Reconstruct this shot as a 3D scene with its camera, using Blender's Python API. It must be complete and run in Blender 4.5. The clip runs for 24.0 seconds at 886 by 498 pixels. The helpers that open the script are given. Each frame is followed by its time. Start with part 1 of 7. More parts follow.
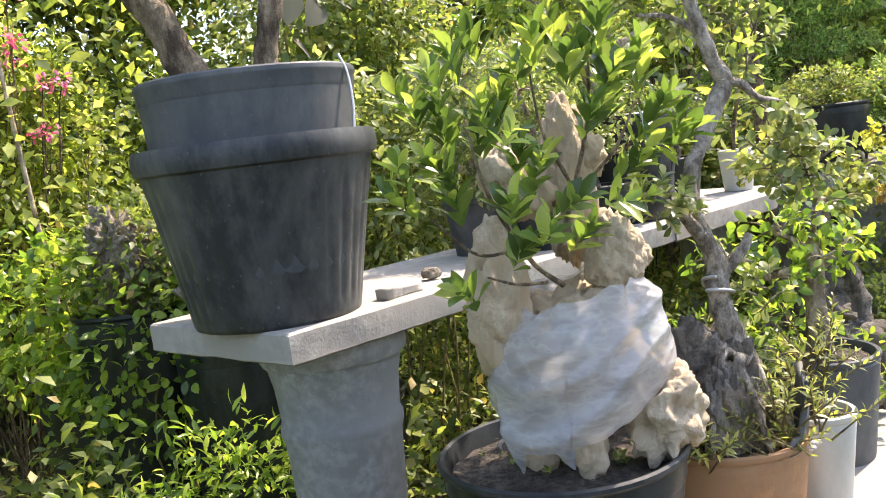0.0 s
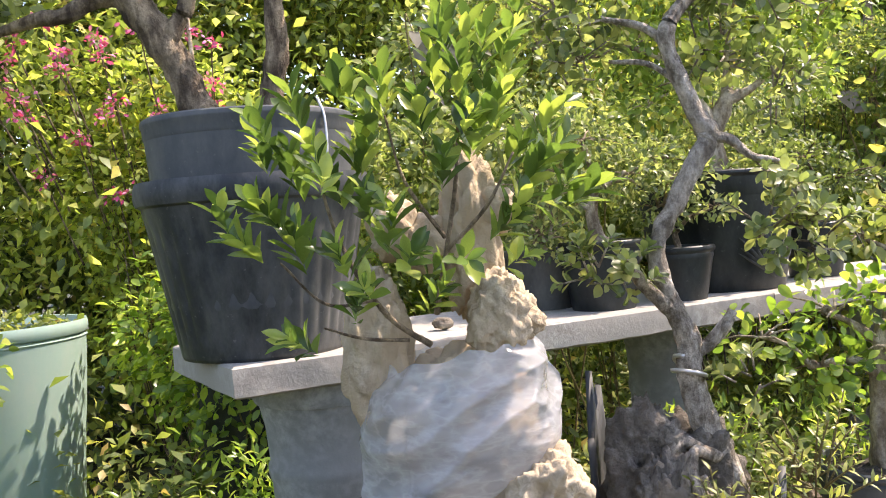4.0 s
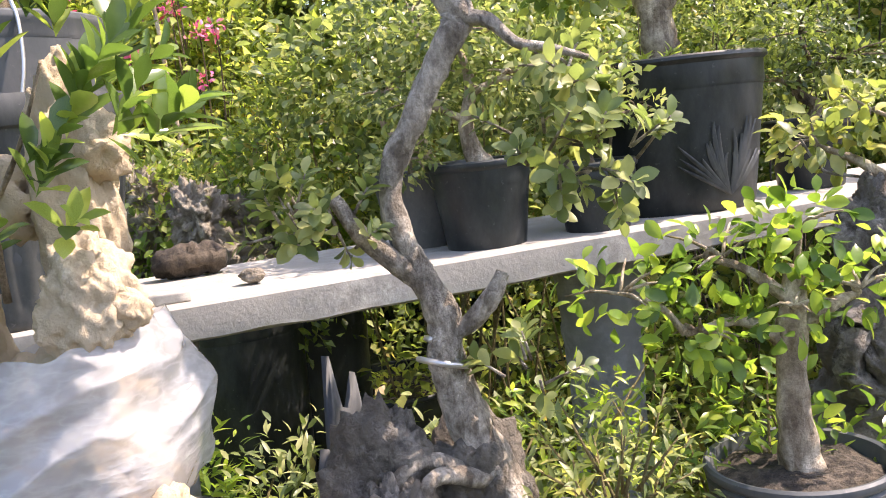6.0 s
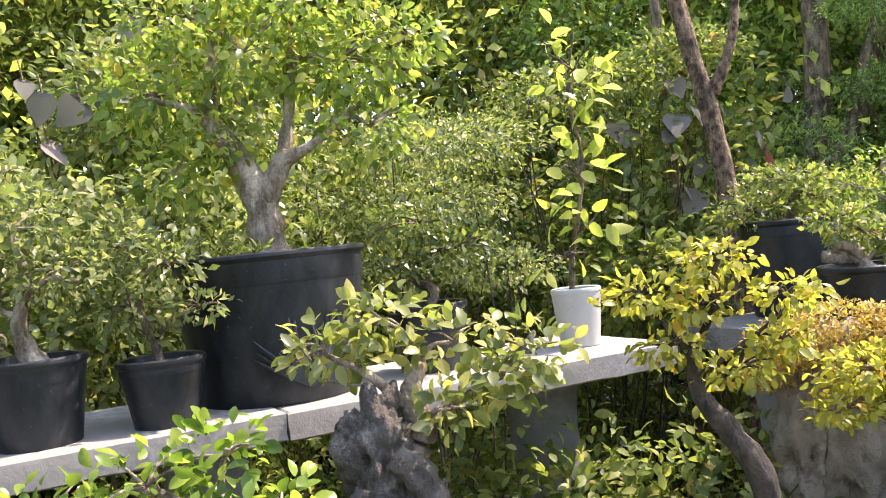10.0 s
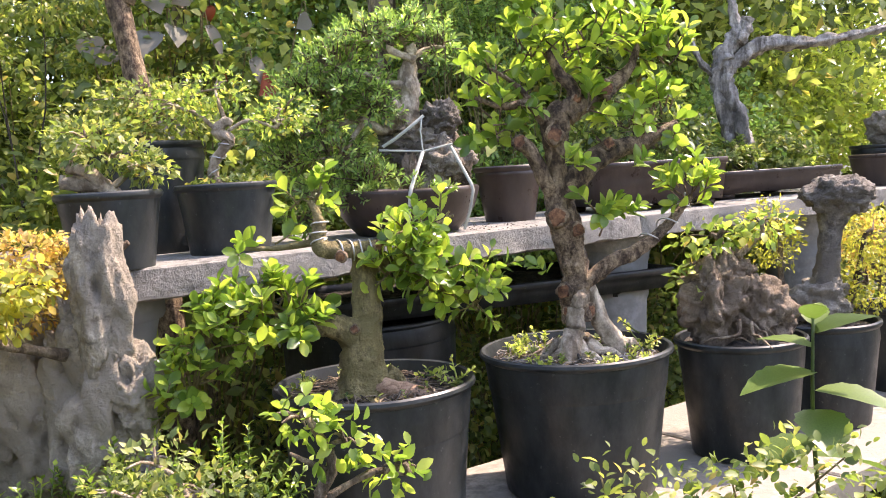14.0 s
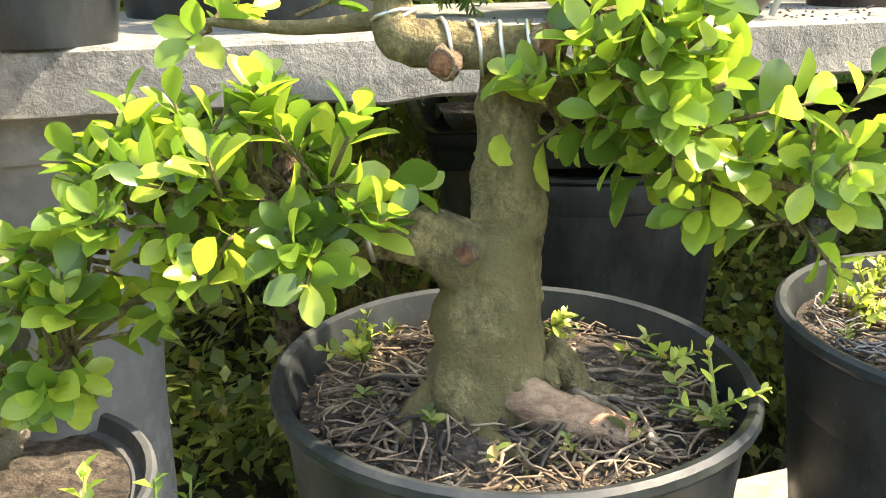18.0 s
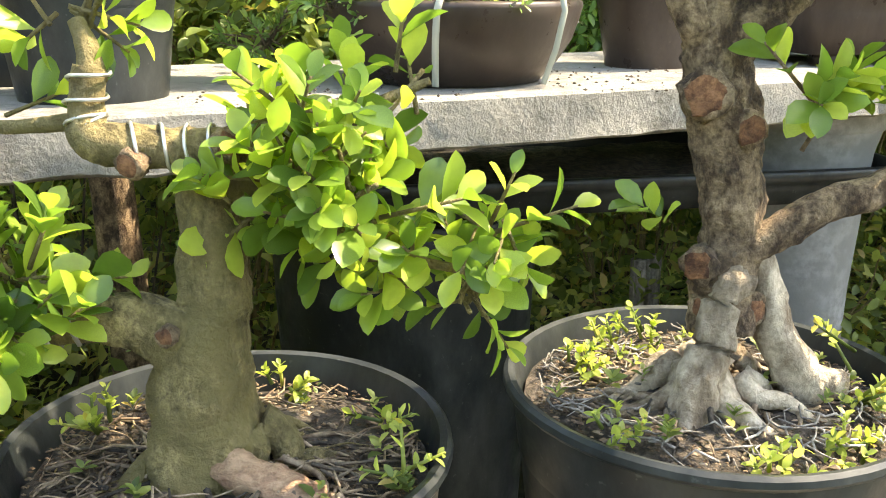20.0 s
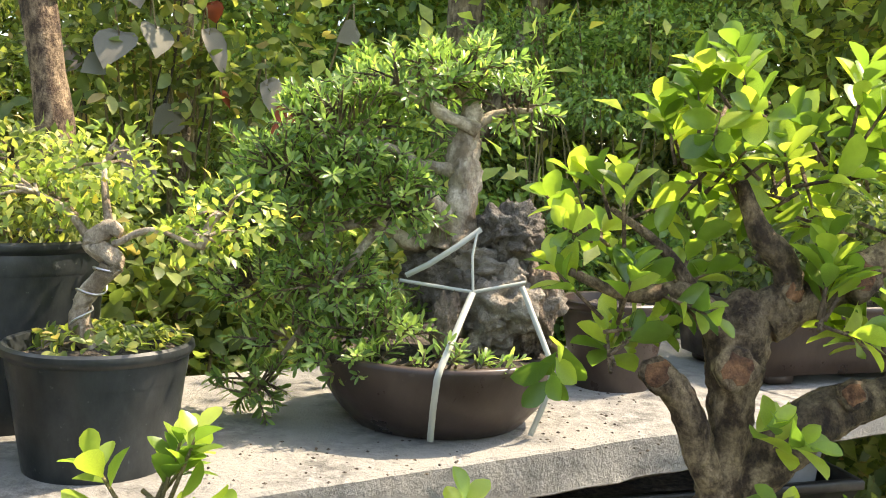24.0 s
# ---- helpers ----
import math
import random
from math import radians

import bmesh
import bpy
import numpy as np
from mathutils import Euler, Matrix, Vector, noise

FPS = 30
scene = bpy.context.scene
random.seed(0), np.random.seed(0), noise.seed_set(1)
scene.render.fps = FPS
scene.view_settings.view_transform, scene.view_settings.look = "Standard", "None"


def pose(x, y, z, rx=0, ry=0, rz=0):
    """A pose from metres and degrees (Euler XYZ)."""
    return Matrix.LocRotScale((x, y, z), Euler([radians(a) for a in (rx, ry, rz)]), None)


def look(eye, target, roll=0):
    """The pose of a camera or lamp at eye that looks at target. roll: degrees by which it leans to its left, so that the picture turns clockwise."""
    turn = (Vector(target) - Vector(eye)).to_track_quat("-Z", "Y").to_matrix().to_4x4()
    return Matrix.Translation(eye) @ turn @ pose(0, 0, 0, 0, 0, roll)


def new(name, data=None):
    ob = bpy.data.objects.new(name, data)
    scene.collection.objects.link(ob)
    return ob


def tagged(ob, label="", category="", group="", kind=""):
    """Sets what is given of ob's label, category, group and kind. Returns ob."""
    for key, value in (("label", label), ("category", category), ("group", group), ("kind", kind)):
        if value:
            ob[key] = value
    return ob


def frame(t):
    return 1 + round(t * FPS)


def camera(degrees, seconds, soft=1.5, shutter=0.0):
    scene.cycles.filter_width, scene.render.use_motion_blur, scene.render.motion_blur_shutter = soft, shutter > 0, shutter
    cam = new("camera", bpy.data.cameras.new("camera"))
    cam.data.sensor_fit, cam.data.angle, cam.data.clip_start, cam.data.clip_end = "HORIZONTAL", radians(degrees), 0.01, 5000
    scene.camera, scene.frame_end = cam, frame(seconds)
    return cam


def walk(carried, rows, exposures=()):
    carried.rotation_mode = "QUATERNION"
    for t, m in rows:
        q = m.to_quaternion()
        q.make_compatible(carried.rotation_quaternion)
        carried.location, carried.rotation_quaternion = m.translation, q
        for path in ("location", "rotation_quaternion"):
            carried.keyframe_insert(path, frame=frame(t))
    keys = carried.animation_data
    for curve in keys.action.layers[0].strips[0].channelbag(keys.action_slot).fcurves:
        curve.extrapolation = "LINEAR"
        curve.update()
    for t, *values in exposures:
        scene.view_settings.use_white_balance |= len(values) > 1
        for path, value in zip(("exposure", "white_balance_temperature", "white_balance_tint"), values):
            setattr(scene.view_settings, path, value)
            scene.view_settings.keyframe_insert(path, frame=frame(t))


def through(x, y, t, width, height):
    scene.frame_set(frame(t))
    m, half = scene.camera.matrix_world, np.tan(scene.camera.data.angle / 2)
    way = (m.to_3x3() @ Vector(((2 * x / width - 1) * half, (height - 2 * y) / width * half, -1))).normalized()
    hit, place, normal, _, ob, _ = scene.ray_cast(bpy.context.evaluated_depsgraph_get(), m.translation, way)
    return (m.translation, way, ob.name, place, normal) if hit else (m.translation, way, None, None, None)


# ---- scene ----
cam = camera(51.53, 24.0, soft=1.0)
PATH = [
    (0.0, 0.1196, 0.0829, 1.2930, 2.44, -6.36, -7.08),
    (0.5, 0.2812, 0.1302, 1.2640, 5.41, -6.68, -7.28),
    (1.0, 0.4386, 0.2457, 1.3378, 9.42, -5.53, -6.76),
    (1.5, 0.5803, 0.2518, 1.3587, 16.47, -2.88, -6.62),
    (3.5, 0.6573, 0.1574, 1.2697, 22.03, 1.26, -3.47),
    (4.0, 0.7077, 0.2509, 1.2378, 20.42, -1.74, -3.93),
    (4.5, 0.8042, 0.4268, 1.1864, 21.73, -3.93, -5.83),
    (5.0, 0.8606, 0.5419, 1.1477, 25.85, -6.43, -6.55),
    (5.5, 0.9799, 0.7106, 1.1299, 27.29, -7.93, -6.81),
    (6.0, 1.0626, 0.8938, 1.2234, 28.98, -7.21, -6.61),
    (6.5, 1.1442, 0.9124, 1.2815, 29.83, -6.02, -6.94),
    (7.0, 1.3298, 0.8872, 1.3304, 30.35, -3.89, -6.61),
    (7.5, 1.5020, 0.8421, 1.3619, 32.39, -1.68, -6.67),
    (8.0, 1.5686, 0.8518, 1.3226, 33.39, -1.12, -7.04),
    (8.5, 1.5864, 0.9550, 1.2896, 31.93, -2.14, -6.78),
    (9.0, 1.6159, 1.1057, 1.3162, 30.29, -1.69, -6.97),
    (9.5, 1.6067, 1.1727, 1.3134, 24.80, -1.16, -5.60),
    (10.0, 1.6729, 1.1639, 1.3099, 22.05, -0.63, -5.75),
    (10.5, 1.8379, 1.1177, 1.2950, 19.32, -1.38, -5.67),
    (11.0, 2.0531, 1.0866, 1.2450, 15.18, -2.61, -4.58),
    (11.5, 2.1735, 1.1679, 1.2422, 13.14, -2.74, -4.04),
    (13.5, 2.7944, 1.6858, 1.1826, 9.95, -2.25, -4.06),
    (14.0, 2.8034, 1.8433, 1.1454, 12.03, -4.53, -3.47),
    (14.5, 2.7972, 2.0520, 1.1642, 13.11, -6.58, -2.63),
    (15.0, 2.8779, 2.2039, 1.1614, 16.00, -8.03, -2.86),
    (15.5, 2.9854, 2.3295, 1.1497, 24.14, -9.95, -2.93),
    (16.0, 2.9164, 2.4845, 1.1274, 26.83, -11.33, -2.67),
    (16.5, 2.6744, 2.7015, 1.1082, 27.90, -13.65, -1.91),
    (17.0, 2.5635, 2.8094, 1.0808, 28.25, -15.83, -1.36),
    (17.5, 2.5592, 2.8527, 1.0747, 28.53, -17.73, -0.60),
    (19.5, 2.7017, 2.9029, 1.1224, 25.46, -16.54, 0.12),
    (20.0, 2.7461, 2.9090, 1.1410, 22.84, -16.15, 0.27),
    (20.5, 2.7606, 2.8945, 1.2098, 19.92, -15.09, 0.56),
    (21.0, 2.7632, 2.8976, 1.2839, 18.07, -12.48, 0.51),
    (21.5, 2.7647, 2.9003, 1.3423, 16.98, -9.22, 0.59),
    (22.0, 2.7150, 2.8687, 1.3421, 17.01, -8.15, 1.21),
    (22.5, 2.7013, 2.8674, 1.3541, 17.22, -7.22, 1.38),
    (23.0, 2.6896, 2.8600, 1.3721, 17.26, -6.36, 1.49),
    (23.5, 2.6316, 2.8494, 1.3764, 17.46, -5.45, 2.01),
    (24.0, 2.6344, 2.8550, 1.3864, 17.48, -4.71, 2.35),
]
walk(cam, [(t, pose(x, y, z, 90 + pitch, 0, yaw) @ pose(0, 0, 0, 0, 0, roll)) for t, x, y, z, yaw, pitch, roll in PATH],
     [(0, 2.10, 7350, 20), (1, 2.0, 7400, 20), (4, 1.96, 7350, 23), (5, 2.08, 7300, 22), (6, 2.10, 7250, 25), (8, 1.92, 7050, 26), (9, 1.96, 7050, 26), (11, 2.06, 7000, 26), (14, 2.26, 7250, 28), (15, 2.44, 7500, 24), (16, 2.60, 7900, 18), (17, 2.80, 8000, 14), (20, 2.88, 8400, 10), (21, 2.50, 8450, 10), (22, 2.36, 8500, 10), (24, 2.30, 8100, 14)])

# ---- light ----
SUN_AZ, SUN_EL = 51.0, 55.0
world = bpy.data.worlds.new("sky")
scene.world = world
world.use_nodes = True
sky = world.node_tree.nodes.new("ShaderNodeTexSky")
sky.sky_type, sky.sun_disc = "NISHITA", False
sky.sun_elevation, sky.sun_rotation = radians(SUN_EL), radians(SUN_AZ)
world.node_tree.links.new(sky.outputs[0], world.node_tree.nodes["Background"].inputs[0])
world.node_tree.nodes["Background"].inputs[1].default_value = 0.15
sun = new("sun", bpy.data.lights.new("sun", "SUN"))
sun.data.energy, sun.data.angle, sun.data.color = 2.6, radians(0.6), (1.0, 0.95, 0.86)
sun.matrix_world = look((0, 0, 0), (-math.sin(radians(SUN_AZ)) * math.cos(radians(SUN_EL)), -math.cos(radians(SUN_AZ)) * math.cos(radians(SUN_EL)), -math.sin(radians(SUN_EL))))


# ---- materials ----
def material(name, rough=0.6):
    m = bpy.data.materials.new(name)
    m.use_nodes = True
    b = m.node_tree.nodes["Principled BSDF"]
    b.inputs["Roughness"].default_value = rough
    return m, m.node_tree.nodes, m.node_tree.links, b


def ramp(nodes, links, fac, stops):
    r = nodes.new("ShaderNodeValToRGB")
    while len(r.color_ramp.elements) < len(stops):
        r.color_ramp.elements.new(0.5)
    for e, (p, c) in zip(r.color_ramp.elements, stops):
        e.position, e.color = p, (*c, 1)
    links.new(fac, r.inputs[0])
    return r.outputs[0]


def noise_of(nodes, links, scale, detail=6, rough=0.6, coords="Object", stretch=None):
    tc = nodes.new("ShaderNodeTexCoord")
    n = nodes.new("ShaderNodeTexNoise")
    n.inputs["Scale"].default_value, n.inputs["Detail"].default_value, n.inputs["Roughness"].default_value = scale, detail, rough
    src = tc.outputs[coords]
    if stretch:
        mp = nodes.new("ShaderNodeMapping")
        mp.inputs["Scale"].default_value = stretch
        links.new(src, mp.inputs[0])
        src = mp.outputs[0]
    links.new(src, n.inputs["Vector"])
    return n.outputs["Fac"]


def mixed(nodes, links, fac, a, b, kind="MIX"):
    x = nodes.new("ShaderNodeMix")
    x.data_type, x.blend_type = "RGBA", kind
    for sock, v in ((x.inputs["Factor"], fac), (x.inputs["A"], a), (x.inputs["B"], b)):
        if hasattr(v, "links"):
            links.new(v, sock)
        elif isinstance(v, tuple):
            sock.default_value = (*v, 1)
        else:
            sock.default_value = v
    return x.outputs["Result"]


def bump_to(nodes, links, b, height, strength, distance):
    bp = nodes.new("ShaderNodeBump")
    bp.inputs["Strength"].default_value, bp.inputs["Distance"].default_value = strength, distance
    links.new(height, bp.inputs["Height"])
    links.new(bp.outputs[0], b.inputs["Normal"])


def rough_surface(name, dark, light, fine, coarse, rough=0.85, bump=0.6, depth=0.004, stain=None, stretch=None, coords="Object", speck=0.55):
    """Grain at two scales, with stains and relief."""
    m, n, l, b = material(name, rough)
    f1 = noise_of(n, l, fine, 8, 0.65, coords, stretch)
    f2 = noise_of(n, l, coarse, 4, 0.55, coords)
    c1 = ramp(n, l, f1, [(0.40, dark), (0.60, light)])
    grit = noise_of(n, l, fine * 3.7, 5, 0.7, coords)
    c1 = mixed(n, l, speck, c1, ramp(n, l, grit, [(0.36, (0.35, 0.33, 0.30)), (0.58, (1, 1, 1))]), "MULTIPLY")
    big = ramp(n, l, f2, [(0.32, stain or tuple(0.55 * v for v in dark)), (0.62, (1, 1, 1))])
    col = mixed(n, l, 0.7, c1, big, "MULTIPLY") if not stain else mixed(n, l, ramp(n, l, f2, [(0.42, (0, 0, 0)), (0.66, (1, 1, 1))]), stain, c1)
    l.new(col, b.inputs["Base Color"])
    bump_to(n, l, b, mixed(n, l, 0.35, f1, grit), bump, depth * 1.6)
    return m


def leaf_material(name, dark, light, young, gloss=0.35, through=0.45, dry=None):
    """A leaf that lets light through; colour varies from leaf to leaf."""
    m, n, l, b = material(name, gloss)
    geo, info = n.new("ShaderNodeNewGeometry"), n.new("ShaderNodeObjectInfo")
    add = n.new("ShaderNodeMath")
    add.operation = "ADD"
    l.new(geo.outputs["Random Per Island"], add.inputs[0])
    l.new(info.outputs["Random"], add.inputs[1])
    fr = n.new("ShaderNodeMath")
    fr.operation = "FRACT"
    l.new(add.outputs[0], fr.inputs[0])
    dark, light, young = [tuple(min(0.66, v * g) for v, g in zip(c, (1.44, 1.30, 1.45))) for c in (dark, light, young)]
    stops = [(0.0, dark), (0.55, light), (0.93, young)]
    if dry:
        stops.append((0.985, dry))
    col = ramp(n, l, fr.outputs[0], stops)
    col = mixed(n, l, 0.45, col, ramp(n, l, noise_of(n, l, 45, 4), [(0.35, (0.55, 0.58, 0.5)), (0.65, (1, 1, 1))]), "MULTIPLY")
    l.new(col, b.inputs["Base Color"])
    b.inputs["Specular IOR Level"].default_value = 0.55
    tr = n.new("ShaderNodeBsdfTranslucent")
    warm = mixed(n, l, 1.0, col, (1.5, 1.6, 0.95), "MULTIPLY")
    l.new(warm, tr.inputs[0])
    mx = n.new("ShaderNodeMixShader")
    mx.inputs[0].default_value = through + 0.08
    l.new(b.outputs[0], mx.inputs[1])
    l.new(tr.outputs[0], mx.inputs[2])
    l.new(mx.outputs[0], n["Material Output"].inputs[0])
    return m


CONCRETE = rough_surface("concrete", (0.28, 0.262, 0.23), (0.50, 0.475, 0.425), 30, 4, 0.92, 0.5, 0.004, stain=(0.31, 0.288, 0.25), speck=0.16)
OLD_CONCRETE = rough_surface("aged_pitted_concrete", (0.105, 0.10, 0.088), (0.295, 0.283, 0.25), 34, 5, 0.94, 0.9, 0.009, stain=(0.26, 0.246, 0.212), speck=0.42)
SANDY = rough_surface("sandy_worn_concrete", (0.20, 0.175, 0.135), (0.40, 0.36, 0.29), 30, 5, 0.94, 0.7, 0.005, stain=(0.25, 0.22, 0.175), speck=0.3)
PEDESTAL = rough_surface("cast_concrete", (0.22, 0.225, 0.22), (0.36, 0.365, 0.355), 40, 5, 0.85, 0.3, 0.003, stain=(0.20, 0.205, 0.195), speck=0.15)
SOIL = rough_surface("soil", (0.045, 0.036, 0.027), (0.19, 0.15, 0.11), 70, 12, 0.95, 1.0, 0.012)
EARTH = rough_surface("garden_earth", (0.03, 0.035, 0.016), (0.10, 0.095, 0.05), 30, 2.5, 0.95, 1.0, 0.02)
BARK = rough_surface("grey_brown_bark", (0.12, 0.08, 0.046), (0.48, 0.365, 0.235), 34, 11, 0.85, 1.0, 0.016, stretch=(1, 1, 0.3))
BARK_PALE = rough_surface("pale_bark", (0.28, 0.205, 0.13), (0.72, 0.60, 0.44), 34, 9, 0.85, 1.0, 0.008, stretch=(1, 1, 0.4))
BARK_ASH = rough_surface("ash_grey_bark", (0.24, 0.195, 0.145), (0.74, 0.65, 0.53), 52, 16, 0.85, 1.0, 0.012, stretch=(1, 1, 0.5))
BARK_OLIVE = rough_surface("olive_bark", (0.10, 0.076, 0.028), (0.46, 0.36, 0.155), 62, 20, 0.85, 1.0, 0.014, stain=(0.22, 0.175, 0.065), stretch=(1, 1, 0.55), speck=0.7)
BARK_WARM = rough_surface("reddish_brown_bark", (0.10, 0.056, 0.028), (0.52, 0.365, 0.215), 58, 17, 0.88, 1.0, 0.013, stretch=(1, 1, 0.6), speck=0.75)
BARK_DARK = rough_surface("dark_bark", (0.05, 0.04, 0.03), (0.17, 0.13, 0.09), 26, 8, 0.9, 1.0, 0.008, stretch=(1, 1, 0.35))
DEADWOOD = rough_surface("bleached_deadwood", (0.14, 0.12, 0.095), (0.55, 0.50, 0.43), 26, 6, 0.85, 1.0, 0.01, stretch=(1, 1, 0.15))
ROOT_RED = rough_surface("reddish_root_bark", (0.26, 0.13, 0.07), (0.56, 0.36, 0.22), 40, 14, 0.85, 1.0, 0.008, stretch=(0.4, 1, 1))
CUT = rough_surface("fresh_cut_wood", (0.13, 0.048, 0.02), (0.42, 0.195, 0.09), 70, 30, 0.85, 1.0, 0.006)
ROOT = rough_surface("root_skin", (0.16, 0.105, 0.062), (0.44, 0.33, 0.215), 50, 14, 0.85, 0.6, 0.003)
LIMESTONE = rough_surface("cream_limestone", (0.40, 0.305, 0.20), (0.68, 0.57, 0.42), 26, 9, 0.92, 0.7, 0.010, stain=(0.48, 0.37, 0.245), speck=0.4)
GREYSTONE = rough_surface("grey_weathered_stone", (0.085, 0.072, 0.058), (0.42, 0.375, 0.31), 34, 9, 0.92, 1.0, 0.02, stain=(0.15, 0.125, 0.095))
HOLLOWSTONE = rough_surface("weathered_cream_grey_stone", (0.22, 0.185, 0.135), (0.58, 0.50, 0.39), 30, 7, 0.92, 1.0, 0.016, stain=(0.30, 0.25, 0.185))
BROWNSTONE = rough_surface("brown_hollow_stone", (0.09, 0.062, 0.04), (0.46, 0.355, 0.25), 34, 10, 0.92, 1.0, 0.016, stain=(0.20, 0.145, 0.095))
PALESTONE = rough_surface("pale_grey_stone", (0.17, 0.145, 0.11), (0.50, 0.445, 0.355), 30, 6, 0.92, 1.0, 0.016, stain=(0.24, 0.20, 0.15))
WIRE = material("aluminium_wire", 0.4)[0]
WIRE.node_tree.nodes["Principled BSDF"].inputs["Base Color"].default_value = (0.55, 0.53, 0.5, 1)
WIRE.node_tree.nodes["Principled BSDF"].inputs["Metallic"].default_value = 0.8


def plastic(name, base, dust, rough=0.42, amount=0.5):
    """Nursery-pot plastic with dust and scuffs."""
    m, n, l, b = material(name, rough)
    f = ramp(n, l, noise_of(n, l, 9, 8, 0.7, stretch=(1, 1, 0.45)), [(0.42, (0, 0, 0)), (0.70, (amount, amount, amount))])
    g = noise_of(n, l, 70, 5, 0.7)
    col = mixed(n, l, f, base, dust)
    specks = ramp(n, l, noise_of(n, l, 95, 3, 0.6), [(0.66, (0, 0, 0)), (0.72, (0.45, 0.45, 0.45))])
    col = mixed(n, l, specks, col, dust)
    l.new(col, b.inputs["Base Color"])
    l.new(ramp(n, l, noise_of(n, l, 16, 6), [(0.35, (rough - 0.08,) * 3), (0.7, (rough + 0.25,) * 3)]), b.inputs["Roughness"])
    b.inputs["Specular IOR Level"].default_value = 0.34
    bump_to(n, l, b, g, 0.18, 0.002)
    return m


BLACK = plastic("black_plastic", (0.0095, 0.0125, 0.013), (0.105, 0.110, 0.102), 0.36, 0.38)
CHARCOAL = plastic("dusty_charcoal_plastic", (0.022, 0.026, 0.028), (0.17, 0.17, 0.155), 0.45, 0.55)
DUSTY = plastic("dust_coated_plastic", (0.05, 0.052, 0.052), (0.15, 0.15, 0.14), 0.6, 0.8)
GREYPLASTIC = plastic("grey_plastic", (0.060, 0.067, 0.071), (0.16, 0.157, 0.147), 0.5, 0.6)
WHITEPLASTIC = plastic("white_plastic", (0.50, 0.51, 0.47), (0.34, 0.31, 0.23), 0.45, 0.6)
GREENPLASTIC = plastic("sea_green_plastic", (0.25, 0.36, 0.31), (0.36, 0.40, 0.34), 0.45, 0.4)
TERRACOTTA = rough_surface("worn_terracotta", (0.38, 0.155, 0.06), (0.55, 0.27, 0.115), 22, 6, 0.85, 0.5, 0.004, stain=(0.36, 0.20, 0.10))
GLAZE = plastic("dark_brown_glaze", (0.040, 0.027, 0.021), (0.10, 0.075, 0.06), 0.33, 0.5)
STRAP = material("white_strapping", 0.45)[0]
STRAP.node_tree.nodes["Principled BSDF"].inputs["Base Color"].default_value = (0.42, 0.42, 0.35, 1)

L_FICUS = leaf_material("glossy_ficus_leaf", (0.038, 0.075, 0.020), (0.105, 0.182, 0.038), (0.30, 0.38, 0.08), 0.26, 0.36)
L_WEED = leaf_material("broad_weed_leaf", (0.030, 0.062, 0.016), (0.070, 0.125, 0.030), (0.12, 0.18, 0.04), 0.34, 0.26)
L_OVAL = leaf_material("oval_green_leaf", (0.084, 0.140, 0.031), (0.198, 0.292, 0.061), (0.424, 0.468, 0.112), 0.33, 0.45, (0.602, 0.453, 0.110))
L_FRESH = leaf_material("fresh_green_leaf", (0.060, 0.122, 0.022), (0.160, 0.265, 0.038), (0.33, 0.42, 0.065), 0.30, 0.43)
L_CHART = leaf_material("chartreuse_leaf", (0.15, 0.185, 0.035), (0.32, 0.325, 0.055), (0.52, 0.47, 0.09), 0.42, 0.45, (0.58, 0.36, 0.06))
L_SAGE = leaf_material("sage_green_leaf", (0.09, 0.125, 0.035), (0.20, 0.25, 0.07), (0.40, 0.40, 0.12), 0.42, 0.40)
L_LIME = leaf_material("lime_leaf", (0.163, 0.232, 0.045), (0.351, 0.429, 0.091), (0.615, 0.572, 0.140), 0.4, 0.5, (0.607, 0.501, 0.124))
L_OLIVE = leaf_material("grey_green_leaf", (0.066, 0.100, 0.032), (0.165, 0.222, 0.075), (0.33, 0.36, 0.14), 0.4, 0.38)
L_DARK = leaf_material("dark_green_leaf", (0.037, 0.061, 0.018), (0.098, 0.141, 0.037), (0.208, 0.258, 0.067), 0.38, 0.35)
L_ORANGE = leaf_material("ochre_leaf", (0.19, 0.15, 0.045), (0.43, 0.31, 0.075), (0.56, 0.46, 0.12), 0.5, 0.4, (0.50, 0.21, 0.06))
L_FINE = leaf_material("fine_deep_green_leaf", (0.075, 0.140, 0.040), (0.165, 0.285, 0.075), (0.30, 0.41, 0.12), 0.32, 0.45)
L_GRASS = leaf_material("weed_leaf", (0.060, 0.097, 0.024), (0.147, 0.207, 0.047), (0.299, 0.333, 0.088), 0.5, 0.4, (0.451, 0.329, 0.126))
L_PALE = leaf_material("silvery_heart_leaf", (0.075, 0.085, 0.050), (0.145, 0.145, 0.105), (0.22, 0.195, 0.15), 0.8, 0.15)
L_RUST = leaf_material("rust_red_leaf", (0.17, 0.035, 0.012), (0.30, 0.07, 0.02), (0.34, 0.12, 0.04), 0.7, 0.12)
PETAL = leaf_material("pink_petal", (0.62, 0.05, 0.16), (0.66, 0.10, 0.24), (0.66, 0.20, 0.32), 0.5, 0.3)


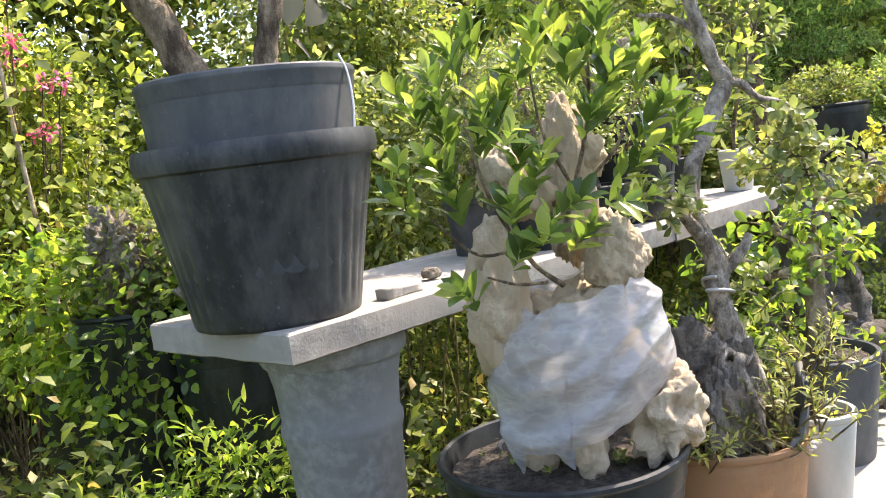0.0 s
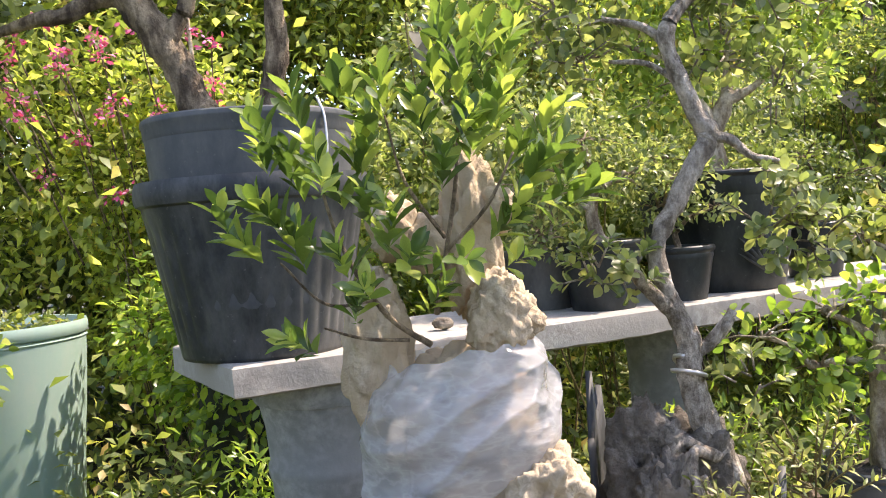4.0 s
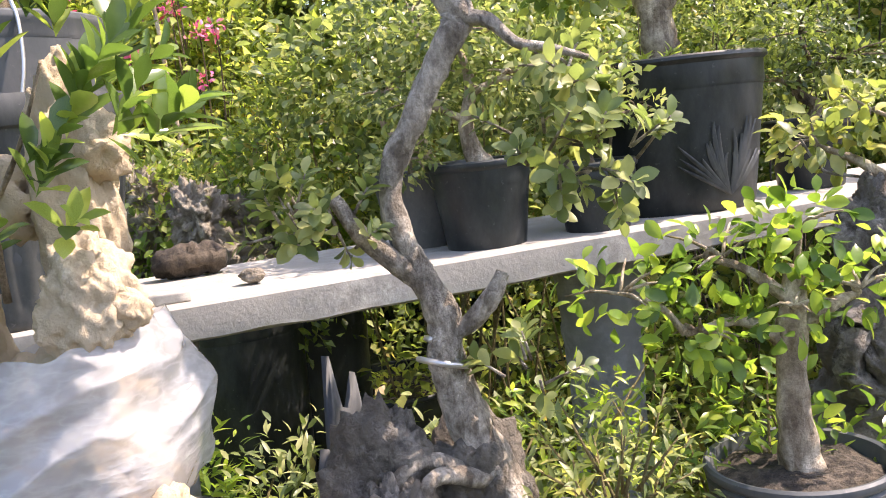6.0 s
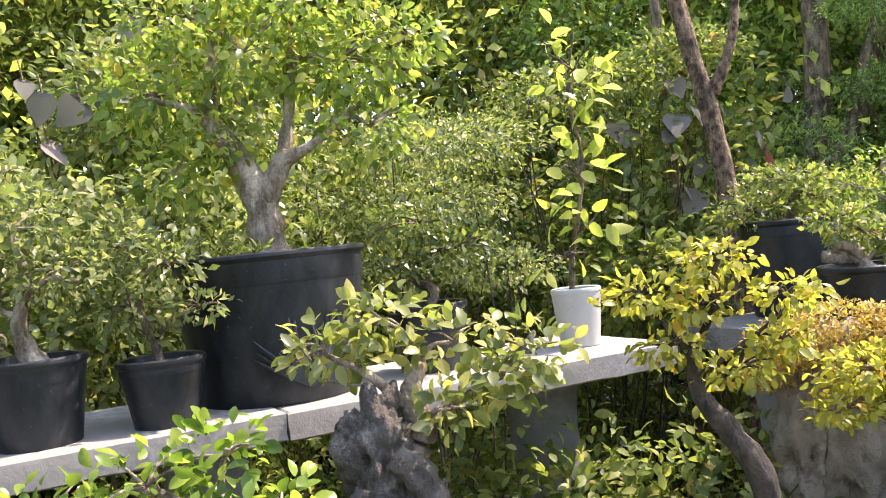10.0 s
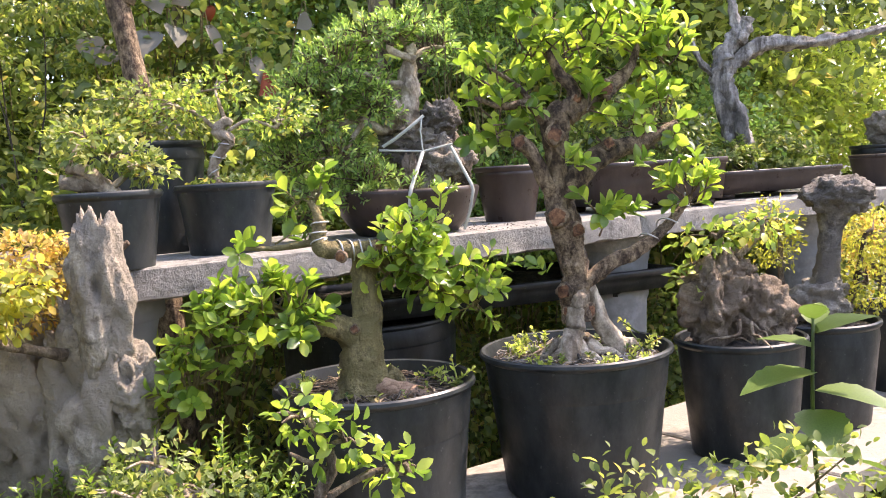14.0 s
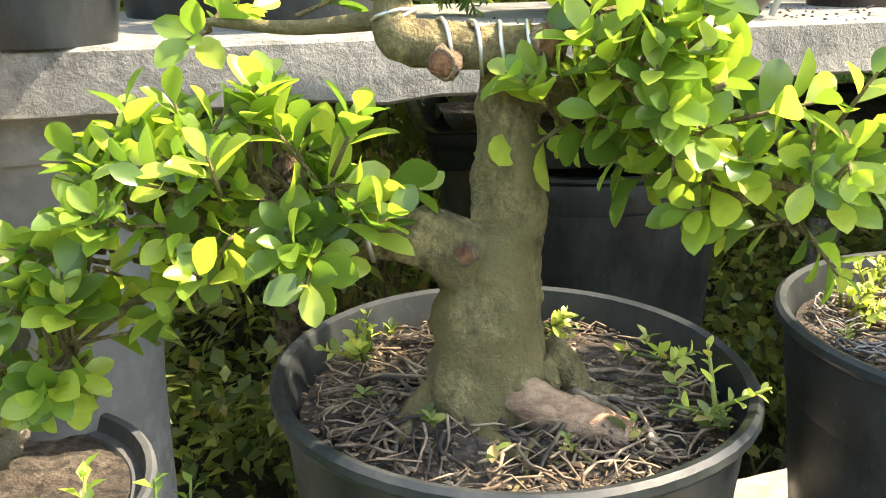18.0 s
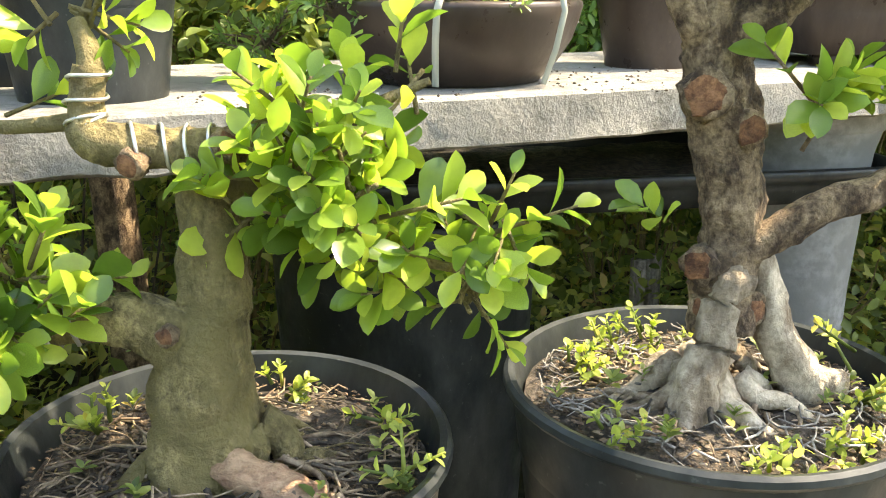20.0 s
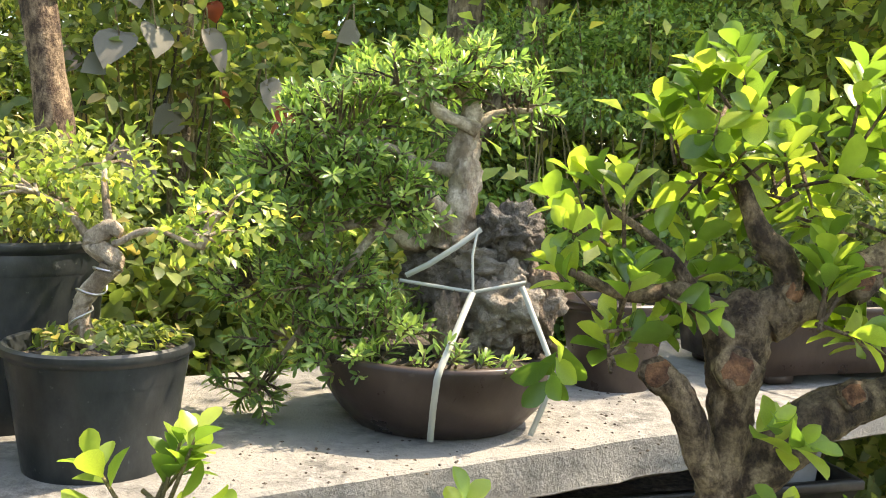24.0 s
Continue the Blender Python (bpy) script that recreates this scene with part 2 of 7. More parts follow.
def film_material():
    """Thin milky film: clear enough to show the stone, whiter along its fine creases."""
    m, n, l, b = material("crumpled_clear_film", 0.20)
    b.inputs["Base Color"].default_value = (0.57, 0.58, 0.59, 1)
    f = noise_of(n, l, 7, 3, 0.5, stretch=(1, 1, 2.4))
    fine = noise_of(n, l, 22, 3, 0.5, stretch=(1, 1, 2.2))
    lines = ramp(n, l, f, [(0.40, (0, 0, 0)), (0.50, (1, 1, 1)), (0.60, (0, 0, 0))])
    thin = ramp(n, l, fine, [(0.42, (0, 0, 0)), (0.50, (1, 1, 1)), (0.58, (0, 0, 0))])
    bump_to(n, l, b, mixed(n, l, 0.2, lines, thin), 0.3, 0.006)
    tr = n.new("ShaderNodeBsdfTranslucent")
    tr.inputs[0].default_value = (0.62, 0.64, 0.66, 1)
    cl = n.new("ShaderNodeBsdfTransparent")
    soft, mx = n.new("ShaderNodeMixShader"), n.new("ShaderNodeMixShader")
    soft.inputs[0].default_value = 0.3
    l.new(b.outputs[0], soft.inputs[1])
    l.new(tr.outputs[0], soft.inputs[2])
    milky = mixed(n, l, 0.4, lines, thin)
    l.new(ramp(n, l, milky, [(0.0, (0.44, 0.44, 0.44)), (1.0, (0.74, 0.74, 0.74))]), mx.inputs[0])
    l.new(cl.outputs[0], mx.inputs[1])
    l.new(soft.outputs[0], mx.inputs[2])
    l.new(mx.outputs[0], n["Material Output"].inputs[0])
    return m


FILM = film_material()

# ---- kit ----
rng = np.random.default_rng(7)
OX, OY = -0.24, 1.55                    # front corner of the first bench slab
UX, UY = 0.663, 0.749                   # along the bench
NX, NY = -0.749, 0.663                  # to its back
BENCH_TURN = math.degrees(math.atan2(UY, UX))


def at(s, n, z=0.0):
    """A place s metres along the bench, n metres behind its front edge, z up."""
    return Vector((OX + s * UX + n * NX, OY + s * UY + n * NY, z))


def at1(s, n, z=0.0):
    """The same for the first bench, which stands a little turned to the others."""
    return Vector((-0.235 + s * 0.650 - n * 0.760, 1.655 + s * 0.760 + n * 0.650, z))


def mesh_of(name, verts, faces, mat, smooth=True):
    me = bpy.data.meshes.new(name)
    me.from_pydata([tuple(v) for v in verts], [], [tuple(f) for f in faces])
    if smooth:
        me.polygons.foreach_set("use_smooth", [True] * len(me.polygons))
    me.materials.append(mat)
    me.update()
    return me


def part(name, bm, mat, parent, label="", smooth=True, kind="", sharp=0):
    """One mesh object under a thing or a part. bm: a bmesh, or (verts, faces)."""
    if isinstance(bm, tuple):
        me = mesh_of(name, bm[0], bm[1], mat, smooth)
    else:
        me = bpy.data.meshes.new(name)
        bm.to_mesh(me)
        bm.free()
        me.materials.append(mat)
        if smooth:
            me.polygons.foreach_set("use_smooth", [True] * len(me.polygons))
    if sharp:
        me.set_sharp_from_angle(angle=radians(sharp))
    ob = new(name, me)
    ob.parent = parent
    return tagged(ob, label=label, kind=kind)


def thing(name, place, label, category, group="", turn=0.0, lean=(0.0, 0.0), scale=1.0):
    ob = new(name)
    ob.empty_display_size = 0.05
    ob.matrix_world = pose(*place, lean[0], lean[1], turn)
    return tagged(ob, label, category, group)


def lathe(profile, segs=48, wobble=0.0, seed=0, flute=0.0, flutes=0, flute_z=(0, 0)):
    """A closed ring of (radius, z) turned about z; returns verts and faces."""
    vs, fs = [], []
    for k in range(segs):
        a = 2 * math.pi * k / segs
        for r, z in profile:
            w = 1 + wobble * noise.noise((math.cos(a) * 1.3 + seed, math.sin(a) * 1.3, z * 3))
            rr = r * w
            if flutes:
                fade = min(1.0, max(0.0, (z - flute_z[0]) / 0.03)) * min(1.0, max(0.0, (flute_z[1] - z) / 0.03))
                rr -= flute * fade * (0.5 + 0.5 * math.cos(a * flutes)) ** 2
            vs.append((rr * math.cos(a), rr * math.sin(a), z))
    m = len(profile)
    for k in range(segs):
        k2 = (k + 1) % segs
        for i in range(m):
            j = (i + 1) % m
            fs.append((k * m + i, k2 * m + i, k2 * m + j, k * m + j))
    return vs, fs


def soil_disc(r, z, seed, bumps=0.008, rings=9, segs=40, mound=0.01):
    vs, fs = [(0, 0, z + mound)], []
    for i in range(1, rings + 1):
        q = r * i / rings
        for k in range(segs):
            a = 2 * math.pi * k / segs
            x, y = q * math.cos(a), q * math.sin(a)
            vs.append((x, y, z + mound * (1 - (q / r) ** 2) + bumps * noise.noise((x * 30 + seed, y * 30, seed)) + 0.5 * bumps * noise.noise((x * 90, y * 90 + seed, 0))))
    for k in range(segs):
        fs.append((0, 1 + k, 1 + (k + 1) % segs))
    for i in range(rings - 1):
        a0, b0 = 1 + i * segs, 1 + (i + 1) * segs
        for k in range(segs):
            k2 = (k + 1) % segs
            fs.append((a0 + k, b0 + k, b0 + k2, a0 + k2))
    return vs, fs


def pot(place, r, h, mat, label, taper=0.78, collar=0.16, lip=0.035, soil=0.06, wall=0.012, name="plant_pot", group="", wobble=0.015, lean=(0.0, 0.0), turn=0.0, flutes=0, soil_mat=None, kind_word="pot"):
    """A round nursery pot: tapered body with a foot ring, stepped collar and rolled lip, and its soil."""
    top = thing(name, place, label, kind_word, group, turn, lean)
    rb, hc = r * taper, h * (1 - collar)
    rc = r * (taper + (1 - taper) * (1 - collar)) * (0.962 if collar >= 0.24 else 0.985)
    sd = r * 37 + h * 11
    body = [(rb * 0.6, 0.006), (rb * 0.9, 0.006), (rb * 0.93, 0.0), (rb * 0.985, 0.0), (rb, 0.008)]
    rows = 28 if flutes else 7
    for i in range(1, rows):
        q = i / rows
        body.append((rb + (rc - rb) * q, 0.008 + (hc - 0.008) * q))
    body += [(rc, hc), (rc - wall, hc), (rb - wall, 0.02), (rb * 0.6, 0.02)]
    part("body", lathe(body, flutes * 8 if flutes else 48, wobble, sd, 0.0028, flutes, (0.05 * h, 0.8 * h)), mat, top, sharp=80 if flutes else 38)
    e = r * lip
    band = 0.045 if lip >= 0.05 else 0.013
    rim = [(rc * 1.0, hc - 0.004), (rc * 1.012, hc + 0.003), (r - e - 0.003, h - band - 0.005), (r - e * 0.35, h - band), (r, h - band * 0.7), (r - 0.001, h - band * 0.25), (r - 0.005, h), (r - wall * 0.7 - 0.003, h - 0.002), (r - wall - e, h - 0.03), (rc - wall, hc)]
    part("rim", lathe(rim, 48, wobble, sd), mat, top, sharp=38)
    if soil is not None:
        rs = (r - wall - 0.006) * (1 - soil / h * (1 - taper))
        part("soil", soil_disc(rs, h - soil, sd), soil_mat or SOIL, top)
    return top


def smooth_path(pts, radii, per=6):
    """Catmull-Rom through the control points."""
    P = [Vector(p) for p in pts]
    P = [2 * P[0] - P[1]] + P + [2 * P[-1] - P[-2]]
    Rr = [radii[0]] + list(radii) + [radii[-1]]
    out, rad = [], []
    for i in range(1, len(P) - 2):
        for k in range(per):
            t = k / per
            a, b, c, d = P[i - 1], P[i], P[i + 1], P[i + 2]
            out.append(0.5 * (2 * b + (c - a) * t + (2 * a - 5 * b + 4 * c - d) * t * t + (3 * b - a - 3 * c + d) * t ** 3))
            rad.append(Rr[i] + (Rr[i + 1] - Rr[i]) * t)
    out.append(P[-2])
    rad.append(Rr[-2])
    return out, rad


def tube(pts, radii, segs=12, per=6, rough=0.12, freq=14, seed=0, cap=True, flat=1.0):
    """A gnarled round limb along the control points."""
    path, rad = smooth_path(pts, radii, per)
    vs, fs = [], []
    up = Vector((0.31, 0.17, 0.93)).normalized()
    for i, p in enumerate(path):
        d = (path[min(i + 1, len(path) - 1)] - path[max(i - 1, 0)]).normalized()
        u = d.cross(up)
        if u.length < 0.15:
            u = d.cross(Vector((1, 0.2, 0)))
        u.normalize()
        v = d.cross(u)
        for k in range(segs):
            a = 2 * math.pi * k / segs
            q = u * math.cos(a) + v * math.sin(a) * flat
            g = p + q * rad[i]
            w = 1 + rough * (1.1 * noise.noise(g * freq + Vector((seed, 0, 0))) + 0.7 * noise.noise(g * freq * 3.1 + Vector((0, seed, 0))) + 0.35 * math.sin(a * 4 + seed + 0.7 * i / per))
            vs.append(p + q * rad[i] * w)
    n = len(path)
    for i in range(n - 1):
        for k in range(segs):
            k2 = (k + 1) % segs
            fs.append((i * segs + k, i * segs + k2, (i + 1) * segs + k2, (i + 1) * segs + k))
    if cap:
        fs.append(tuple(range(segs - 1, -1, -1)))
        fs.append(tuple((n - 1) * segs + k for k in range(segs)))
    return vs, fs


def joined(*pieces):
    vs, fs = [], []
    for v, f in pieces:
        o = len(vs)
        vs += list(v)
        fs += [tuple(i + o for i in q) for q in f]
    return vs, fs


# leaf outlines: (along, across) half shapes, with a fold along the midrib
LEAF_OVAL = [(0.0, 0.0), (0.22, 0.20), (0.55, 0.29), (0.85, 0.17), (1.0, 0.0)]
LEAF_OBOV = [(0.0, 0.0), (0.12, 0.05), (0.32, 0.19), (0.56, 0.275), (0.78, 0.25), (0.93, 0.13), (1.0, 0.0)]
LEAF_TONGUE = [(0.0, 0.0), (0.12, 0.05), (0.35, 0.16), (0.60, 0.205), (0.82, 0.14), (1.0, 0.0)]
LEAF_NARROW = [(0.0, 0.0), (0.25, 0.09), (0.62, 0.145), (0.88, 0.09), (1.0, 0.0)]
LEAF_LANCE = [(0.0, 0.0), (0.28, 0.13), (0.6, 0.13), (1.0, 0.0)]
LEAF_SMALL = [(0.0, 0.0), (0.5, 0.27), (1.0, 0.0)]
LEAF_HEART = [(0.0, 0.0), (-0.13, 0.12), (-0.14, 0.30), (0.02, 0.48), (0.28, 0.52), (0.58, 0.36), (0.82, 0.15), (1.0, 0.0)]
LEAF_BLADE = [(0.0, 0.03), (0.5, 0.045), (1.0, 0.0)]


def leaf_shape(outline, fold=0.25, curl=0.25):
    """Template leaf of length 1 along x, its face to z: verts, faces."""
    vs, fs = [], []
    for x, y in outline:
        droop = -curl * x * x
        vs.append((x, 0, droop))
        if y > 0:
            vs.append((x, y, droop + fold * y))
            vs.append((x, -y, droop + fold * y))
    rows, i = [], 0
    for x, y in outline:
        rows.append((i, i + 1, i + 2) if y > 0 else (i, i, i))
        i += 3 if y > 0 else 1
    for a, b in zip(rows, rows[1:]):
        for side in (1, 2):
            q = [a[0], b[0], b[side], a[side]] if side == 1 else [a[0], a[side], b[side], b[0]]
            q = [v for k, v in enumerate(q) if v not in q[:k]]
            if len(q) > 2:
                fs.append(tuple(q))
    return np.array(vs), fs


def unit(v):
    return v / np.maximum(np.linalg.norm(v, axis=1, keepdims=True), 1e-9)


def leaf_cloud(outline, places, outward, size, up=0.6, fold=0.25, curl=0.3, jitter=0.45, spread=0.7):
    """Many leaves as one mesh: at places, pointing along outward with scatter, faces turned up."""
    T, F = leaf_shape(outline, fold, curl)
    n = len(places)
    d = unit(outward + rng.normal(0, spread, (n, 3)))
    up_v = unit(np.array([0, 0, 1.0]) * up + rng.normal(0, jitter, (n, 3)) + 0.25 * outward)
    side = unit(np.cross(up_v, d))
    nor = np.cross(d, side)
    sz = size * rng.uniform(0.6, 1.25, n)
    V = places[:, None, :] + sz[:, None, None] * (T[None, :, 0:1] * d[:, None, :] + T[None, :, 1:2] * side[:, None, :] + T[None, :, 2:3] * nor[:, None, :])
    m = len(T)
    me_v = V.reshape(-1, 3)
    loops, starts, totals = [], [], []
    base = np.arange(n) * m
    for f in F:
        loops.append(base[:, None] + np.array(f)[None, :])
    counts = [len(f) for f in F]
    flat = np.concatenate(loops, axis=1).ravel()
    tot = np.tile(counts, n)
    start = np.concatenate([[0], np.cumsum(tot)[:-1]])
    return me_v, flat, start, tot


def cloud_part(name, cloud, mat, parent, label="", kind="stuff"):
    v, flat, start, tot = cloud
    me = bpy.data.meshes.new(name)
    me.vertices.add(len(v))
    me.vertices.foreach_set("co", v.astype(np.float32).ravel())
    me.loops.add(len(flat))
    me.loops.foreach_set("vertex_index", flat.astype(np.int32))
    me.polygons.add(len(start))
    me.polygons.foreach_set("loop_start", start.astype(np.int32))
    me.polygons.foreach_set("loop_total", tot.astype(np.int32))
    me.polygons.foreach_set("use_smooth", np.ones(len(start), bool))
    me.materials.append(mat)
    me.update(calc_edges=True)
    me.validate()
    ob = new(name, me)
    if parent:
        ob.parent = parent
    return tagged(ob, label=label, kind=kind)


def in_blobs(blobs, count, shell=0.5, twig=0.0):
    """Places inside ellipsoids (centre, radii), more of them near the skin, in uneven clumps."""
    vol = np.array([b[1][0] * b[1][1] * b[1][2] for b in blobs]) ** 0.7
    pick = rng.choice(len(blobs), count, p=vol / vol.sum())
    C = np.array([tuple(b[0]) for b in blobs])[pick]
    Rr = np.array([tuple(b[1]) for b in blobs])[pick]
    d = unit(rng.normal(0, 1, (count, 3)))
    q = rng.uniform(shell, 1.0, (count, 1)) ** 0.6
    # sprigs: several leaves share one shoot
    k = max(1, count // 7)
    seeds_d = unit(rng.normal(0, 1, (k, 3)))
    if twig:
        idx = rng.integers(0, k, count)
        d = unit(seeds_d[idx] + rng.normal(0, twig, (count, 3)))
    wob = 1 + 0.28 * np.sin(d[:, 0:1] * 7 + C[:, 0:1] * 9) * np.cos(d[:, 1:2] * 6 + C[:, 2:3] * 8)
    return C + d * q * Rr * wob, d


def foliage(name, parent, blobs, count, size, mat, outline=LEAF_OVAL, shell=0.45, up=0.6, label="", spread=0.7, jitter=0.45):
    p, d = in_blobs(blobs, count, shell)
    return cloud_part(name, leaf_cloud(outline, p, d, size, up, spread=spread, jitter=jitter), mat, parent, label)


def rock(size, seed, rough=0.35, freq=2.2, holes=0, sub=5, squash=0.0):
    """A weathered boulder with ridges and pits, standing on z = 0."""
    bm = bmesh.new()
    bmesh.ops.create_icosphere(bm, subdivisions=sub, radius=1.0)
    off = Vector((seed * 3.1, seed * 1.7, seed * 2.3))
    rnd = random.Random(seed)
    pits = [(Vector((rnd.uniform(-1, 1), rnd.uniform(-1, 1), rnd.uniform(-0.7, 0.8))).normalized(), rnd.uniform(0.16, 0.34)) for _ in range(holes)]
    for v in bm.verts:
        d = v.co.normalized()
        k = 1 + 0.8 * rough * noise.fractal(d * freq + off, 0.9, 2.1, 5) + 0.5 * rough * (abs(noise.noise(d * freq * 1.7 - off)) - 0.25)
        k -= 0.55 * rough * (max(0.0, 0.16 - abs(noise.noise(d * freq * 2.3 + off * 2))) * 2.2) + 0.10 * rough * abs(noise.noise(d * 13 + off)) + 0.10 * rough * noise.noise(d * 24 - off)
        for c, w in pits:
            a = (d - c).length
            if a < w:
                k -= 0.42 * (1 - (a / w) ** 2) ** 0.7
        v.co = d * k
    lo = min(v.co.z for v in bm.verts)
    for v in bm.verts:
        v.co = Vector((v.co.x * size[0], v.co.y * size[1], max(0, v.co.z - lo * (1 - squash)) * size[2] / 1.0))
    return bm


def slab(name, s0, s1, n0, n1, top, thick, parent, mat, seed, uneven=0.006, step=0.03, where=at):
    """A cast slab with broken, uneven edges, in bench directions."""
    vs, fs = [], []
    ns, nn = max(2, int((s1 - s0) / step)), max(2, int((n1 - n0) / step))
    ring = [(s0 + (s1 - s0) * i / ns, n0) for i in range(ns)] + [(s1, n0 + (n1 - n0) * i / nn) for i in range(nn)] + [(s1 - (s1 - s0) * i / ns, n1) for i in range(ns)] + [(s0, n1 - (n1 - n0) * i / nn) for i in range(nn)]
    cs, cn = (s0 + s1) / 2, (n0 + n1) / 2
    m = len(ring)
    levels = [(top, 0.005), (top - 0.004, 0.0), (top - thick * 0.35, -0.001), (top - thick * 0.7, 0.0), (top - thick + 0.004, 0.0), (top - thick, 0.006)]
    for z, inset in levels:
        for s, n in ring:
            e = inset + uneven * 0.5 * noise.noise((s * 9, n * 9, z * 12 + seed)) + uneven * 0.35 * noise.noise((s * 40, n * 40, z * 40))
            ds = -1 if s > s1 - 1e-4 else (1 if s < s0 + 1e-4 else 0)
            dn = -1 if n > n1 - 1e-4 else (1 if n < n0 + 1e-4 else 0)
            zz = z + (uneven * 0.7 * noise.noise((s * 11, n * 11, seed)) if z < top - thick * 0.6 else 0.0)
            vs.append(where(s + ds * e, n + dn * e, zz))
    for j in range(len(levels) - 1):
        for i in range(m):
            i2 = (i + 1) % m
            fs.append((j * m + i, (j + 1) * m + i, (j + 1) * m + i2, j * m + i2))
    fs.append(tuple(range(m)))
    fs.append(tuple((len(levels) - 1) * m + i for i in range(m - 1, -1, -1)))
    return part(name, (vs, fs), mat, parent, sharp=35)

# ---- shoots and leaves ----
def shoot(base, d, length, n, size, rise=0.55, lift=0.35):
    """Leaves in a spiral round a shoot, wide below and upright at the tip."""
    d = Vector(d).normalized()
    u = d.orthogonal().normalized()
    v = d.cross(u)
    out = []
    a0 = rng.uniform(0, 6.28)
    for i in range(n):
        q = (i + 0.4) / n
        a = a0 + 2.4 * i + rng.normal(0, 0.25)
        o = u * math.cos(a) + v * math.sin(a)
        tip = rise + 1.1 * q * q
        x = (o + d * tip + Vector((0, 0, lift * (1 - q)))).normalized()
        face = (d * 1.0 - o * 0.35 * q + Vector((0, 0, 0.7)) + Vector(rng.normal(0, 0.22, 3))).normalized()
        y = face.cross(x).normalized()
        z = x.cross(y)
        sc = size * (1.0 - 0.35 * q * q) * rng.uniform(0.72, 1.18)
        m = Matrix((x, y, z)).transposed().to_4x4() @ Matrix.Scale(sc, 4)
        m.translation = Vector(base) + d * length * q
        out.append(m)
    return out


def shoots_in(blobs, count, length, n, size, up=0.5, rise=0.55, shell=0.3):
    """Shoots scattered in ellipsoids (centre, radii); returns leaf matrices and twig pieces."""
    mats, twigs = [], []
    p, d = in_blobs(blobs, count, shell)
    for a, b in zip(p, d):
        dirn = Vector(b) + Vector((0, 0, up)) + Vector(rng.normal(0, 0.3, 3))
        ln = length * rng.uniform(0.6, 1.3)
        mats += shoot(a, dirn, ln, max(3, int(n * rng.uniform(0.7, 1.3))), size, rise)
        dn = dirn.normalized()
        twigs.append(tube([Vector(a) - dn * ln * 0.7, Vector(a) + dn * ln * 0.3, Vector(a) + dn * ln], [0.0022, 0.0017, 0.001], 5, 1, 0.0))
    return mats, twigs


def leaf_objects(parent, mats, outline, mat, keep=290, name="leaf", fold=0.3, curl=0.3):
    """Each leaf its own object on shared meshes; past keep, the rest is one mesh."""
    meshes = []
    for k, (f, c) in enumerate(((fold, curl), (fold * 1.5, curl * 0.4), (fold * 0.6, curl * 1.7), (fold * 1.1, -curl * 0.3))):
        v, fs = leaf_shape(outline, f, c)
        meshes.append(mesh_of(name, v, fs, mat))
    order = list(range(len(mats)))
    random.Random(len(mats)).shuffle(order)
    for i in order[:keep]:
        ob = new(name, meshes[i % 4])
        ob.parent = parent
        ob.matrix_basis = mats[i]
    if len(order) > keep:
        cloud_part("leaves", mats_cloud([mats[i] for i in order[keep:]], outline, fold, curl), mat, parent)


def mats_cloud(mats, outline, fold=0.3, curl=0.3):
    T, F = leaf_shape(outline, fold, curl)
    M = np.array([[list(r) for r in m] for m in mats])
    H = np.c_[T, np.ones(len(T))]
    V = np.einsum("nij,kj->nki", M[:, :3, :], H).reshape(-1, 3)
    base = np.arange(len(mats)) * len(T)
    flat = np.concatenate([base[:, None] + np.array(f)[None, :] for f in F], axis=1).ravel()
    tot = np.tile([len(f) for f in F], len(mats))
    return V, flat, np.concatenate([[0], np.cumsum(tot)[:-1]]), tot


def limbs(t, specs, bark, segs=16, per=8, rough=0.2, freq=26):
    """Trunk first, then branches; specs: (points, radii)."""
    for i, (pts, radii) in enumerate(specs):
        part("trunk" if i == 0 else "branch", tube(pts, radii, segs if i == 0 else 11, per, rough, freq, i * 3.3 + pts[0][2]), bark, t)


def cut_end(t, p, d, r, label="orange-brown pruned stub", bark=None):
    """A pruning cut: raw wood set into a collar of healing bark."""
    d = Vector(d).normalized()
    p = Vector(p)
    collar = part("scar_collar", tube([p - d * r * 1.3, p - d * r * 0.3, p + d * 0.001, p + d * 0.0015], [r * 0.95, r * 1.12, r * 0.98, r * 0.5], 14, 3, 0.22, 70), bark or BARK_WARM, t)
    part("cut_face", tube([p - d * 0.004, p + d * 0.001, p + d * 0.0022, p + d * 0.0024], [r * 0.82, r * 0.80, r * 0.70, r * 0.35], 14, 2, 0.28, 110, r * 900), CUT, collar, label)


def tangle(t, count, r0, length, z, rad, seed, mats, centre=(0, 0)):
    """Fine roots that wander over the soil, crossing and lifting off it."""
    rr = random.Random(seed)
    for i in range(count):
        ang = rr.uniform(0, 6.283)
        q = r0 * rr.uniform(0.7, 1.3)
        p = Vector((centre[0] + q * math.cos(ang), centre[1] + q * math.sin(ang), z + rr.uniform(0.004, 0.028)))
        head = ang + rr.uniform(-0.9, 0.9)
        steps = rr.randint(5, 8)
        ln = length * rr.uniform(0.5, 1.2) / steps
        pts = [p.copy()]
        for k in range(steps):
            head += rr.uniform(-0.75, 0.75)
            p = p + Vector((math.cos(head) * ln, math.sin(head) * ln, 0))
            out = math.hypot(p.x, p.y)
            if out > 0.155:
                p.x, p.y = p.x * 0.155 / out, p.y * 0.155 / out
            p.z = z + max(0.0, (p.z - z) * 0.6 + rr.uniform(-0.003, 0.007))
            pts.append(p.copy())
        w = rad * rr.uniform(0.5, 1.5)
        part("root", tube(pts, [w * (1 - 0.75 * k / steps) for k in range(steps + 1)], 5, 2, 0.2, 80, i), mats[i % len(mats)], t)


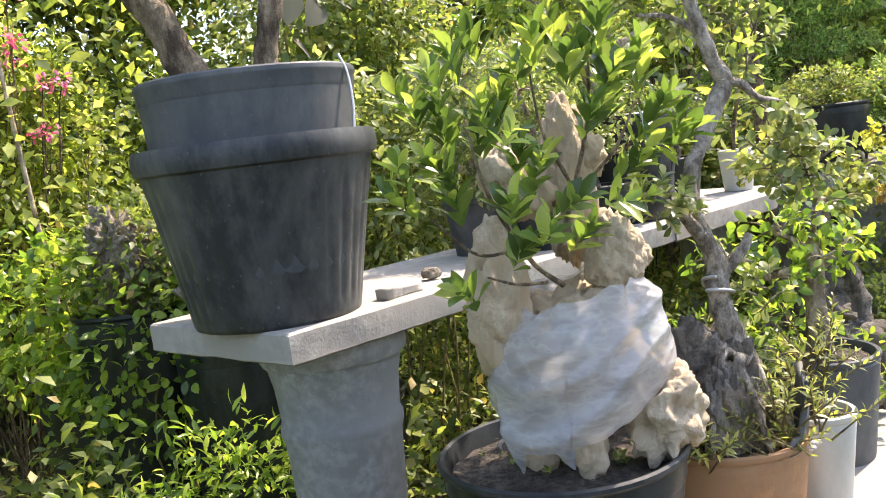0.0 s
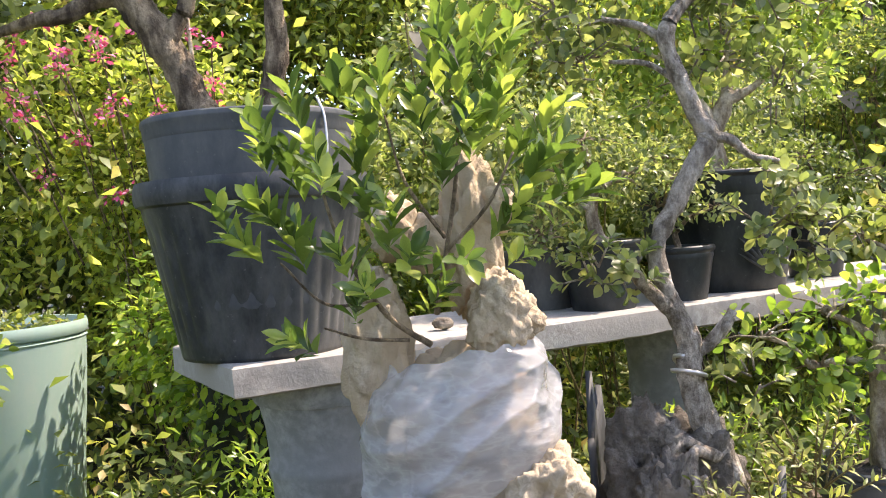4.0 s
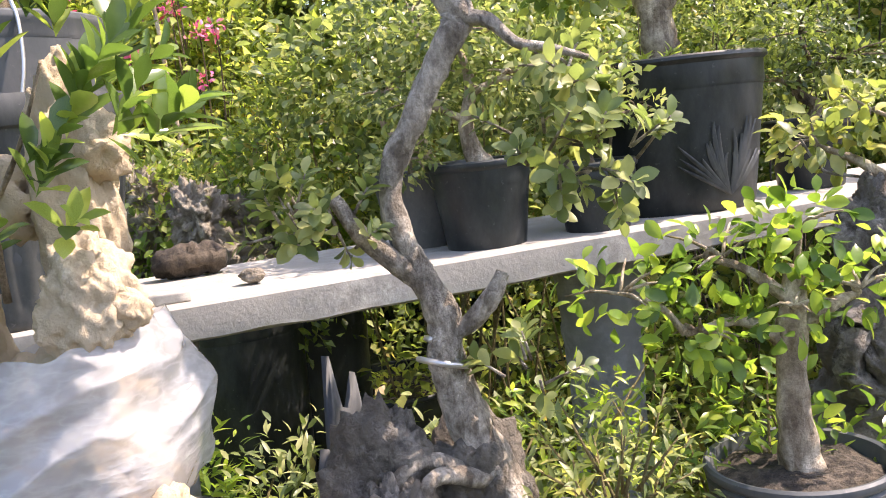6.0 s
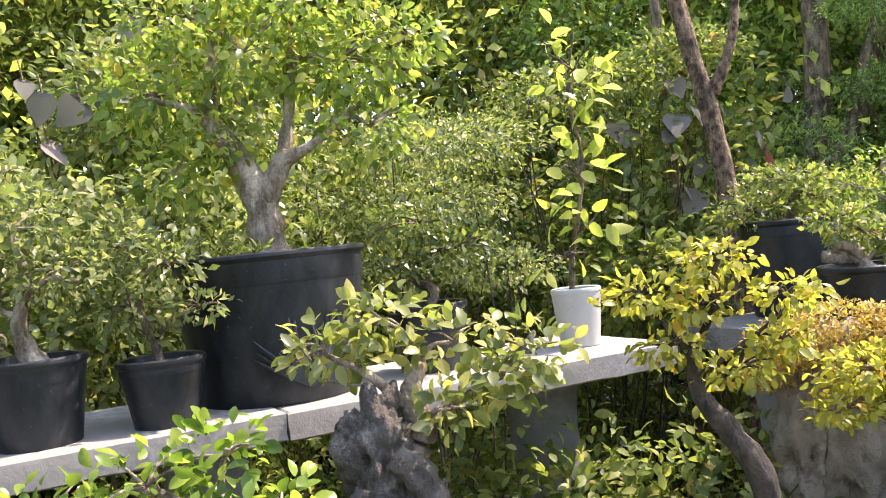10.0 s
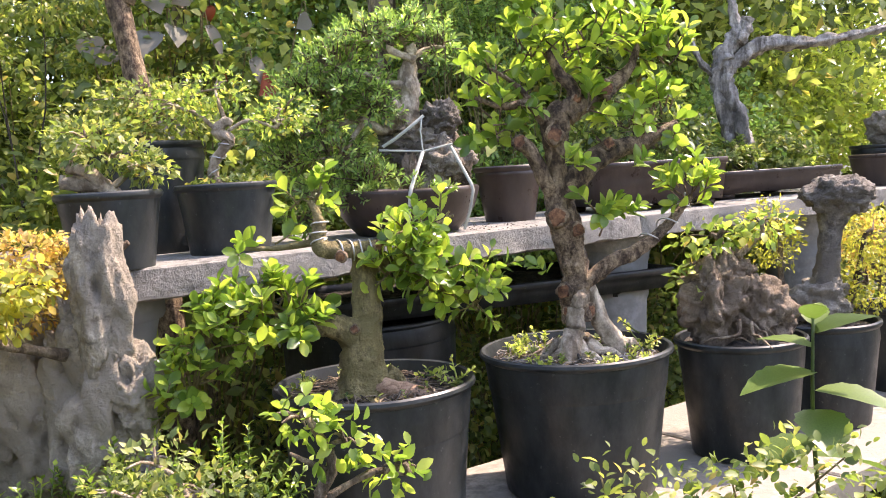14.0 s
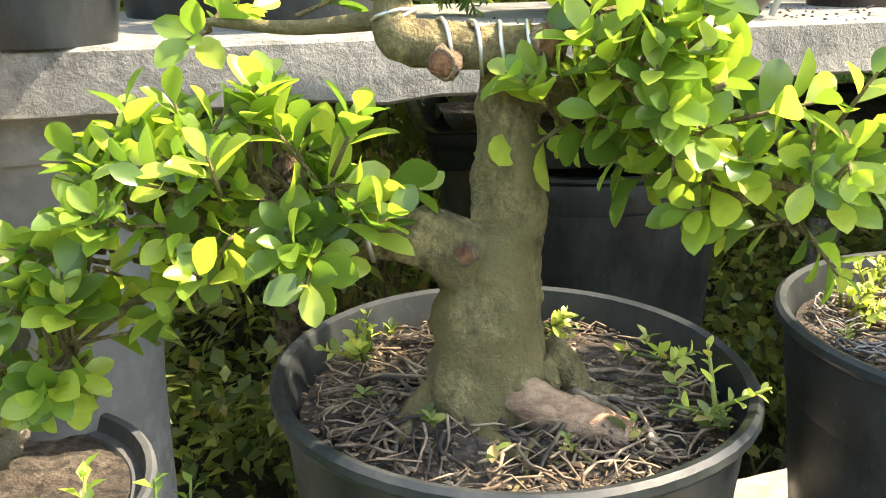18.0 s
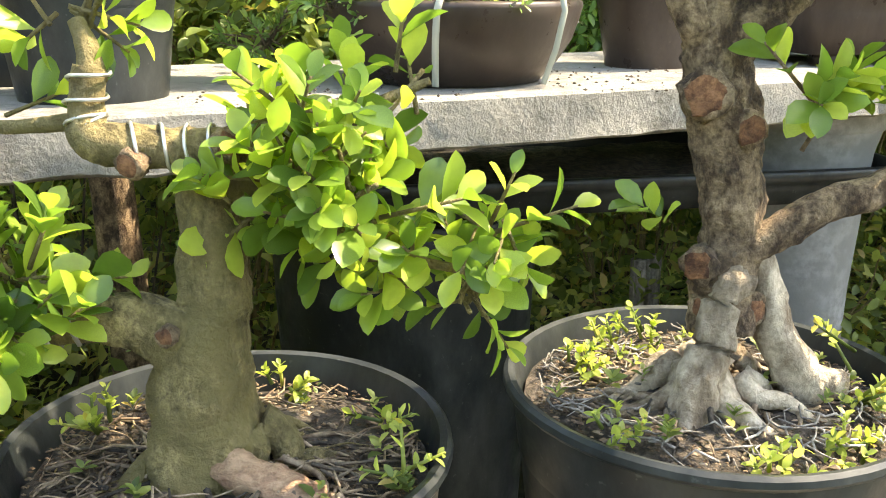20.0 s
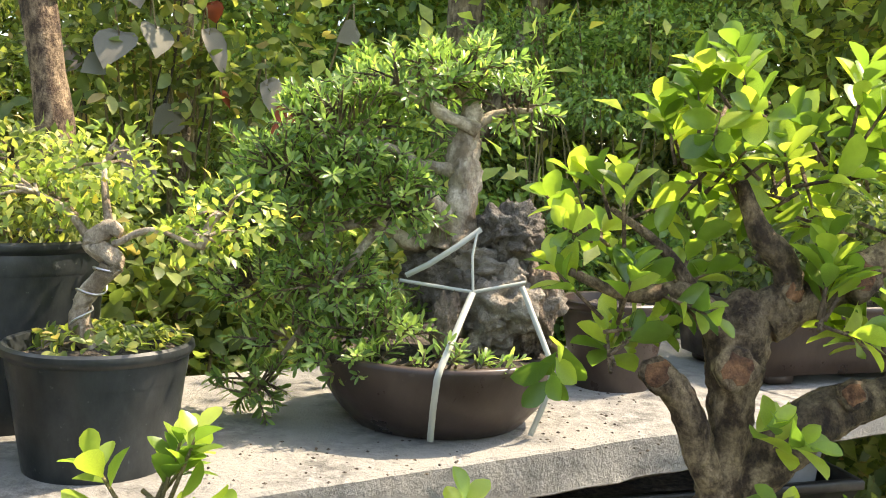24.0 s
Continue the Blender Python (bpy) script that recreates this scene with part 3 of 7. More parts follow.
def roots(t, count, r0, length, z, rad, seed, mat=None, centre=(0, 0), name="root"):
    rr = random.Random(seed)
    for i in range(count):
        a = 6.283 * (i + rr.uniform(-0.35, 0.35)) / count
        ln = length * rr.uniform(0.45, 1.15)
        pts, w = [], rr.uniform(0.6, 1.3) * rad
        bend = rr.uniform(-0.9, 0.9)
        for k in range(5):
            q = k / 4
            ang = a + bend * q + rr.uniform(-0.15, 0.15)
            pts.append((centre[0] + (r0 + ln * q) * math.cos(ang), centre[1] + (r0 + ln * q) * math.sin(ang), z + 0.035 * (1 - q) ** 2 + 0.007 * math.sin(q * 9 + i) + 0.001))
        part(name, tube(pts, [w, w * 0.8, w * 0.6, w * 0.45, w * 0.25], 6, 3, 0.15, 60, i), mat or ROOT, t)


def wire_coil(t, pts, r, turns, wr=0.0016):
    """Training wire wound round a limb."""
    path, _ = smooth_path(pts, [r] * len(pts), 12)
    out = []
    for i, p in enumerate(path):
        d = (path[min(i + 1, len(path) - 1)] - path[max(i - 1, 0)]).normalized()
        u = d.orthogonal().normalized()
        v = d.cross(u)
        a = 6.283 * turns * i / (len(path) - 1)
        out.append(p + (u * math.cos(a) + v * math.sin(a)) * (r + wr))
    part("training_wire", tube(out, [wr] * len(out), 5, 2, 0.0), WIRE, t, "dull aluminium training wire")


def bonsai(place, label, specs, bark, blobs, count, size, mat, turn=20, outline=LEAF_OVAL, shell=0.4, up=0.6, group="bonsai trees", name="bonsai_tree", jitter=0.45):
    t = thing(name, place, label, "bonsai", group, turn)
    limbs(t, specs, bark)
    # twigs from the branches' ends into the pads
    rr = random.Random(int(count))
    ends = [Vector(p[k]) for p, _ in specs for k in range(1, len(p))]
    tw = []
    for c, rad in blobs:
        a = min(ends, key=lambda e: (e - Vector(c)).length)
        tw.append(tube([a, (a + Vector(c)) / 2 + Vector((rr.uniform(-0.01, 0.01), 0, 0.012)), Vector(c)], [0.006, 0.005, 0.003], 6, 3, 0.1, 30, count))
        for k in range(5):
            e = Vector(c) + Vector((rr.uniform(-0.8, 0.8) * rad[0], rr.uniform(-0.8, 0.8) * rad[1], rr.uniform(-0.3, 0.7) * rad[2]))
            tw.append(tube([Vector(c), (Vector(c) + e) / 2 + Vector((0, 0, 0.006)), e], [0.003, 0.0024, 0.0012], 5, 2, 0.0))
    for piece in tw:
        part("twig", piece, bark, t)
    foliage("leaves", t, blobs, count, size, mat, outline, shell, up, jitter=jitter)
    return t

# ---- ground ----
def ground_sheet():
    vs, fs, xs = [], [], [-400, -60, -14] + [x * 0.5 for x in range(-12, 25)] + [22, 70, 400]
    for y in xs:
        for x in xs:
            near = max(abs(x - 2), abs(y - 3)) < 9
            vs.append((x, y, (0.05 * noise.noise((x * 0.8, y * 0.8, 3)) - 0.05) if near else -0.05))
    w = len(xs)
    for j in range(w - 1):
        for i in range(w - 1):
            fs.append((j * w + i, j * w + i + 1, (j + 1) * w + i + 1, (j + 1) * w + i))
    ob = part("ground", (vs, fs), EARTH, None)
    return tagged(ob, "weedy dark garden earth under the benches", "ground", kind="structure")


ground_sheet()
TOP, LOW = 1.0, 0.47

# ---- benches ----
bench = thing("upper_bench", at(0, 0, 0), "long grey cast-concrete bench slab on pedestals", "bench")
bench.matrix_world = Matrix()
slab("slab", 0.0, 1.40, 0.0, 0.47, TOP, 0.060, bench, CONCRETE, 1, where=at1)
slab("slab", 1.404, 2.41, 0.0, 0.47, TOP - 0.002, 0.060, bench, CONCRETE, 2, where=at1)
slab("slab", 2.72, 4.30, -0.275, 0.36, TOP, 0.068, bench, OLD_CONCRETE, 3, 0.012)
slab("slab", 4.304, 6.2, -0.27, 0.36, TOP - 0.002, 0.068, bench, OLD_CONCRETE, 4, 0.012)
slab("slab", 6.204, 8.4, -0.27, 0.36, TOP, 0.068, bench, OLD_CONCRETE, 5, 0.012)
low = thing("lower_bench", at(0, 0, 0), "low pale concrete bench slab in front of the pedestals", "bench")
low.matrix_world = Matrix()
slab("slab", -0.04, 1.5, -0.74, -0.16, LOW, 0.06, low, CONCRETE, 6, where=at1)
slab("slab", 1.504, 2.33, -0.74, -0.16, LOW, 0.06, low, CONCRETE, 7, where=at1)
slab("slab", 2.40, 4.0, -1.06, -0.42, LOW - 0.003, 0.06, low, SANDY, 8)
slab("slab", 4.004, 6.4, -1.06, -0.42, LOW, 0.06, low, SANDY, 9)


def pedestal(s, n, top, r=0.125, label="round grey cast-concrete pedestal under the bench", where=at):
    h = top
    p = thing("pedestal", where(s, n, -0.06), label, "pedestal", "bench pedestals")
    h = top + 0.06
    shaft = [(0.01, 0.0), (r * 1.25, 0.0), (r * 1.27, 0.05), (r * 1.02, 0.09), (r * 0.92, h * 0.35), (r * 0.93, h * 0.62), (r * 0.99, h - 0.22), (r * 1.04, h - 0.20), (r * 1.04, h - 0.185), (r * 1.0, h - 0.175), (r * 1.05, h - 0.10), (r * 1.14, h - 0.05), (0.01, h - 0.05)]
    part("shaft", lathe(shaft, 40, 0.012, s), PEDESTAL, p, sharp=40)
    cap = [(0.01, h - 0.05), (r * 1.2, h - 0.05), (r * 1.24, h - 0.04), (r * 1.24, h - 0.002), (r * 1.2, h), (0.01, h)]
    part("cap", lathe(cap, 40, 0.01, s + 2), PEDESTAL, p, sharp=40)


for s, n in ((0.25, 0.19), (1.3, 0.32), (2.2, 0.32)):
    pedestal(s, n, TOP - 0.062, 0.125 if s < 1 else 0.09, where=at1)
for s, n in ((2.77, -0.06), (4.42, 0.0), (5.6, 0.04), (7.4, 0.04)):
    pedestal(s, n, TOP - 0.070, 0.135)
for s, n, where in ((0.35, -0.45, at1), (1.6, -0.45, at1), (2.15, -0.45, at1), (2.8, -0.74, at), (4.0, -0.74, at), (5.4, -0.74, at)):
    pedestal(s, n, LOW - 0.064, 0.11, "short round concrete pedestal under the low bench", where)

# ---- pots ----
BIG_TUBS = ((3.69, 0.286, 0.27, 0.80, "large black tub standing under the bench"),)
POTS = "potted plants on the benches"
for s, n, r, h, lab in BIG_TUBS:
    pot(at(s, n, -0.06), r, h, BLACK, lab, 0.86, 0.08, group=POTS, soil=0.04)
PA, BP = (-0.295, 1.868), (0.53, 2.927)   # the fluted pot and the very large pot
pa = pot((*PA, TOP), 0.236, 0.348, CHARCOAL, "large fluted black plastic pot with a wide rolled lip", 0.70, 0.13, 0.05, None, group=POTS, flutes=34, wobble=0.02)
pot((*PA, TOP + 0.10), 0.212, 0.37, GREYPLASTIC, "grey plastic inner pot standing inside a larger black pot", 0.86, 0.1, 0.0, 0.05, group=POTS, wobble=0.02)
bigp = pot((*BP, TOP), 0.222, 0.32, BLACK, "very large black plastic pot with a leaf relief", 0.80, 0.2, 0.03, 0.045, group=POTS)


def relief(pot_thing, angle, r0, taper, h):
    """Moulded fan of long leaves standing proud of the pot's side."""
    rr = random.Random(3)
    pieces = []
    for k in range(24):
        lean, ln = -0.95 + 1.9 * k / 23 + rr.uniform(-0.08, 0.08), h * rr.uniform(0.35, 0.72)
        vs, fs = [], []
        for i in range(9):
            q = i / 8
            u = ln * q * math.sin(lean) * 0.8 + 0.012 * math.sin(q * 3) * (1 if lean > 0 else -1)
            z = 0.03 + ln * q * math.cos(lean) * (1 - 0.25 * q)
            r = r0 * (taper + (1 - taper) * z / h)
            w = 0.006 * math.sin(math.pi * min(1, 0.12 + 0.86 * q)) + 0.001
            for du, lift in ((-w, 0.0003), (0, 0.0042), (w, 0.0003)):
                a = angle + (u + du) / r
                vs.append(((r + lift) * math.cos(a), (r + lift) * math.sin(a), z))
        for i in range(8):
            for c in range(2):
                fs.append((3 * i + c, 3 * i + c + 1, 3 * i + c + 4, 3 * i + c + 3))
        pieces.append((vs, fs))
    part("leaf_relief", joined(*pieces), CHARCOAL, pot_thing, "dusty moulded leaf relief")


relief(bigp, radians(-35), 0.2215, 0.80, 0.315)
pot((0.458, 2.628, TOP), 0.088, 0.135, BLACK, "small black plastic nursery pot", 0.72, 0.2, group=POTS, soil=0.02)
pot((0.288, 2.470, TOP), 0.103, 0.165, BLACK, "small black plastic nursery pot", 0.75, 0.26, group=POTS, soil=0.025)
pot((0.125, 2.52, TOP), 0.10, 0.15, DUSTY, "small black plastic nursery pot", 0.75, 0.26, group=POTS, soil=0.025)
pot((0.79, 3.20, TOP), 0.10, 0.16, BLACK, "small black plastic nursery pot", 0.75, 0.26, group=POTS, soil=0.025)
pot((1.085, 3.50, TOP), 0.066, 0.15, WHITEPLASTIC, "white plastic planting cup", 0.78, 0.1, group=POTS, soil=0.02)
pot(at(2.80, -0.205, TOP), 0.106, 0.155, BLACK, "small black plastic nursery pot", 0.75, 0.26, group=POTS, soil=0.02)
pot(at(3.105, -0.08, TOP), 0.118, 0.16, BLACK, "black plastic nursery pot", 0.78, 0.26, group=POTS, soil=0.02)
pot(at(3.02, 0.20, TOP), 0.15, 0.27, BLACK, "tall black plastic nursery pot", 0.80, 0.16, group=POTS, soil=0.03)
pot(at(3.14, -0.616, LOW), 0.192, 0.30, BLACK, "large black plastic pot with old roots on the soil", 0.80, 0.30, group=POTS, soil=0.035)
pot(at(3.60, -0.69, LOW), 0.205, 0.30, BLACK, "large black plastic pot with a mossy topsoil", 0.78, 0.27, group=POTS, soil=0.03)
pot(at(4.02, -0.80, LOW), 0.15, 0.27, BLACK, "black plastic pot holding a rock planting", 0.78, 0.26, group=POTS, soil=0.02)
pot(at(4.36, -0.80, LOW), 0.14, 0.26, BLACK, "black plastic pot holding a mushroom-shaped stone", 0.78, 0.2, group=POTS, soil=0.02)
pot((0.21, 1.535, LOW), 0.205, 0.32, BLACK, "large black plastic pot holding a wrapped rock", 0.72, 0.16, group=POTS, soil=0.03)
tc = pot((0.535, 1.79, LOW), 0.155, 0.225, TERRACOTTA, "broken terracotta pot with a grey wall shard over its rim", 0.8, 0.15, group=POTS, soil=0.01)


def shard(parent, r, z0, mat, turn=-10, high=0.105, spread=96, label="broken grey-brown wall piece"):
    """A ragged piece of wall standing on a broken rim."""
    vs, fs, n, m = [], [], 16, 6
    for j in range(m):
        for i in range(n):
            a = radians(turn - spread / 2 + spread * i / (n - 1))
            h = high * math.exp(-((i - 8) / 5.0) ** 2) * (1 + 0.25 * math.sin(i * 2.3)) + 0.012
            for rr in (r, r - 0.011):
                vs.append((rr * (1 + 0.06 * j / m) * math.cos(a), rr * (1 + 0.06 * j / m) * math.sin(a), z0 + h * j / (m - 1)))
    for j in range(m - 1):
        for i in range(n - 1):
            for k in (0, 1):
                q = [2 * (j * n + i) + k, 2 * (j * n + i + 1) + k, 2 * ((j + 1) * n + i + 1) + k, 2 * ((j + 1) * n + i) + k]
                fs.append(tuple(q if k == 0 else q[::-1]))
    for i in range(n - 1):
        a = 2 * ((m - 1) * n + i)
        fs.append((a, a + 2, a + 3, a + 1))
    part("wall_shard", (vs, fs), mat, parent, label)


shard(tc, 0.148, 0.205, GREYPLASTIC)
shard(tc, 0.150, 0.205, DUSTY, 172, 0.235, 84, "tall pale torn wall piece")
pot((0.77, 1.955, LOW), 0.077, 0.192, WHITEPLASTIC, "dirty white plastic pot", 0.74, 0.16, group=POTS, soil=0.02)
pot((0.868, 2.193, LOW), 0.13, 0.25, GREYPLASTIC, "grey plastic pot with a small tree", 0.8, 0.1, group=POTS, soil=0.02)
pot((1.755, 3.345, LOW), 0.205, 0.10, GREYPLASTIC, "wide grey bowl under a tall rock", 0.7, 0.2, group=POTS, soil=0.02)

# ---- leaning tree in the fluted pot ----
BONSAI = "bonsai trees"
t = bonsai((*PA, 1.41), "old grey-barked tree leaning out of a grey pot", [
    ([(-0.075, 0.0, 0.0), (-0.10, 0.01, 0.07), (-0.14, 0.01, 0.17), (-0.185, 0.0, 0.26), (-0.235, -0.01, 0.34), (-0.25, 0.0, 0.44), (-0.25, 0.03, 0.6)], [0.048, 0.036, 0.031, 0.034, 0.034, 0.026, 0.016]),
    ([(0.03, 0.02, 0.0), (0.045, 0.02, 0.10), (0.07, 0.01, 0.2), (0.075, 0.0, 0.32), (0.13, 0.03, 0.5)], [0.026, 0.024, 0.022, 0.02, 0.012]),
    ([(-0.235, 0.0, 0.33), (-0.29, -0.02, 0.33), (-0.36, -0.04, 0.295), (-0.42, -0.05, 0.29), (-0.55, -0.05, 0.26)], [0.024, 0.02, 0.017, 0.014, 0.007]),
    ([(-0.165, 0.0, 0.23), (-0.125, 0.02, 0.30), (-0.108, 0.03, 0.38), (-0.10, 0.05, 0.5)], [0.022, 0.018, 0.016, 0.008])],
    BARK, [((-0.42, 0.02, 0.60), (0.22, 0.2, 0.1)), ((0.1, 0.06, 0.62), (0.26, 0.22, 0.12)), ((-0.15, 0.2, 0.75), (0.3, 0.22, 0.12)), ((-0.55, -0.05, 0.36), (0.12, 0.12, 0.07))], 2600, 0.036, L_OLIVE, 12)
part("loop", tube([(0.175, -0.10, 0.075), (0.187, -0.105, 0.04), (0.190, -0.112, -0.02), (0.184, -0.122, -0.075)], [0.003] * 4, 6, 4, 0.0), WIRE, t, "frayed grey cord over the pot's edge")

# ---- rock wrapped in film, with a broad-leaved plant ----
wr = thing("wrapped_rock", (0.30, 1.51, 0.755), "cream limestone rock wrapped in crumpled clear plastic film", "rock", turn=25)


def lump(parent, name, centre, size, seed, mat, rough=0.3, holes=4, freq=1.9, sub=5, label=""):
    bm = rock(size, seed, rough, freq, holes, sub)
    bmesh.ops.translate(bm, verts=bm.verts, vec=Vector(centre))
    return part(name, bm, mat, parent, label)


lump(wr, "rock_body", (-0.045, 0.03, 0.055), (0.118, 0.105, 0.118), 3, LIMESTONE, 0.30, 7, sub=5)
lump(wr, "rock_foot", (0.052, -0.055, 0.0), (0.068, 0.055, 0.084), 5, LIMESTONE, 0.38, 9, sub=5)
lump(wr, "rock_leg", (-0.075, -0.035, 0.0), (0.030, 0.026, 0.055), 6, LIMESTONE, 0.3, 3, sub=4)
lump(wr, "rock_leg", (-0.12, 0.05, 0.0), (0.035, 0.035, 0.065), 7, LIMESTONE, 0.3, 3, sub=4)
lump(wr, "rock_arm", (-0.160, 0.045, 0.15), (0.050, 0.055, 0.128), 8, LIMESTONE, 0.25, 3)
lump(wr, "rock_beak", (0.018, -0.015, 0.265), (0.050, 0.040, 0.066), 11, LIMESTONE, 0.36, 5)
lump(wr, "rock_beak", (0.060, -0.02, 0.312), (0.022, 0.02, 0.02), 12, LIMESTONE, 0.3, 1, sub=4)
lump(wr, "rock_peak", (-0.012, 0.06, 0.31), (0.046, 0.042, 0.135), 14, LIMESTONE, 0.34, 6, sub=5)
lump(wr, "rock_peak", (0.028, 0.045, 0.455), (0.030, 0.028, 0.036), 17, LIMESTONE, 0.36, 3, sub=4)
lump(wr, "rock_bridge", (-0.075, 0.06, 0.40), (0.050, 0.038, 0.045), 15, LIMESTONE, 0.36, 4, sub=4)
lump(wr, "rock_peak", (-0.128, 0.05, 0.425), (0.038, 0.034, 0.05), 19, LIMESTONE, 0.36, 4, sub=4)


def film_wrap(seed=3, grow=0.0):
    """Film drawn round the waist of the rock, its hem slanting, in crumpled folds that sweep up to one side."""
    vs, fs, segs, rows = [], [], 230, 84

    def crease(u, v, k):
        return 0.5 - abs(noise.noise((u, v, k))) * 2.0

    for j in range(rows):
        q = j / (rows - 1)
        half = 0.126 + 0.068 * q * (1 - q) - 0.022 * q ** 3 + grow
        mid = -0.045 + 0.004 * q
        for k in range(segs):
            a = 2 * math.pi * k / segs
            ca, sa = math.cos(a), math.sin(a)
            u = mid + half * ca
            along = (a if a < math.pi else a - 2 * math.pi) * 0.13
            hem = 0.098 + 0.32 * (u + 0.045) + 0.016 * noise.noise((along * 18, 2.0, seed)) - (0.030 if ca < -0.6 else 0.0) * max(0.0, math.sin(along * 60))
            brim = 0.296 + 0.19 * (u + 0.045) + 0.012 * noise.noise((along * 22, 7.0, seed))
            z = hem + (brim - hem) * q
            warp = 0.03 * noise.noise((along * 7, z * 7, seed + 1))
            p, w = along * 0.86 + z * 0.5 + warp, z * 0.86 - along * 0.5 + warp
            d = 0.026 * crease(p * 3.6, w * 8, seed) + 0.011 * crease(p * 7, w * 17, seed + 5) + 0.0022 * crease(p * 12 + w * 5, w * 30, seed + 9)
            vs.append((mid + (half + d) * ca, 0.02 + (half * 0.90 + d) * sa, z + 0.4 * d))
    for j in range(rows - 1):
        for k in range(segs):
            k2 = (k + 1) % segs
            fs.append((j * segs + k, j * segs + k2, (j + 1) * segs + k2, (j + 1) * segs + k))
    return vs, fs


part("film", film_wrap(), FILM, wr, "crumpled translucent plastic film")

fp = thing("ficus_bonsai", (0.252, 1.488, 0.775), "broad-leaved ficus growing from a rock with glossy upright leaves", "bonsai", BONSAI, 20)
limbs(fp, [
    ([(-0.03, -0.03, 0.29), (-0.08, -0.05, 0.33), (-0.12, -0.06, 0.39), (-0.15, -0.06, 0.46), (-0.17, -0.07, 0.55)], [0.0046, 0.0038, 0.0035, 0.0027, 0.0019]),
    ([(-0.10, -0.06, 0.36), (-0.17, -0.06, 0.36), (-0.23, -0.05, 0.42)], [0.0031, 0.0023, 0.0015]),
    ([(-0.02, 0.0, 0.33), (0.0, -0.03, 0.42), (0.02, -0.06, 0.52), (0.03, -0.07, 0.62)], [0.0042, 0.0035, 0.0031, 0.0019]),
    ([(0.0, -0.03, 0.42), (0.06, -0.06, 0.48), (0.10, -0.07, 0.55)], [0.0031, 0.0023, 0.0015]),
    ([(-0.06, -0.04, 0.30), (-0.12, -0.07, 0.31), (-0.17, -0.09, 0.33)], [0.0031, 0.0023, 0.0015]),
    ([(0.0, -0.03, 0.44), (-0.05, -0.06, 0.52), (-0.07, -0.08, 0.61)], [0.0031, 0.0023, 0.0015])], BARK, 9)
mats, tw = [], []
for c, d in (((-0.19, -0.07, 0.40), (-0.3, -0.3, 1)), ((-0.25, -0.06, 0.42), (-0.8, -0.2, 0.8)), ((-0.13, -0.08, 0.33), (0.2, -0.7, 0.7)), ((-0.08, -0.05, 0.42), (0.2, -0.4, 1)), ((-0.19, -0.05, 0.50), (-0.2, 0, 1)), ((-0.11, -0.05, 0.53), (0.1, -0.1, 1)),
             ((0.10, -0.05, 0.48), (0.6, -0.2, 0.9)), ((0.06, -0.05, 0.43), (0.7, -0.5, 0.6)), ((-0.18, -0.07, 0.29), (-0.5, -0.5, 0.4)), ((-0.03, -0.06, 0.34), (0.4, -0.6, 0.6)), ((-0.18, -0.09, 0.59), (-0.2, -0.2, 1)), ((-0.07, -0.1, 0.60), (0, -0.2, 1)),
             ((0.03, -0.10, 0.62), (0.1, -0.1, 1)), ((0.07, -0.1, 0.58), (0.4, -0.2, 1)), ((-0.13, -0.1, 0.39), (-0.2, -0.6, 0.8)), ((-0.21, -0.1, 0.46), (-0.6, -0.4, 0.7)), ((-0.06, -0.1, 0.40), (0.3, -0.8, 0.4)), ((0.0, -0.08, 0.50), (0.1, -0.6, 0.9)), ((-0.10, -0.07, 0.46), (-0.1, -0.6, 0.9)), ((-0.02, -0.09, 0.57), (-0.1, -0.4, 1)), ((0.12, -0.06, 0.52), (0.8, -0.1, 0.7)), ((-0.15, -0.1, 0.52), (-0.3, -0.5, 0.9)),
             ((0.0, -0.02, 0.64), (0.0, 0.0, 1)), ((0.05, 0.0, 0.60), (0.4, 0.2, 1)), ((-0.12, -0.02, 0.62), (-0.1, 0.2, 1)), ((0.09, 0.02, 0.52), (0.6, 0.3, 0.9)), ((-0.22, -0.03, 0.55), (-0.6, 0.1, 0.9)), ((0.04, -0.06, 0.54), (0.3, -0.5, 0.8)), ((0.14, 0.0, 0.56), (0.5, 0.1, 1)), ((0.10, 0.02, 0.64), (0.2, 0.2, 1)), ((0.02, 0.02, 0.70), (0.0, 0.1, 1)), ((0.17, -0.03, 0.47), (0.9, -0.1, 0.6)), ((0.06, -0.06, 0.66), (0.2, -0.2, 1))):
    mats += shoot(c, d, 0.062, 12, 0.055, 0.95, 0.4)
    if c[2] > 0.36:
        e = Vector(c) + Vector(rng.normal(0, 0.035, 3))
        mats += shoot(e, Vector(d) + Vector(rng.normal(0, 0.35, 3)), 0.045, 9, 0.048, 0.7, 0.4)
leaf_objects(fp, mats, LEAF_TONGUE, L_FICUS, 298, fold=0.4, curl=0.12)

# ---- winding tree on roots over a rock, in the terracotta pot ----
rr2 = thing("root_over_rock", (0.55, 1.80, 0.655), "grey wrapped rock clasped by old roots", "rock", turn=25)
lump(rr2, "rock_body", (-0.085, -0.01, -0.02), (0.075, 0.075, 0.13), 21, GREYSTONE, 0.40, 7, sub=5)
lump(rr2, "rock_body", (0.01, 0.02, -0.02), (0.075, 0.07, 0.115), 24, GREYSTONE, 0.4, 5)
lump(rr2, "rock_body", (-0.055, -0.075, -0.02), (0.05, 0.04, 0.10), 25, PALESTONE, 0.45, 6)
t2 = thing("bonsai_tree", (0.55, 1.80, 0.655), "tall thin bonsai with a winding grey-white trunk", "bonsai", BONSAI, 25)
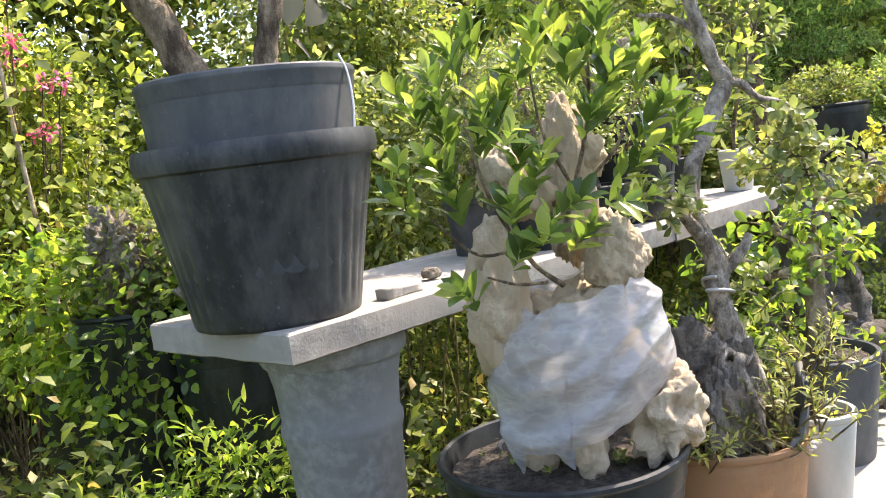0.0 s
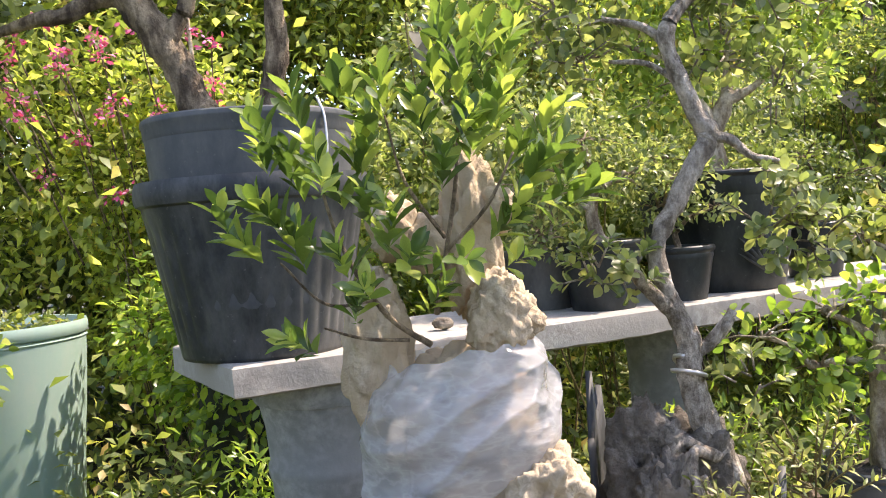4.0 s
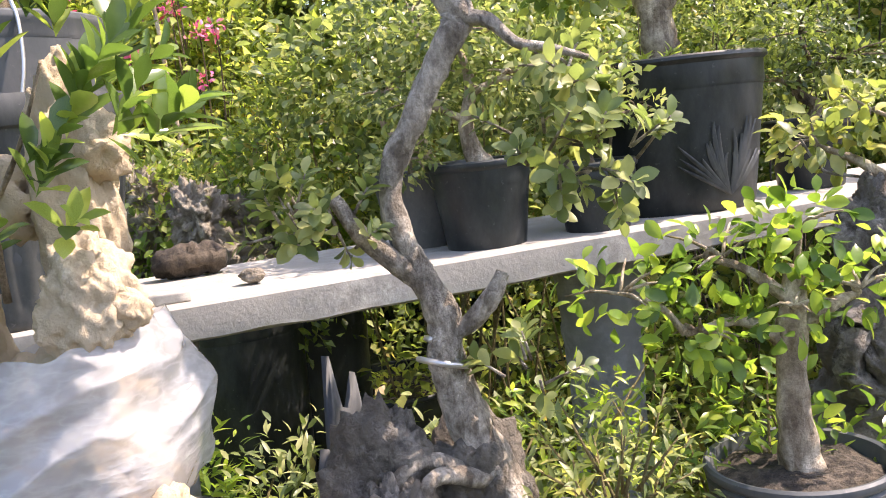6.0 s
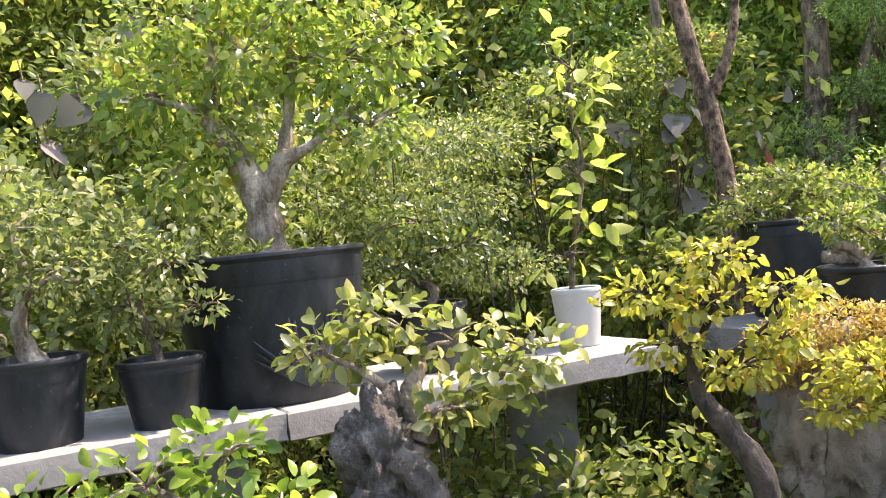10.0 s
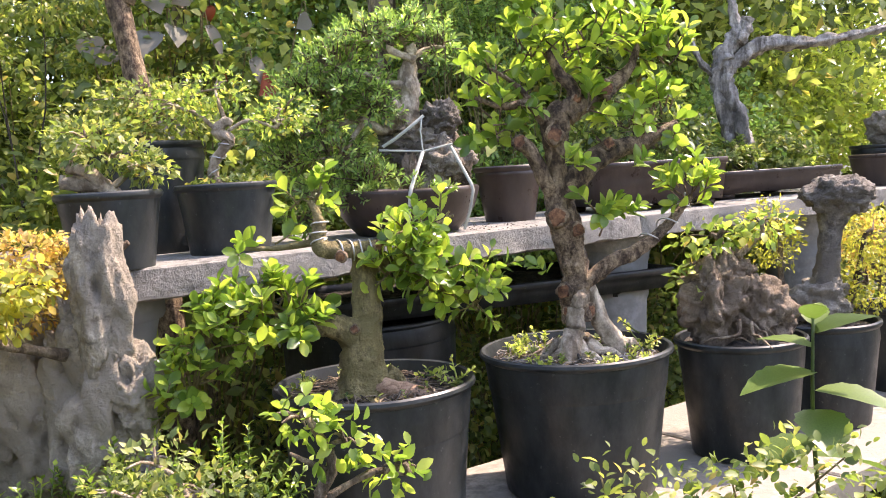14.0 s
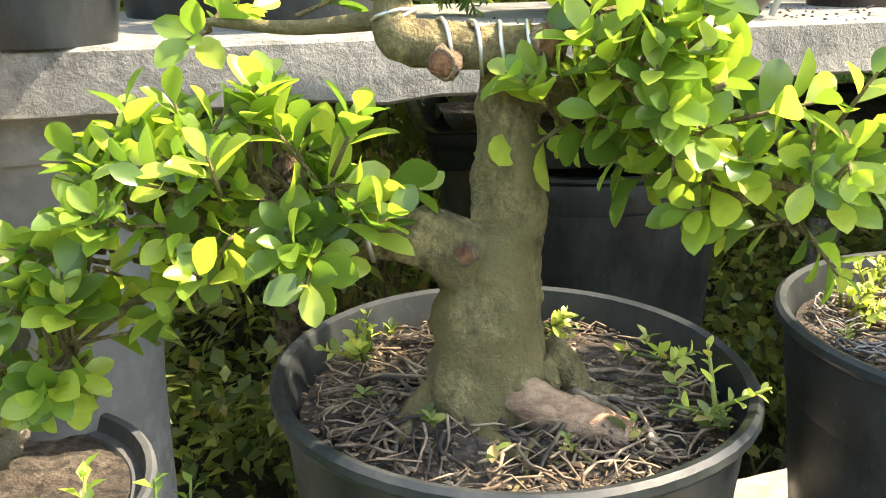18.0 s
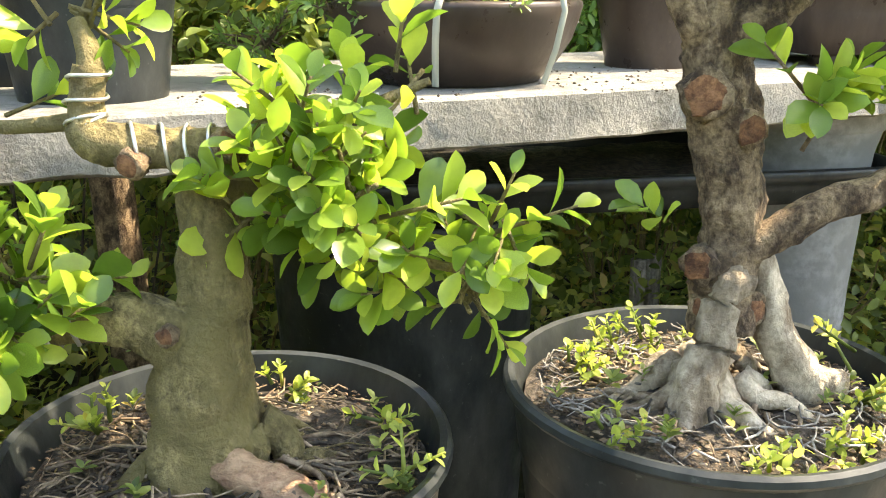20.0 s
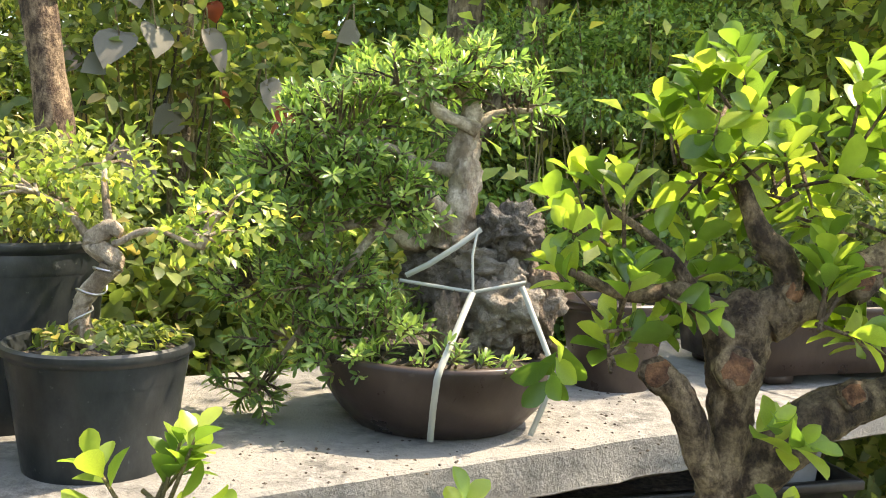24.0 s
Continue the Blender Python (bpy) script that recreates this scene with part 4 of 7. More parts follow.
limbs(t2, [
    ([(0.075, 0.0, 0.03), (0.045, 0.0, 0.15), (0.012, 0.0, 0.25), (0.0, 0.0, 0.31), (0.004, 0.0, 0.352), (-0.011, 0.0, 0.394), (-0.034, 0.0, 0.449), (-0.043, 0.0, 0.50), (-0.034, 0.0, 0.54), (-0.012, 0.0, 0.575), (0.008, 0.0, 0.612), (0.033, 0.0, 0.653), (0.055, 0.0, 0.694), (0.036, 0.0, 0.73), (0.014, 0.0, 0.786), (-0.004, 0.0, 0.839), (-0.003, 0.0, 0.872), (0.021, 0.01, 0.905), (0.05, 0.02, 0.928), (0.10, 0.04, 0.936)], [0.034, 0.029, 0.024, 0.021, 0.020, 0.016, 0.0145, 0.0135, 0.0145, 0.0150, 0.0155, 0.016, 0.019, 0.0145, 0.0135, 0.013, 0.0135, 0.012, 0.010, 0.006]),
    ([(0.0, 0.0, 0.345), (0.022, 0.0, 0.345), (0.044, -0.005, 0.361), (0.064, -0.01, 0.385), (0.075, -0.01, 0.404)], [0.015, 0.0125, 0.0115, 0.010, 0.0075]),
    ([(-0.010, 0.0, 0.39), (-0.046, -0.01, 0.43), (-0.081, -0.02, 0.467), (-0.104, -0.025, 0.509)], [0.014, 0.012, 0.011, 0.008]),
    ([(0.05, 0.0, 0.69), (0.085, -0.01, 0.685), (0.115, -0.02, 0.655), (0.15, -0.03, 0.645), (0.19, -0.03, 0.63)], [0.011, 0.008, 0.006, 0.005, 0.003]),
    ([(-0.004, 0.0, 0.845), (-0.04, 0.02, 0.88), (-0.10, 0.04, 0.90)], [0.009, 0.007, 0.004]),
    ([(0.014, 0.0, 0.78), (-0.03, 0.03, 0.82), (-0.09, 0.05, 0.83)], [0.006, 0.005, 0.003])], BARK_ASH)
roots(t2, 9, 0.035, 0.11, 0.03, 0.011, 4, BARK_ASH, (0.06, 0.0))
wire_coil(t2, [(0.004, 0.0, 0.322), (-0.002, -0.002, 0.312), (-0.006, -0.004, 0.302)], 0.025, 1.1, 0.004)
bl = [((0.145, -0.03, 0.545), (0.07, 0.05, 0.06)), ((0.20, -0.03, 0.53), (0.06, 0.05, 0.07)), ((0.17, -0.02, 0.62), (0.06, 0.05, 0.03)), ((-0.10, -0.02, 0.475), (0.055, 0.045, 0.045)), ((-0.145, -0.02, 0.48), (0.04, 0.04, 0.05)), ((-0.14, 0.06, 0.93), (0.10, 0.08, 0.06)), ((0.02, 0.10, 1.02), (0.14, 0.1, 0.06)), ((0.18, 0.08, 0.96), (0.12, 0.1, 0.07)), ((0.13, 0.14, 0.86), (0.07, 0.06, 0.08)), ((-0.13, 0.09, 0.84), (0.07, 0.06, 0.05)), ((0.22, 0.10, 0.78), (0.06, 0.06, 0.06)), ((0.10, -0.03, 0.30), (0.06, 0.04, 0.05))]
m2, tw2 = shoots_in(bl, 210, 0.032, 10, 0.029, 0.4, 0.7)
for piece in tw2:
    part("twig", piece, BARK_ASH, t2)
leaf_objects(t2, m2, LEAF_OBOV, L_OLIVE, 280, fold=0.3)
lump(rr2, "rock_face", (-0.075, -0.085, 0.02), (0.045, 0.022, 0.075), 27, DEADWOOD, 0.5, 5, label="pale peeling skin over the rock")
lump(rr2, "film_shred", (0.07, -0.105, 0.0), (0.04, 0.02, 0.014), 31, FILM, 0.5, 2, label="torn white film over the rock")
for k, pts in enumerate(([(0.05, -0.02, 0.09), (0.02, -0.07, 0.105), (-0.02, -0.105, 0.07), (-0.03, -0.135, 0.0)], [(0.03, 0.0, 0.16), (-0.04, -0.05, 0.205), (-0.10, -0.085, 0.15), (-0.13, -0.105, 0.04)], [(0.06, -0.02, 0.07), (0.07, -0.07, 0.08), (0.06, -0.10, 0.04), (0.08, -0.12, 0.0)], [(0.03, -0.02, 0.17), (-0.03, -0.075, 0.19), (-0.035, -0.12, 0.11), (-0.02, -0.135, 0.0)])):
    part("draped_root", tube(pts, [0.012, 0.009, 0.007, 0.005], 9, 7, 0.25, 40, k * 2.0), BARK_ASH, t2)
sp = thing("seedling", (0.585, 1.655, 0.675), "small grey-green seedlings at the pot's edge", "plant", "", 24)
m3, tw3 = shoots_in([((0.02, 0, 0.06), (0.08, 0.05, 0.07)), ((0.12, 0.03, 0.05), (0.07, 0.05, 0.06)), ((-0.10, 0.05, 0.03), (0.05, 0.05, 0.05)), ((0.2, 0.1, 0.12), (0.07, 0.06, 0.08))], 75, 0.055, 9, 0.026, 0.9)
for piece in tw3:
    part("stem", piece, BARK_OLIVE, sp)
leaf_objects(sp, m3, LEAF_LANCE, L_SAGE, 120)
wp = thing("young_stump", (0.77, 1.955, LOW + 0.165), "short brown stump leaning in a white pot", "plant", "", 24)
part("trunk", tube([(0.02, 0, 0), (-0.01, 0, 0.035), (-0.04, 0.01, 0.075), (-0.055, 0.01, 0.10)], [0.02, 0.021, 0.016, 0.012], 10, 5, 0.3, 40), BARK, wp)
part("shoot", tube([(-0.05, 0.01, 0.09), (-0.07, 0.0, 0.12), (-0.06, 0.0, 0.16)], [0.004, 0.003, 0.002], 6, 4, 0.0), BARK, wp)
m3, _ = shoots_in([((-0.05, 0.0, 0.10), (0.05, 0.04, 0.05)), ((0.03, 0, 0.02), (0.04, 0.04, 0.012))], 9, 0.03, 6, 0.02, 0.8)
leaf_objects(wp, m3, LEAF_OVAL, L_LIME, 60)

# ---- lime-leaved tree in the grey pot ----
t3 = bonsai((0.868, 2.193, 0.70), "small tree with a smooth trunk and lime-yellow leaves", [
    ([(0.005, 0.0, 0.0), (0.0, 0.0, 0.10), (0.005, 0.005, 0.20), (0.02, 0.01, 0.29)], [0.032, 0.022, 0.022, 0.015]),
    ([(0.0, 0, 0.18), (-0.06, 0.0, 0.22), (-0.14, 0.0, 0.21)], [0.011, 0.008, 0.005]),
    ([(0.01, 0, 0.20), (0.06, 0.0, 0.23), (0.10, 0.01, 0.24)], [0.011, 0.009, 0.005]),
    ([(0.01, 0, 0.24), (-0.05, 0.02, 0.29), (-0.10, 0.02, 0.31)], [0.010, 0.007, 0.004])],
    BARK_PALE, [((-0.12, 0.0, 0.21), (0.09, 0.08, 0.05)), ((-0.08, 0.01, 0.31), (0.08, 0.08, 0.06)), ((0.03, 0.01, 0.34), (0.09, 0.08, 0.06)), ((0.10, 0.0, 0.25), (0.07, 0.07, 0.05)), ((-0.22, 0.03, 0.27), (0.10, 0.07, 0.06)), ((0.0, -0.03, 0.24), (0.07, 0.05, 0.05))], 420, 0.031, L_FRESH, 26, LEAF_OBOV)

# ---- stout tree in the very large pot ----
tb = bonsai((0.565, 2.955, TOP + 0.275), "stout pale-barked tree with bright yellow-green leaves", [
    ([(-0.025, 0.0, -0.01), (-0.036, 0.0, 0.06), (-0.042, 0.0, 0.14), (-0.06, 0.0, 0.20), (-0.095, 0.0, 0.275), (-0.13, 0.0, 0.34), (-0.14, 0.02, 0.44), (-0.12, 0.03, 0.56)], [0.060, 0.042, 0.036, 0.033, 0.027, 0.022, 0.016, 0.008]),
    ([(-0.035, 0.0, 0.16), (-0.006, 0.0, 0.21), (0.016, 0.0, 0.25), (0.075, 0.0, 0.27), (0.16, 0.0, 0.33), (0.27, 0.01, 0.40)], [0.03, 0.026, 0.022, 0.011, 0.008, 0.005]),
    ([(-0.13, 0.0, 0.33), (-0.18, -0.02, 0.38), (-0.26, -0.02, 0.41)], [0.016, 0.011, 0.006]),
    ([(0.012, 0.0, 0.24), (0.03, 0.03, 0.34), (0.05, 0.04, 0.48), (0.06, 0.04, 0.6)], [0.018, 0.014, 0.010, 0.006])],
    BARK_PALE, [((-0.22, -0.05, 0.24), (0.12, 0.1, 0.08)), ((0.22, -0.02, 0.30), (0.12, 0.1, 0.08)), ((-0.25, 0.0, 0.42), (0.17, 0.15, 0.10)), ((-0.05, 0.0, 0.50), (0.20, 0.18, 0.12)), ((0.16, 0.02, 0.46), (0.18, 0.16, 0.10)), ((0.08, 0.03, 0.63), (0.22, 0.2, 0.10)), ((-0.18, 0.03, 0.60), (0.18, 0.16, 0.09)), ((-0.13, -0.05, 0.30), (0.10, 0.1, 0.06)), ((0.32, 0.0, 0.50), (0.10, 0.1, 0.07))], 3800, 0.028, L_OVAL, 20)
roots(tb, 6, 0.03, 0.06, 0.0, 0.012, 9, BARK_PALE)
und = thing("low_shoots", (*BP, TOP + 0.275), "yellow-green suckers round the foot of the tree", "plant", turn=20)
m3, tw3 = shoots_in([((-0.13, -0.03, 0.06), (0.06, 0.05, 0.05)), ((0.11, -0.05, 0.06), (0.06, 0.05, 0.04)), ((-0.04, -0.1, 0.04), (0.06, 0.03, 0.03))], 20, 0.04, 8, 0.032, 0.7)
for piece in tw3:
    part("stem", piece, BARK_OLIVE, und)
leaf_objects(und, m3, LEAF_LANCE, L_LIME, 150)

# ---- little trees in the small pots ----
bonsai((0.288, 2.470, TOP + 0.14), "small tree with a flared pale base and grey-green leaves", [([(0.01, 0, 0), (-0.005, 0, 0.035), (-0.015, 0, 0.09), (0.0, 0.01, 0.17), (-0.02, 0.02, 0.26)], [0.034, 0.02, 0.014, 0.010, 0.006]), ([(-0.015, 0, 0.1), (-0.07, 0, 0.13), (-0.12, 0, 0.13)], [0.008, 0.006, 0.004]), ([(0, 0, 0.15), (0.06, 0, 0.17), (0.1, 0, 0.16)], [0.008, 0.006, 0.004])],
       BARK_PALE, [((-0.10, 0, 0.14), (0.09, 0.08, 0.05)), ((0.08, 0, 0.18), (0.09, 0.08, 0.06)), ((-0.02, 0.02, 0.27), (0.12, 0.1, 0.07)), ((-0.13, -0.03, 0.04), (0.07, 0.06, 0.05))], 1500, 0.021, L_OLIVE, 26, LEAF_SMALL)
bonsai((0.458, 2.628, TOP + 0.115), "bushy seedling in a small black pot", [([(0, 0, 0), (-0.01, 0, 0.05), (-0.03, 0, 0.11), (-0.02, 0, 0.18)], [0.010, 0.008, 0.007, 0.004]), ([(-0.01, 0, 0.06), (-0.05, 0, 0.09)], [0.006, 0.003])],
       BARK, [((-0.05, 0, 0.12), (0.09, 0.08, 0.06)), ((0.02, 0, 0.20), (0.09, 0.08, 0.06)), ((0.09, -0.02, 0.11), (0.06, 0.05, 0.03)), ((-0.06, 0.0, 0.24), (0.08, 0.08, 0.06))], 1000, 0.022, L_OLIVE, 26, LEAF_SMALL)
bonsai((0.125, 2.52, TOP + 0.125), "old stump with pale cut ends and small leaves", [([(0, 0, 0), (0.01, 0, 0.06), (0.0, 0, 0.11), (0.03, 0, 0.15)], [0.026, 0.022, 0.018, 0.012]), ([(0, 0, 0.09), (-0.05, 0, 0.11), (-0.06, 0, 0.15)], [0.012, 0.01, 0.006])],
       BARK_PALE, [((-0.05, 0, 0.19), (0.09, 0.08, 0.06)), ((0.05, 0, 0.22), (0.09, 0.08, 0.07)), ((-0.02, -0.05, 0.06), (0.08, 0.05, 0.04)), ((0.02, 0.05, 0.34), (0.14, 0.12, 0.1))], 1500, 0.022, L_OLIVE, 26, LEAF_SMALL)
bonsai((0.79, 3.20, TOP + 0.135), "low spreading bonsai in a black pot", [([(0, 0, 0), (0.02, 0, 0.05), (-0.02, 0, 0.09), (0.02, 0, 0.14)], [0.016, 0.014, 0.011, 0.006])],
       BARK, [((-0.08, 0, 0.12), (0.12, 0.1, 0.05)), ((0.08, 0, 0.15), (0.12, 0.1, 0.05)), ((0.0, 0.02, 0.22), (0.12, 0.1, 0.06))], 1300, 0.022, L_DARK, 22, LEAF_SMALL)
cupt = bonsai((1.085, 3.50, TOP + 0.13), "thin-stemmed sapling with a few large yellowing leaves", [([(-0.01, 0, 0), (0.0, 0, 0.1), (0.03, 0, 0.22), (0.05, 0, 0.36), (0.03, 0, 0.52), (0.06, 0, 0.68)], [0.008, 0.007, 0.006, 0.005, 0.004, 0.002]), ([(0.02, 0, 0.16), (0.07, -0.02, 0.2), (0.1, -0.02, 0.26)], [0.004, 0.003, 0.002])],
              BARK, [((0.04, 0, 0.30), (0.09, 0.08, 0.14)), ((0.05, 0, 0.58), (0.10, 0.08, 0.14)), ((-0.02, -0.02, 0.1), (0.08, 0.06, 0.05))], 90, 0.055, L_LIME, 18)

# ---- carved grey stone with a round-leaved plant ----
st = thing("carved_stone", (1.005, 2.515, LOW), "weathered grey stone carved like folded roots", "stone", turn=26)
lump(st, "base", (-0.03, 0.02, -0.01), (0.19, 0.13, 0.15), 31, GREYSTONE, 0.4, 3, sub=5)
lump(st, "body", (-0.01, 0.04, 0.17), (0.10, 0.08, 0.15), 33, GREYSTONE, 0.4, 4, sub=5)
lump(st, "head", (-0.025, 0.04, 0.36), (0.068, 0.06, 0.12), 34, GREYSTONE, 0.36, 3)
for k, (pts, rd) in enumerate((([(-0.05, -0.02, 0.44), (-0.10, -0.05, 0.37), (-0.115, -0.06, 0.30), (-0.06, -0.08, 0.27), (0.02, -0.07, 0.285)], [0.022, 0.024, 0.022, 0.018, 0.01]), ([(-0.03, -0.03, 0.42), (-0.075, -0.06, 0.34), (-0.05, -0.085, 0.29), (0.03, -0.08, 0.25)], [0.018, 0.02, 0.018, 0.012]), ([(0.0, -0.03, 0.50), (0.05, -0.03, 0.44), (0.07, -0.04, 0.34), (0.10, -0.05, 0.2), (0.15, -0.05, 0.08)], [0.02, 0.025, 0.026, 0.028, 0.02]), ([(-0.04, -0.06, 0.27), (-0.02, -0.1, 0.18), (0.02, -0.12, 0.1), (0.05, -0.13, 0.02)], [0.02, 0.026, 0.03, 0.03]))):
    part("fold", tube([(x, y + 0.012, z) for x, y, z in pts], rd, 16, 9, 0.5, 30, k * 5), GREYSTONE, st)
t9 = bonsai((1.005, 2.515, LOW), "small bonsai on a stone with round green leaves", [
    ([(0.02, 0.03, 0.46), (0.05, 0.04, 0.52), (0.035, 0.06, 0.58), (0.06, 0.08, 0.63)], [0.028, 0.024, 0.02, 0.01]), ([(0.04, 0.05, 0.55), (-0.03, 0.06, 0.62), (-0.10, 0.08, 0.66)], [0.012, 0.009, 0.005]), ([(0.05, 0.05, 0.53), (0.12, 0.08, 0.56), (0.2, 0.08, 0.6), (0.26, 0.08, 0.66)], [0.012, 0.009, 0.006, 0.004])],
    BARK_PALE, [((-0.10, 0.09, 0.67), (0.08, 0.08, 0.05)), ((0.0, 0.1, 0.71), (0.09, 0.08, 0.05)), ((0.12, 0.09, 0.66), (0.10, 0.08, 0.05)), ((0.18, 0.06, 0.59), (0.09, 0.08, 0.05)), ((0.25, 0.06, 0.63), (0.08, 0.06, 0.06)), ((0.10, 0.0, 0.56), (0.07, 0.05, 0.04))], 620, 0.032, L_SAGE, 26)
part("dry_branch", tube([(-0.03, 0.08, 0.6), (-0.10, 0.06, 0.62), (-0.14, 0.05, 0.68), (-0.17, 0.05, 0.70)], [0.003, 0.0025, 0.002, 0.001], 6, 4, 0.0), DEADWOOD, t9, "bleached dry twig")

# ---- yellow tree ----
ty = bonsai((1.515, 2.862, LOW), "slim bonsai with flat tiers of yellow leaves", [
    ([(0.06, 0.04, 0.0), (0.055, 0.05, 0.18), (0.045, 0.05, 0.34), (0.0, 0.06, 0.43), (-0.05, 0.07, 0.51), (-0.05, 0.08, 0.60)], [0.034, 0.026, 0.026, 0.022, 0.016, 0.01]),
    ([(-0.05, 0.07, 0.56), (-0.10, 0.07, 0.64), (-0.15, 0.07, 0.69)], [0.008, 0.006, 0.004]), ([(-0.05, 0.08, 0.58), (0.0, 0.08, 0.68), (0.0, 0.08, 0.73)], [0.008, 0.006, 0.004]), ([(-0.05, 0.07, 0.54), (0.05, 0.06, 0.60), (0.13, 0.05, 0.66)], [0.008, 0.006, 0.004])],
    BARK_DARK, [((-0.13, 0.06, 0.70), (0.09, 0.08, 0.035)), ((0.0, 0.07, 0.75), (0.08, 0.07, 0.035)), ((0.12, 0.05, 0.68), (0.08, 0.07, 0.03)), ((-0.03, 0.07, 0.67), (0.07, 0.06, 0.03)), ((0.02, 0.04, 0.55), (0.08, 0.07, 0.03)), ((-0.10, 0.05, 0.60), (0.07, 0.06, 0.03)), ((0.10, 0.03, 0.60), (0.06, 0.06, 0.03))], 1000, 0.023, L_CHART, 16, LEAF_OVAL)

# ---- tall hollow rock with ochre foliage ----
ry = thing("tall_rock", (1.735, 3.335, LOW + 0.11), "tall hollow pale rock in a wide grey bowl", "rock", turn=12)
lump(ry, "rock_body", (-0.03, 0.0, -0.02), (0.125, 0.115, 0.235), 41, HOLLOWSTONE, 0.27, 20, 2.0, 5)
lump(ry, "rock_arm", (0.10, -0.075, 0.0), (0.085, 0.08, 0.19), 44, HOLLOWSTONE, 0.30, 12, 2.0, 5)
lump(ry, "rock_arm", (-0.12, -0.02, 0.0), (0.08, 0.075, 0.18), 46, HOLLOWSTONE, 0.27, 9)
lump(ry, "rock_knob", (0.178, -0.10, 0.12), (0.052, 0.05, 0.085), 48, HOLLOWSTONE, 0.36, 5)
lump(ry, "rock_peak", (0.140, -0.115, 0.24), (0.052, 0.046, 0.155), 47, HOLLOWSTONE, 0.32, 5)
oy = bonsai((1.80, 3.335, LOW + 0.12), "low ochre-yellow bush on top of a rock", [([(0.0, 0.0, 0.30), (-0.02, 0, 0.38), (0.02, 0, 0.44), (-0.02, 0, 0.48)], [0.02, 0.018, 0.014, 0.008]), ([(-0.02, 0, 0.38), (-0.12, 0, 0.44), (-0.2, 0, 0.44)], [0.010, 0.008, 0.005]), ([(0.02, 0, 0.42), (0.1, 0, 0.47)], [0.009, 0.005])],
            BARK, [((-0.10, 0.0, 0.46), (0.13, 0.11, 0.04)), ((-0.02, 0.0, 0.425), (0.07, 0.09, 0.05)), ((-0.19, -0.02, 0.42), (0.10, 0.1, 0.05)), ((-0.26, 0.0, 0.36), (0.06, 0.07, 0.04)), ((-0.08, -0.07, 0.36), (0.08, 0.05, 0.045))], 5400, 0.0135, L_ORANGE, 12, LEAF_SMALL)
yb = bonsai(at(2.52, -0.52, LOW + 0.11), "yellow-green spray of leaves beside the rock", [([(0.05, 0.12, 0.30), (-0.01, 0.06, 0.33), (-0.06, 0, 0.36)], [0.01, 0.008, 0.005])], BARK, [((-0.06, 0, 0.40), (0.11, 0.08, 0.05)), ((-0.12, 0.0, 0.33), (0.07, 0.06, 0.03)), ((0.02, 0.0, 0.43), (0.07, 0.06, 0.04))], 1000, 0.020, L_CHART, 12)
fern = thing("ferns", at(2.70, -0.63, LOW), "fresh green ferns and weeds below the rock", "plant", turn=12)
m3, tw3 = shoots_in([((-0.05, 0.02, 0.13), (0.12, 0.08, 0.09)), ((0.12, 0.04, 0.14), (0.1, 0.08, 0.09)), ((-0.2, 0.05, 0.08), (0.12, 0.08, 0.1)), ((0.05, -0.06, 0.06), (0.14, 0.08, 0.08))], 170, 0.07, 14, 0.022, 0.8)
for piece in tw3:
    part("stem", piece, L_GRASS, fern)
leaf_objects(fern, m3, LEAF_SMALL, L_FRESH, 0)

# ---- thick-trunked bonsai on the low bench ----
FB = at(3.14, -0.616, LOW + 0.265)
tf = thing("bonsai_tree", FB, "thick-trunked bonsai with wired branches and oval green leaves", "bonsai", BONSAI, 28)
limbs(tf, [
    ([(-0.02, -0.01, -0.01), (-0.02, -0.008, 0.05), (-0.019, -0.005, 0.10), (-0.005, 0.0, 0.165), (-0.006, 0.0, 0.22), (-0.006, 0.0, 0.272)], [0.056, 0.046, 0.039, 0.0285, 0.025, 0.020]),
    ([(-0.01, 0.0, 0.095), (-0.056, -0.01, 0.140), (-0.109, -0.02, 0.148), (-0.176, -0.03, 0.142), (-0.25, -0.03, 0.12)], [0.036, 0.027, 0.019, 0.013, 0.006]),
    ([(-0.083, -0.01, 0.345), (-0.089, -0.014, 0.312), (-0.082, -0.02, 0.292), (-0.055, -0.02, 0.287), (-0.022, -0.015, 0.284), (0.004, -0.014, 0.284), (0.024, -0.03, 0.286)], [0.0115, 0.0145, 0.0155, 0.0165, 0.017, 0.016, 0.0135]),
    ([(-0.083, -0.01, 0.335), (-0.086, 0.0, 0.355), (-0.096, 0.01, 0.378)], [0.0115, 0.009, 0.006]),
    ([(0.0, 0.0, 0.24), (0.05, -0.01, 0.255), (0.12, -0.02, 0.205), (0.2, -0.03, 0.185)], [0.011, 0.008, 0.006, 0.003]),
    ([(0.012, -0.01, 0.288), (0.06, -0.012, 0.302), (0.12, -0.02, 0.315), (0.17, -0.02, 0.335)], [0.011, 0.009, 0.006, 0.003]),
    ([(-0.10, 0.01, 0.302), (-0.16, 0.02, 0.296), (-0.23, 0.03, 0.30)], [0.007, 0.005, 0.003]),
    ([(-0.25, -0.03, 0.12), (-0.30, -0.03, 0.09), (-0.35, -0.03, 0.05)], [0.006, 0.004, 0.002])], BARK_OLIVE, 20, 10, 0.16, 30)
cut_end(tf, (-0.055, -0.040, 0.276), (-0.5, -1, -0.2), 0.0115)
cut_end(tf, (0.018, -0.036, 0.291), (0.5, -1, 0.2), 0.0115)
cut_end(tf, (-0.039, -0.040, 0.140), (-0.3, -1, 0.1), 0.0085)
